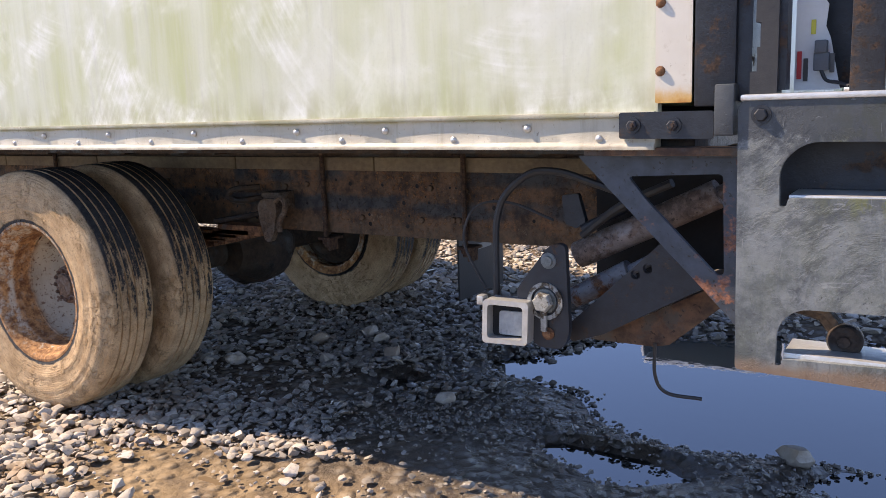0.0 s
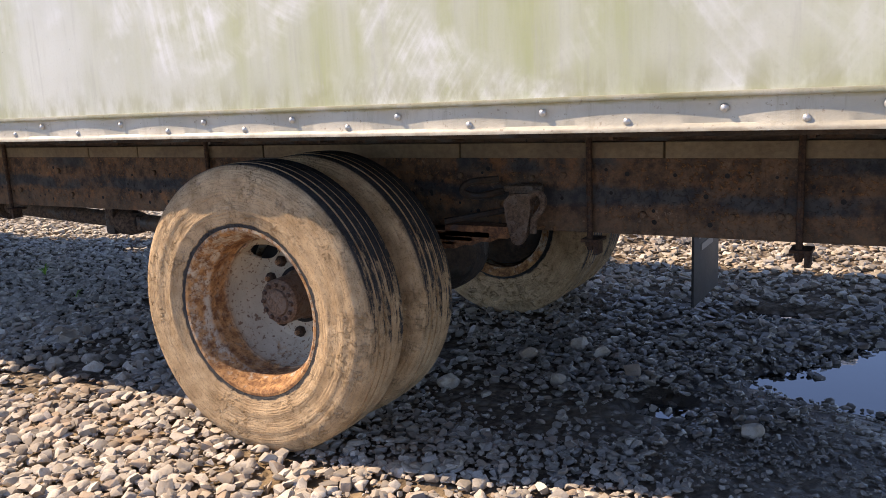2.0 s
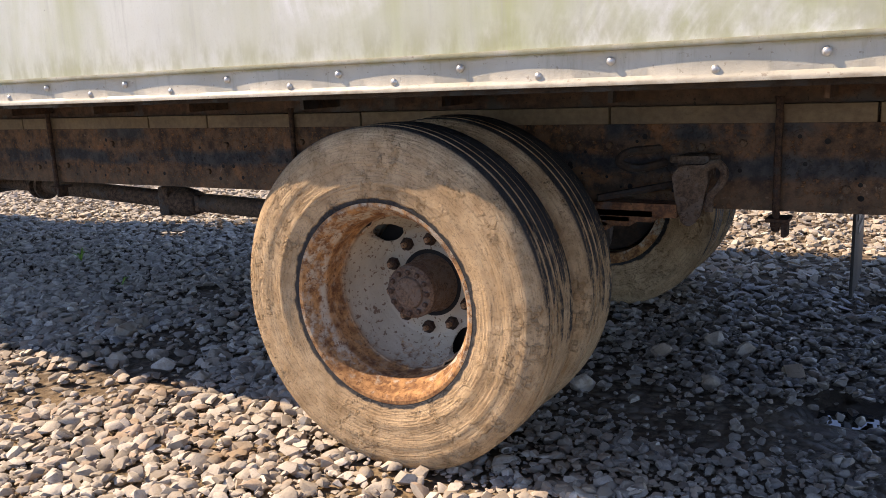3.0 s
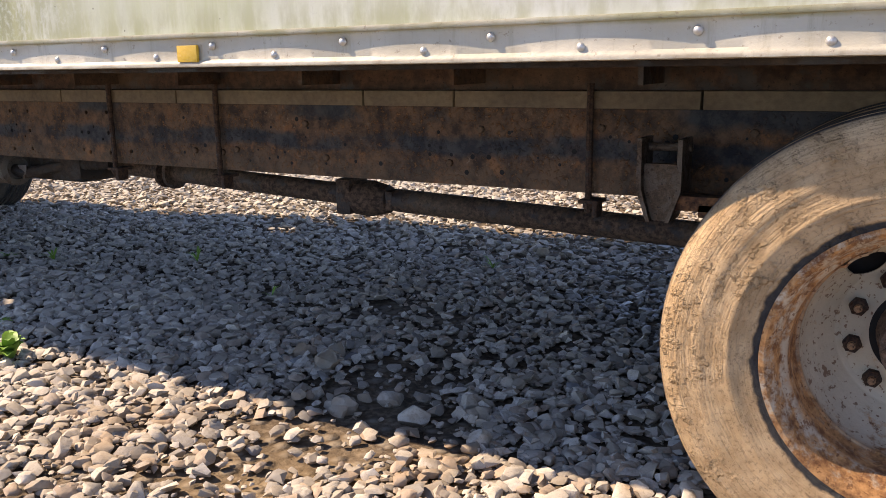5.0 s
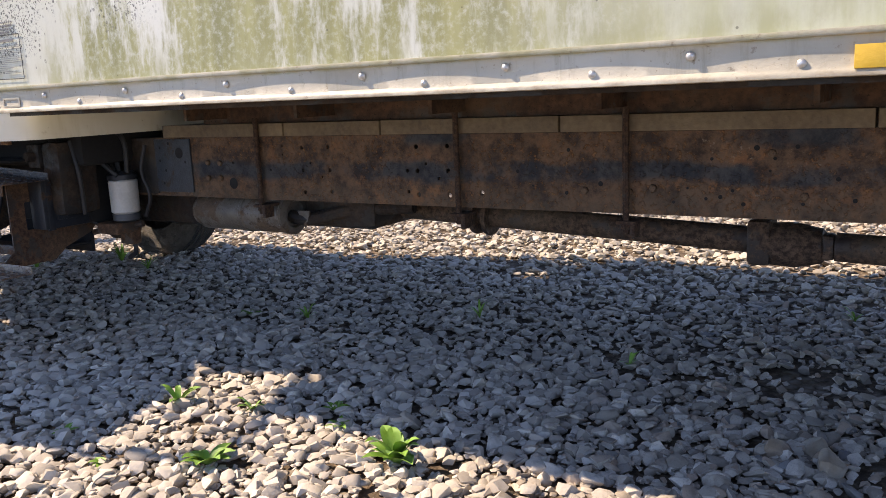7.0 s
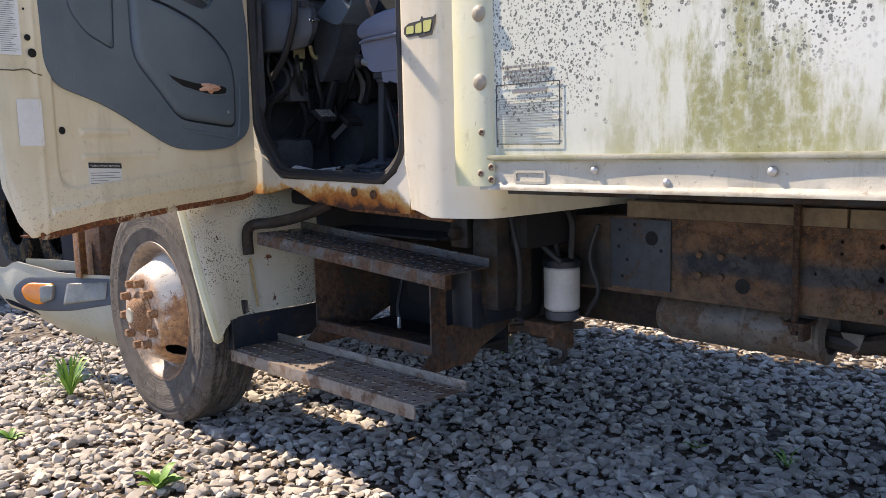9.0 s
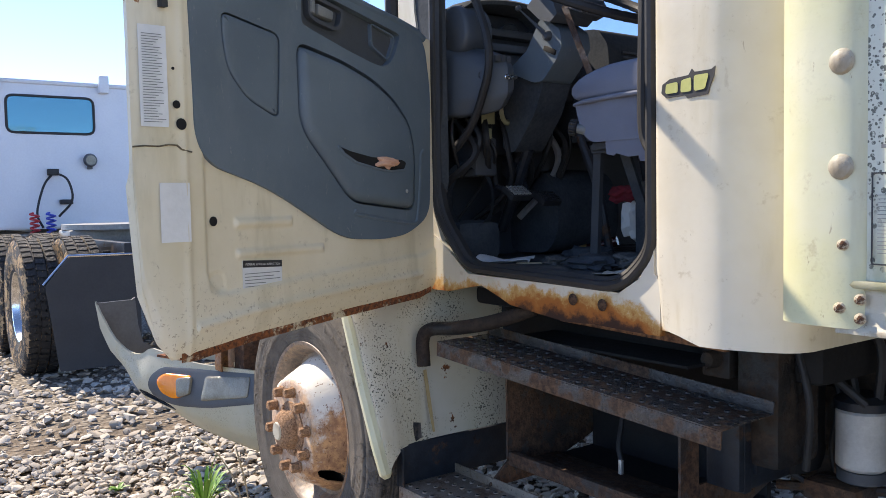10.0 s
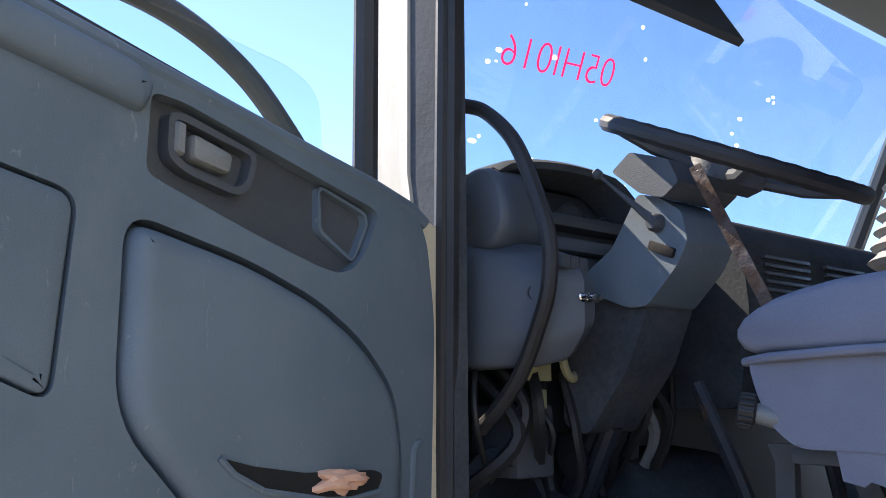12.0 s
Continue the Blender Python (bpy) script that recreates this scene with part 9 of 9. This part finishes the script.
def build_footwell():
    """Heater box, pedal bracket, ducts and hoses in front of the seat."""
    bm = bmesh.new()
    prof = [(-9.94, 1.12), (-9.72, 1.12), (-9.66, 1.20), (-9.66, 1.34), (-9.72, 1.44), (-9.94, 1.46)]
    plate(bm, rounded(prof, 0.05), [], XZ(0.90), 0, 0.34)
    part("heater_box", bm, TRIM_BLACK, truck, "dark heater box under the dashboard")
    bm = bmesh.new()
    box(bm, (-9.90, 0.60, 1.50), (-9.74, 0.88, 1.66), 0.015)
    part("pedal_bracket", bm, DARKSTEEL, truck)
    rng = random.Random(21)
    for k in range(7):
        y = 0.46 + 0.085 * k
        pts = [(-9.70 + rng.uniform(-.04, .04), y, 1.62), (-9.63 + rng.uniform(-.05, .03), y + rng.uniform(-.05, .05), 1.50), (-9.72 + rng.uniform(-.06, .04), y + rng.uniform(-.08, .08), 1.38), (-9.82, y + rng.uniform(-.08, .08), 1.26)]
        bm = bmesh.new()
        tube(bm, curve_pts(pts, 6), rng.choice((0.007, 0.010, 0.014)), 6)
        part("hose", bm, rng.choice((RUBBER, PLASTIC_DK, GAITER)) if k % 3 else RUBBER, truck)
    bm = bmesh.new()
    rod(bm, (-9.78, 0.72, 1.30), (-9.60, 0.72, 1.62), 0.024, 12)
    lathe(bm, [(0.0, -0.04), (0.036, -0.04), (0.036, 0.04), (0.0, 0.04)], 14, Matrix.Translation((-9.70, 0.72, 1.45)))
    part("steering_joint", bm, DARKSTEEL, truck)
    bm = bmesh.new()
    tb = empty("tool_box", (-9.03, 0.86, 1.113))
    tagged(tb, "black plastic box with a lid standing beside the seat base", "box")
    box(bm, (-0.115, -0.11, 0.0), (0.13, 0.11, 0.205), 0.01)
    part("body", bm, TRIM_BLACK, tb)
    bm = bmesh.new()
    box(bm, (-0.122, -0.116, 0.218), (0.137, 0.116, 0.272), 0.01)
    part("lid", bm, TRIM_BLACK, tb)
    bm = bmesh.new()
    box(bm, (-0.105, -0.10, 0.200), (0.12, 0.10, 0.222))
    part("lid_seam", bm, BLACKHOLE, tb)


build_footwell()


def litter():
    def sheet(name, label, cat, pts, mat, z, lift, seed):
        bm = bmesh.new()
        nn = 8
        o = Vector((seed * 2.3, 1.1, 0))
        a, b, c, d = [Vector(p) for p in pts]
        grid = [[None] * (nn + 1) for _ in range(nn + 1)]
        for j in range(nn + 1):
            for i in range(nn + 1):
                u, v = i / nn, j / nn
                p = a * (1 - u) * (1 - v) + b * u * (1 - v) + c * u * v + d * (1 - u) * v
                h = lift * max(0.0, 0.35 + noise.noise(Vector((u * 2.2, v * 2.2, 0)) + o))
                grid[j][i] = bm.verts.new((p.x, p.y, z + h))
        for j in range(nn):
            for i in range(nn):
                bm.faces.new((grid[j][i], grid[j][i + 1], grid[j + 1][i + 1], grid[j + 1][i]))
        thicken(bm, 0.001)
        return tagged(part(name, bm, mat, None, "", 30), label, cat)
    zf = 1.114
    sheet("paper_sheet", "creased white paper lying on the cab floor", "paper", [(-9.60, 0.42), (-9.46, 0.56), (-9.53, 0.66), (-9.66, 0.54)], PAPER, zf, 0.03, 2)
    sheet("wooden_strip", "thin pale wooden strip on the cab floor", "scrap", [(-9.47, 0.52), (-9.26, 0.66), (-9.265, 0.672), (-9.475, 0.535)], simple("pale_wood", (0.5, 0.4, 0.25), (0.6, 0.5, 0.33), 0.7), zf, 0.006, 4)
    sheet("cardboard", "pale cardboard scrap by the door sill", "scrap", [(-8.97, 0.37), (-8.76, 0.37), (-8.77, 0.46), (-8.98, 0.48)], simple("cardboard", (0.45, 0.40, 0.33), (0.55, 0.49, 0.40), 0.85), zf, 0.02, 5)
    crumpled("rag", "dark dirty rag on the cab floor", "rag", (-9.20, 0.60, 1.13), (0.09, 0.05, 0.022), CARPET, 5)
    crumpled("rag", "dark dirty rag on the cab floor", "rag", (-9.28, 0.72, 1.128), (0.08, 0.06, 0.02), CARPET, 9)
    crumpled("bag", "white plastic bag lying beside the seat", "bag", (-9.215, 0.87, 1.255), (0.060, 0.055, 0.085), PAPER, 11)
    crumpled("cap", "dark red cloth cap beside the seat", "cap", (-9.262, 0.84, 1.345), (0.068, 0.04, 0.030), simple("dark_red_cloth", (0.16, 0.012, 0.02), (0.22, 0.02, 0.03), 0.9), 12)
    for k, (x, y, a, b2, c2) in enumerate(((-9.12, 0.52, 0.10, 0.05, 0.024), (-9.36, 0.60, 0.05, 0.04, 0.018), (-9.40, 0.80, 0.09, 0.06, 0.03), (-9.02, 0.60, 0.06, 0.05, 0.03), (-8.88, 0.52, 0.07, 0.05, 0.02))):
        crumpled("rag", "dark dirty scrap of mat on the cab floor", "rag", (x, y, 1.112 + c2 * 0.7), (a, b2, c2), CARPET if k % 2 else TRIM_BLACK, 15 + k)
    bm = bmesh.new()
    rod(bm, (0, 0, 0), (0.10, 0.055, 0.03), 0.018, 12)
    b = part("bottle", bm, simple("dark_red_bottle", (0.05, 0.008, 0.008), (0.08, 0.015, 0.012), 0.2), None, "", loc=(-9.58, 0.98, 1.14))
    tagged(b, "small dark red bottle with a gold cap on the floor", "bottle")
    bm = bmesh.new()
    rod(bm, (-0.03, -0.016, -0.009), (0, 0, 0), 0.019, 12)
    part("cap", bm, simple("gold_cap", (0.55, 0.36, 0.12), (0.6, 0.42, 0.16), 0.3, 0.8), b)


litter()


# ---- tractor unit parked beyond, and one whose image lies in the puddle ----
def build_tractor():
    """Faces local +x; rear end at x = 0, centre line y = 0."""
    tr = empty("tractor_unit", (0, 0, 0))
    tagged(tr, "white day-cab tractor unit parked on the gravel", "truck")
    bm = bmesh.new()
    for s in (-1, 1):
        box(bm, (-0.33, s * 0.30 - 0.04, 0.80), (7.2, s * 0.30 + 0.04, 1.06), 0.01)
    for x in (0.1, 1.0, 2.4, 3.6):
        box(bm, (x, -0.4, 0.82), (x + 0.08, 0.4, 0.98))
    part("chassis_frame", bm, DARKSTEEL, tr)
    tyre = rim = None
    R = 0.555
    for x in (0.32, 1.58, 6.4):
        for s in (-1, 1):
            ys = (1.06, 0.72) if x < 6 else (1.05,)
            for k, yo in enumerate(ys):
                m = Matrix.Translation((x, s * yo, 0.548)) @ Matrix.Rotation(0 if s < 0 else math.pi, 4, "Z")
                if tyre is None:
                    b = lathe(bmesh.new(), tyre_profile(R, 0.29, 0.014, 6), 64)
                    tyre = part("tyre", b, TYRE_BLACK, tr, "black drive tyre")
                    tyre.matrix_basis = m
                    b = bmesh.new()
                    lathe(b, [(0.296, 0.03), (0.30, 0.022), (0.28, 0.03), (0.26, 0.09), (0.24, 0.15), (0.15, 0.13), (0.13, 0.06), (0.0, 0.05)], 40)
                    rim = part("rim", b, CHROME, tr, "polished rim")
                    rim.matrix_basis = m
                    # lug blocks across the tread
                    b = bmesh.new()
                    for i in range(56):
                        q = 2 * math.pi * i / 56
                        for a0, tilt in ((0.055, 0.12), (0.14, -0.10), (0.225, 0.12)):
                            mm = Matrix.Rotation(q + (0.03 if a0 == 0.14 else 0), 4, "Y") @ Matrix.Translation((R + 0.002, a0, 0)) @ Matrix.Rotation(tilt, 4, "X")
                            box(b, (-0.008, -0.034, -0.021), (0.008, 0.034, 0.021), 0.0, rot=mm)
                    lug = part("tread_pattern", b, TYRE_BLACK, tyre)
                else:
                    t2 = share(tyre, tr, m)
                    share(lug, t2, Matrix.Identity(4))
                    share(rim, tr, m)
    for s in (-1, 1):
        bm = bmesh.new()
        plate(bm, rounded([(s * 0.936, 0.755), (s * 0.768, 0.962), (s * 0.22, 0.955), (s * 0.25, 0.09), (s * 0.864, 0.096)], 0.02, 3), [], lambda u, v, d: Vector((-0.35 + d - 0.05 * (0.96 - v), u, v)), 0, 0.012)
        part("mud_flap", bm, simple("dusty_rubber", (0.028, 0.030, 0.033), (0.055, 0.056, 0.058), 0.8, 0, 4, 60), tr, "dusty black rubber mud flap")
        bm = bmesh.new()
        tube(bm, [(-0.33, s * 0.25, 0.97), (-0.33, s * 0.76, 0.975), (-0.33, s * 0.945, 0.76)], 0.012, 8)
        part("flap_hanger", bm, CHROME, tr)
    bm = bmesh.new()
    ol = [(1.35 + 0.5 * math.cos(q), 0.46 * math.sin(q)) for q in (i * math.pi / 16 for i in range(32))]
    plate(bm, ol, [], XY(1.14), 0, 0.05)
    box(bm, (1.1, -0.45, 1.0), (1.6, 0.45, 1.14), 0.03)
    part("fifth_wheel", bm, simple("bare_grey_steel", (0.22, 0.215, 0.20), (0.38, 0.37, 0.35), 0.5, 0, 6, 40), tr, "greasy grey fifth-wheel plate")
    bm = bmesh.new()
    box(bm, (1.9, -0.5, 1.02), (3.9, 0.5, 1.05), 0.004)
    part("deck_plate", bm, DARKSTEEL, tr)
    # cab
    hole = rounded([(-0.50, 2.28), (0.50, 2.28), (0.50, 2.73), (-0.50, 2.73)], 0.09)
    outer = rounded([(-1.05, 1.12), (1.05, 1.12), (1.05, 2.60), (0.92, 2.92), (-0.92, 2.92), (-1.05, 2.60)], [0.03, 0.03, 0.2, 0.12, 0.12, 0.2])
    bm = bmesh.new()
    plate(bm, outer, [hole], YZ(4.0), 0, 0.03)
    cab = part("cab_back", bm, WHITE, tr, "white cab rear wall")
    bm = bmesh.new()
    plate(bm, hole, [], YZ(4.012), 0, 0.006)
    g = part("rear_window", bm, GLASS_BLUE, tr, "tinted rear window in a black seal")
    bm = bmesh.new()
    tube(bm, [YZ(3.998)(u, v, 0) for u, v in hole], 0.016, 6, close=True)
    part("window_seal", bm, RUBBER, tr)
    bm = bmesh.new()
    for y in (-0.62, 0.62):
        box(bm, (3.90, y - 0.06, 2.80), (4.02, y + 0.06, 3.02), 0.02)
    tube(bm, [(4.0, -0.95, 2.90), (4.0, 0.95, 2.90)], 0.03, 8)
    part("roof_fairing_mount", bm, WHITE, tr)
    bm = bmesh.new()
    for s in (-1, 1):
        side = rounded([(4.03, 1.12), (5.5, 1.12), (5.5, 2.0), (5.2, 2.85), (4.03, 2.88)], 0.05)
        win = rounded([(4.5, 2.05), (5.4, 2.05), (5.15, 2.7), (4.5, 2.7)], 0.05)
        plate(bm, side, [win], XZ(s * 1.04), -0.015, 0.015)
    box(bm, (4.03, -1.03, 2.86), (5.2, 1.03, 2.92), 0.03)
    box(bm, (4.03, -1.03, 1.10), (5.5, 1.03, 1.16))
    part("cab_side", bm, WHITE, tr)
    bm = bmesh.new()
    vv = [bm.verts.new(p) for p in ((5.5, -1.02, 2.0), (5.5, 1.02, 2.0), (5.2, 1.0, 2.86), (5.2, -1.0, 2.86))]
    bm.faces.new(vv)
    part("windscreen", bm, GLASS_DARK, tr)
    bm = bmesh.new()
    rows = []
    for x, w, zt in ((5.45, 0.98, 2.02), (6.0, 0.95, 1.95), (6.6, 0.92, 1.85), (7.1, 0.86, 1.72), (7.35, 0.80, 1.55), (7.42, 0.76, 1.2), (7.42, 0.76, 0.75)):
        rows.append([bm.verts.new((x, y * w, z)) for y, z in ((-1, 0.8), (-1, zt - 0.35), (-0.93, zt - 0.1), (-0.7, zt), (0, zt + 0.03), (0.7, zt), (0.93, zt - 0.1), (1, zt - 0.35), (1, 0.8))])
    for a, b in zip(rows, rows[1:]):
        for i in range(8):
            bm.faces.new((a[i], a[i + 1], b[i + 1], b[i]))
    bm.faces.new(rows[-1])
    part("hood", bm, WHITE, tr, "white sloping hood", 60)
    bm = bmesh.new()
    for k in range(9):
        box(bm, (7.43, -0.42, 0.95 + 0.07 * k), (7.45, 0.42, 0.98 + 0.07 * k), 0.004)
    part("grille", bm, DARKSTEEL, tr)
    for s in (-1, 1):
        bm = bmesh.new()
        box(bm, (7.30, s * 0.66 - 0.13, 1.05), (7.46, s * 0.66 + 0.13, 1.25), 0.03)
        part("headlamp", bm, LENS, tr)
        bm = bmesh.new()
        box(bm, (7.2, s * 0.86 - 0.04, 1.06), (7.38, s * 0.86 + 0.04, 1.22), 0.02)
        part("indicator", bm, AMBER, tr)
    bm = bmesh.new()
    box(bm, (7.35, -1.1, 0.42), (7.60, 1.1, 0.80), 0.05)
    part("bumper", bm, WHITE, tr)
    # service lines on the cab back
    bm = bmesh.new()
    tube(bm, curve_pts([(3.98, 0.02, 1.78), (3.85, 0.15, 1.62), (3.75, 0.25, 1.30), (3.7, 0.2, 1.12)]), 0.014, 6)
    tube(bm, curve_pts([(3.98, 0.0, 1.80), (3.82, -0.12, 1.70), (3.80, -0.16, 1.45), (3.9, -0.02, 1.25)]), 0.014, 6)
    box(bm, (3.93, -0.05, 1.76), (4.0, 0.08, 1.84), 0.01)
    box(bm, (3.93, -0.2, 1.40), (4.0, -0.05, 1.46), 0.01)
    part("air_line", bm, RUBBER, tr, "black looping air lines")
    for y, c, nm in ((0.30, (0.45, 0.02, 0.03), "red"), (0.12, (0.02, 0.05, 0.40), "blue")):
        bm = bmesh.new()
        tube(bm, [(3.66 + 0.05 * math.cos(i * 0.9), y + 0.05 * math.sin(i * 0.9), 1.30 - 0.008 * i) for i in range(40)], 0.012, 6)
        part("coiled_hose", bm, simple(nm + "_hose", c, tuple(v * 1.3 for v in c), 0.4), tr, nm + " coiled air hose")
    bm = bmesh.new()
    lathe(bm, [(0.0, -0.04), (0.07, -0.04), (0.085, 0.0), (0.06, 0.05), (0.0, 0.06)], 18, Matrix.Translation((3.93, -0.42, 1.95)) @ Matrix.Rotation(radians(-90), 4, "Z"))
    box(bm, (3.95, -0.45, 1.84), (3.99, -0.39, 1.88))
    part("work_lamp", bm, PLASTIC_DK, tr, "round black work lamp")
    bm = bmesh.new()
    lathe(bm, [(0.0, -0.045), (0.06, -0.045), (0.062, -0.03)], 18, Matrix.Translation((3.93, -0.42, 1.95)) @ Matrix.Rotation(radians(-90), 4, "Z"))
    part("work_lamp_lens", bm, LENS, tr)
    return tr


tractor = build_tractor()
tractor.matrix_basis = Matrix.Translation((-14.55, 0.82, -0.01)) @ Matrix.Rotation(radians(180), 4, "Z")
copy_thing(tractor, Matrix.Translation((-3.8, 15.9, -0.01)) @ Matrix.Rotation(radians(-84), 4, "Z"))


# ---- weeds ----
def weed(loc, seed, count, length, wide, label, upright=0.6):
    rng = random.Random(seed)
    w = empty("weed", loc)
    tagged(w, label, "weed", group="weeds in the gravel")
    bm = bmesh.new()
    for k in range(count):
        a = rng.uniform(0, 6.283)
        L = length * rng.uniform(0.6, 1.1)
        up = upright * rng.uniform(0.6, 1.4)
        d = Vector((math.cos(a), math.sin(a), 0))
        s = Vector((-d.y, d.x, 0))
        prev = None
        for i in range(6):
            t = i / 5
            ww = wide * L * math.sin(math.pi * min(1, 0.12 + 0.88 * t)) * 0.5 + 0.0008
            p = d * L * t * (1 - 0.3 * up) + Vector((0, 0, L * (up * t - 0.55 * up * t * t)))
            fold = Vector((0, 0, ww * 0.35))
            cur = [bm.verts.new(p - s * ww + fold), bm.verts.new(p), bm.verts.new(p + s * ww + fold)]
            if prev:
                bm.faces.new((prev[0], prev[1], cur[1], cur[0]))
                bm.faces.new((prev[1], prev[2], cur[2], cur[1]))
            prev = cur
    part("leaves", bm, LEAF, w)
    return w


for x, y, n, L, wd, up in ((-6.42, 0.16, 20, 0.17, 0.30, 1.1), (-6.95, -0.10, 16, 0.12, 0.35, 0.8), (-7.45, 0.22, 14, 0.13, 0.2, 1.0), (-7.15, 0.30, 9, 0.09, 0.22, 0.9), (-6.85, 0.40, 9, 0.07, 0.3, 0.6), (-6.75, 0.30, 10, 0.08, 0.2, 0.9),
                           (-7.25, -0.25, 8, 0.06, 0.4, 0.5), (-7.6, -0.15, 8, 0.07, 0.3, 0.5), (-7.0, 1.7, 8, 0.11, 0.1, 1.4), (-7.8, 1.35, 8, 0.10, 0.12, 1.3), (-6.1, 1.3, 8, 0.08, 0.12, 1.2), (-5.4, 2.3, 7, 0.10, 0.1, 1.3), (-8.15, 1.3, 9, 0.07, 0.3, 0.7),
                           (-9.35, -0.35, 16, 0.12, 0.30, 0.9), (-10.75, -0.15, 40, 0.24, 0.07, 1.7), (-10.35, -0.55, 12, 0.08, 0.35, 0.7), (-11.1, -0.7, 12, 0.08, 0.4, 0.6), (-11.0, 0.0, 10, 0.08, 0.3, 0.7), (-11.35, -0.35, 10, 0.07, 0.3, 0.7), (-8.9, -0.5, 9, 0.06, 0.35, 0.6),
                           (-10.1, 2.0, 18, 0.16, 0.08, 1.6), (-10.5, 1.6, 16, 0.14, 0.09, 1.5), (-9.7, 1.9, 14, 0.12, 0.1, 1.4), (-8.6, 0.0, 8, 0.07, 0.25, 0.8), (-8.2, -0.3, 8, 0.06, 0.3, 0.7)):
    weed((x, y, ground_z(x, y) + 0.005), int(abs(x * 37 + y * 91)), n, L, wd, "green broad-leaved weed growing through the gravel" if wd > 0.15 else "tuft of green grass growing through the gravel", up)

bm = bmesh.new()
for pts in ([(-10.55, -0.05, 0.0), (-10.60, -0.06, 0.16), (-10.72, -0.10, 0.28), (-10.86, -0.14, 0.33)], [(-10.52, -0.03, 0.0), (-10.53, -0.05, 0.18), (-10.55, -0.08, 0.34)], [(-10.5, -0.06, 0.0), (-10.48, -0.10, 0.12), (-10.52, -0.14, 0.20)]):
    tube(bm, curve_pts(pts, 5), 0.0035, 6)
tagged(part("dry_stem", bm, STALK, None), "dry brown weed stems beside the front wheel", "weed")


# ---- single larger stones ----
def rock(x, y, s, seed):
    rng = random.Random(seed)
    bm = bmesh.new()
    bmesh.ops.create_icosphere(bm, subdivisions=3, radius=1.0)
    o = Vector((seed * 1.7, seed * 0.9, 0))
    cuts = [(Vector((rng.uniform(-1, 1), rng.uniform(-1, 1), rng.uniform(-0.5, 1))).normalized(), rng.uniform(0.5, 0.8)) for _ in range(9)]
    for v in bm.verts:
        p = v.co * (1 + 0.2 * noise.noise(v.co * 1.5 + o))
        for n, c in cuts:
            k = p.dot(n) - c
            if k > 0:
                p -= n * k * 0.95
        v.co = Vector((p.x * s * 1.25, p.y * s, p.z * s * 0.75))
    r = part("stone", bm, GRAVEL, None, "", 30, loc=(x, y, ground_z(x, y) + s * 0.35))
    r.rotation_euler = (0, 0, rng.uniform(0, 6))
    tagged(r, "larger pale broken limestone lump on the gravel", "stone", group="larger stones on the gravel")


for k, (x, y, s) in enumerate(((-5.291, 0.679, 0.062), (-5.35, 0.80, 0.05), (-4.353, 0.794, 0.04), (-5.447, 0.752, 0.05), (-2.793, 1.579, 0.05), (-2.65, 1.50, 0.045), (-2.95, 1.35, 0.045), (-2.45, 1.30, 0.05), (-2.7, 1.1, 0.045), (-0.55, 0.98, 0.06), (-4.9, 0.52, 0.045), (-4.65, 0.60, 0.045), (-4.75, 0.42, 0.05), (-5.0, 0.40, 0.045), (-4.5, 0.38, 0.04), (-5.55, 0.45, 0.04), (-1.9, 0.9, 0.04), (-3.1, 0.9, 0.045))):
    rock(x, y, s, k + 2)
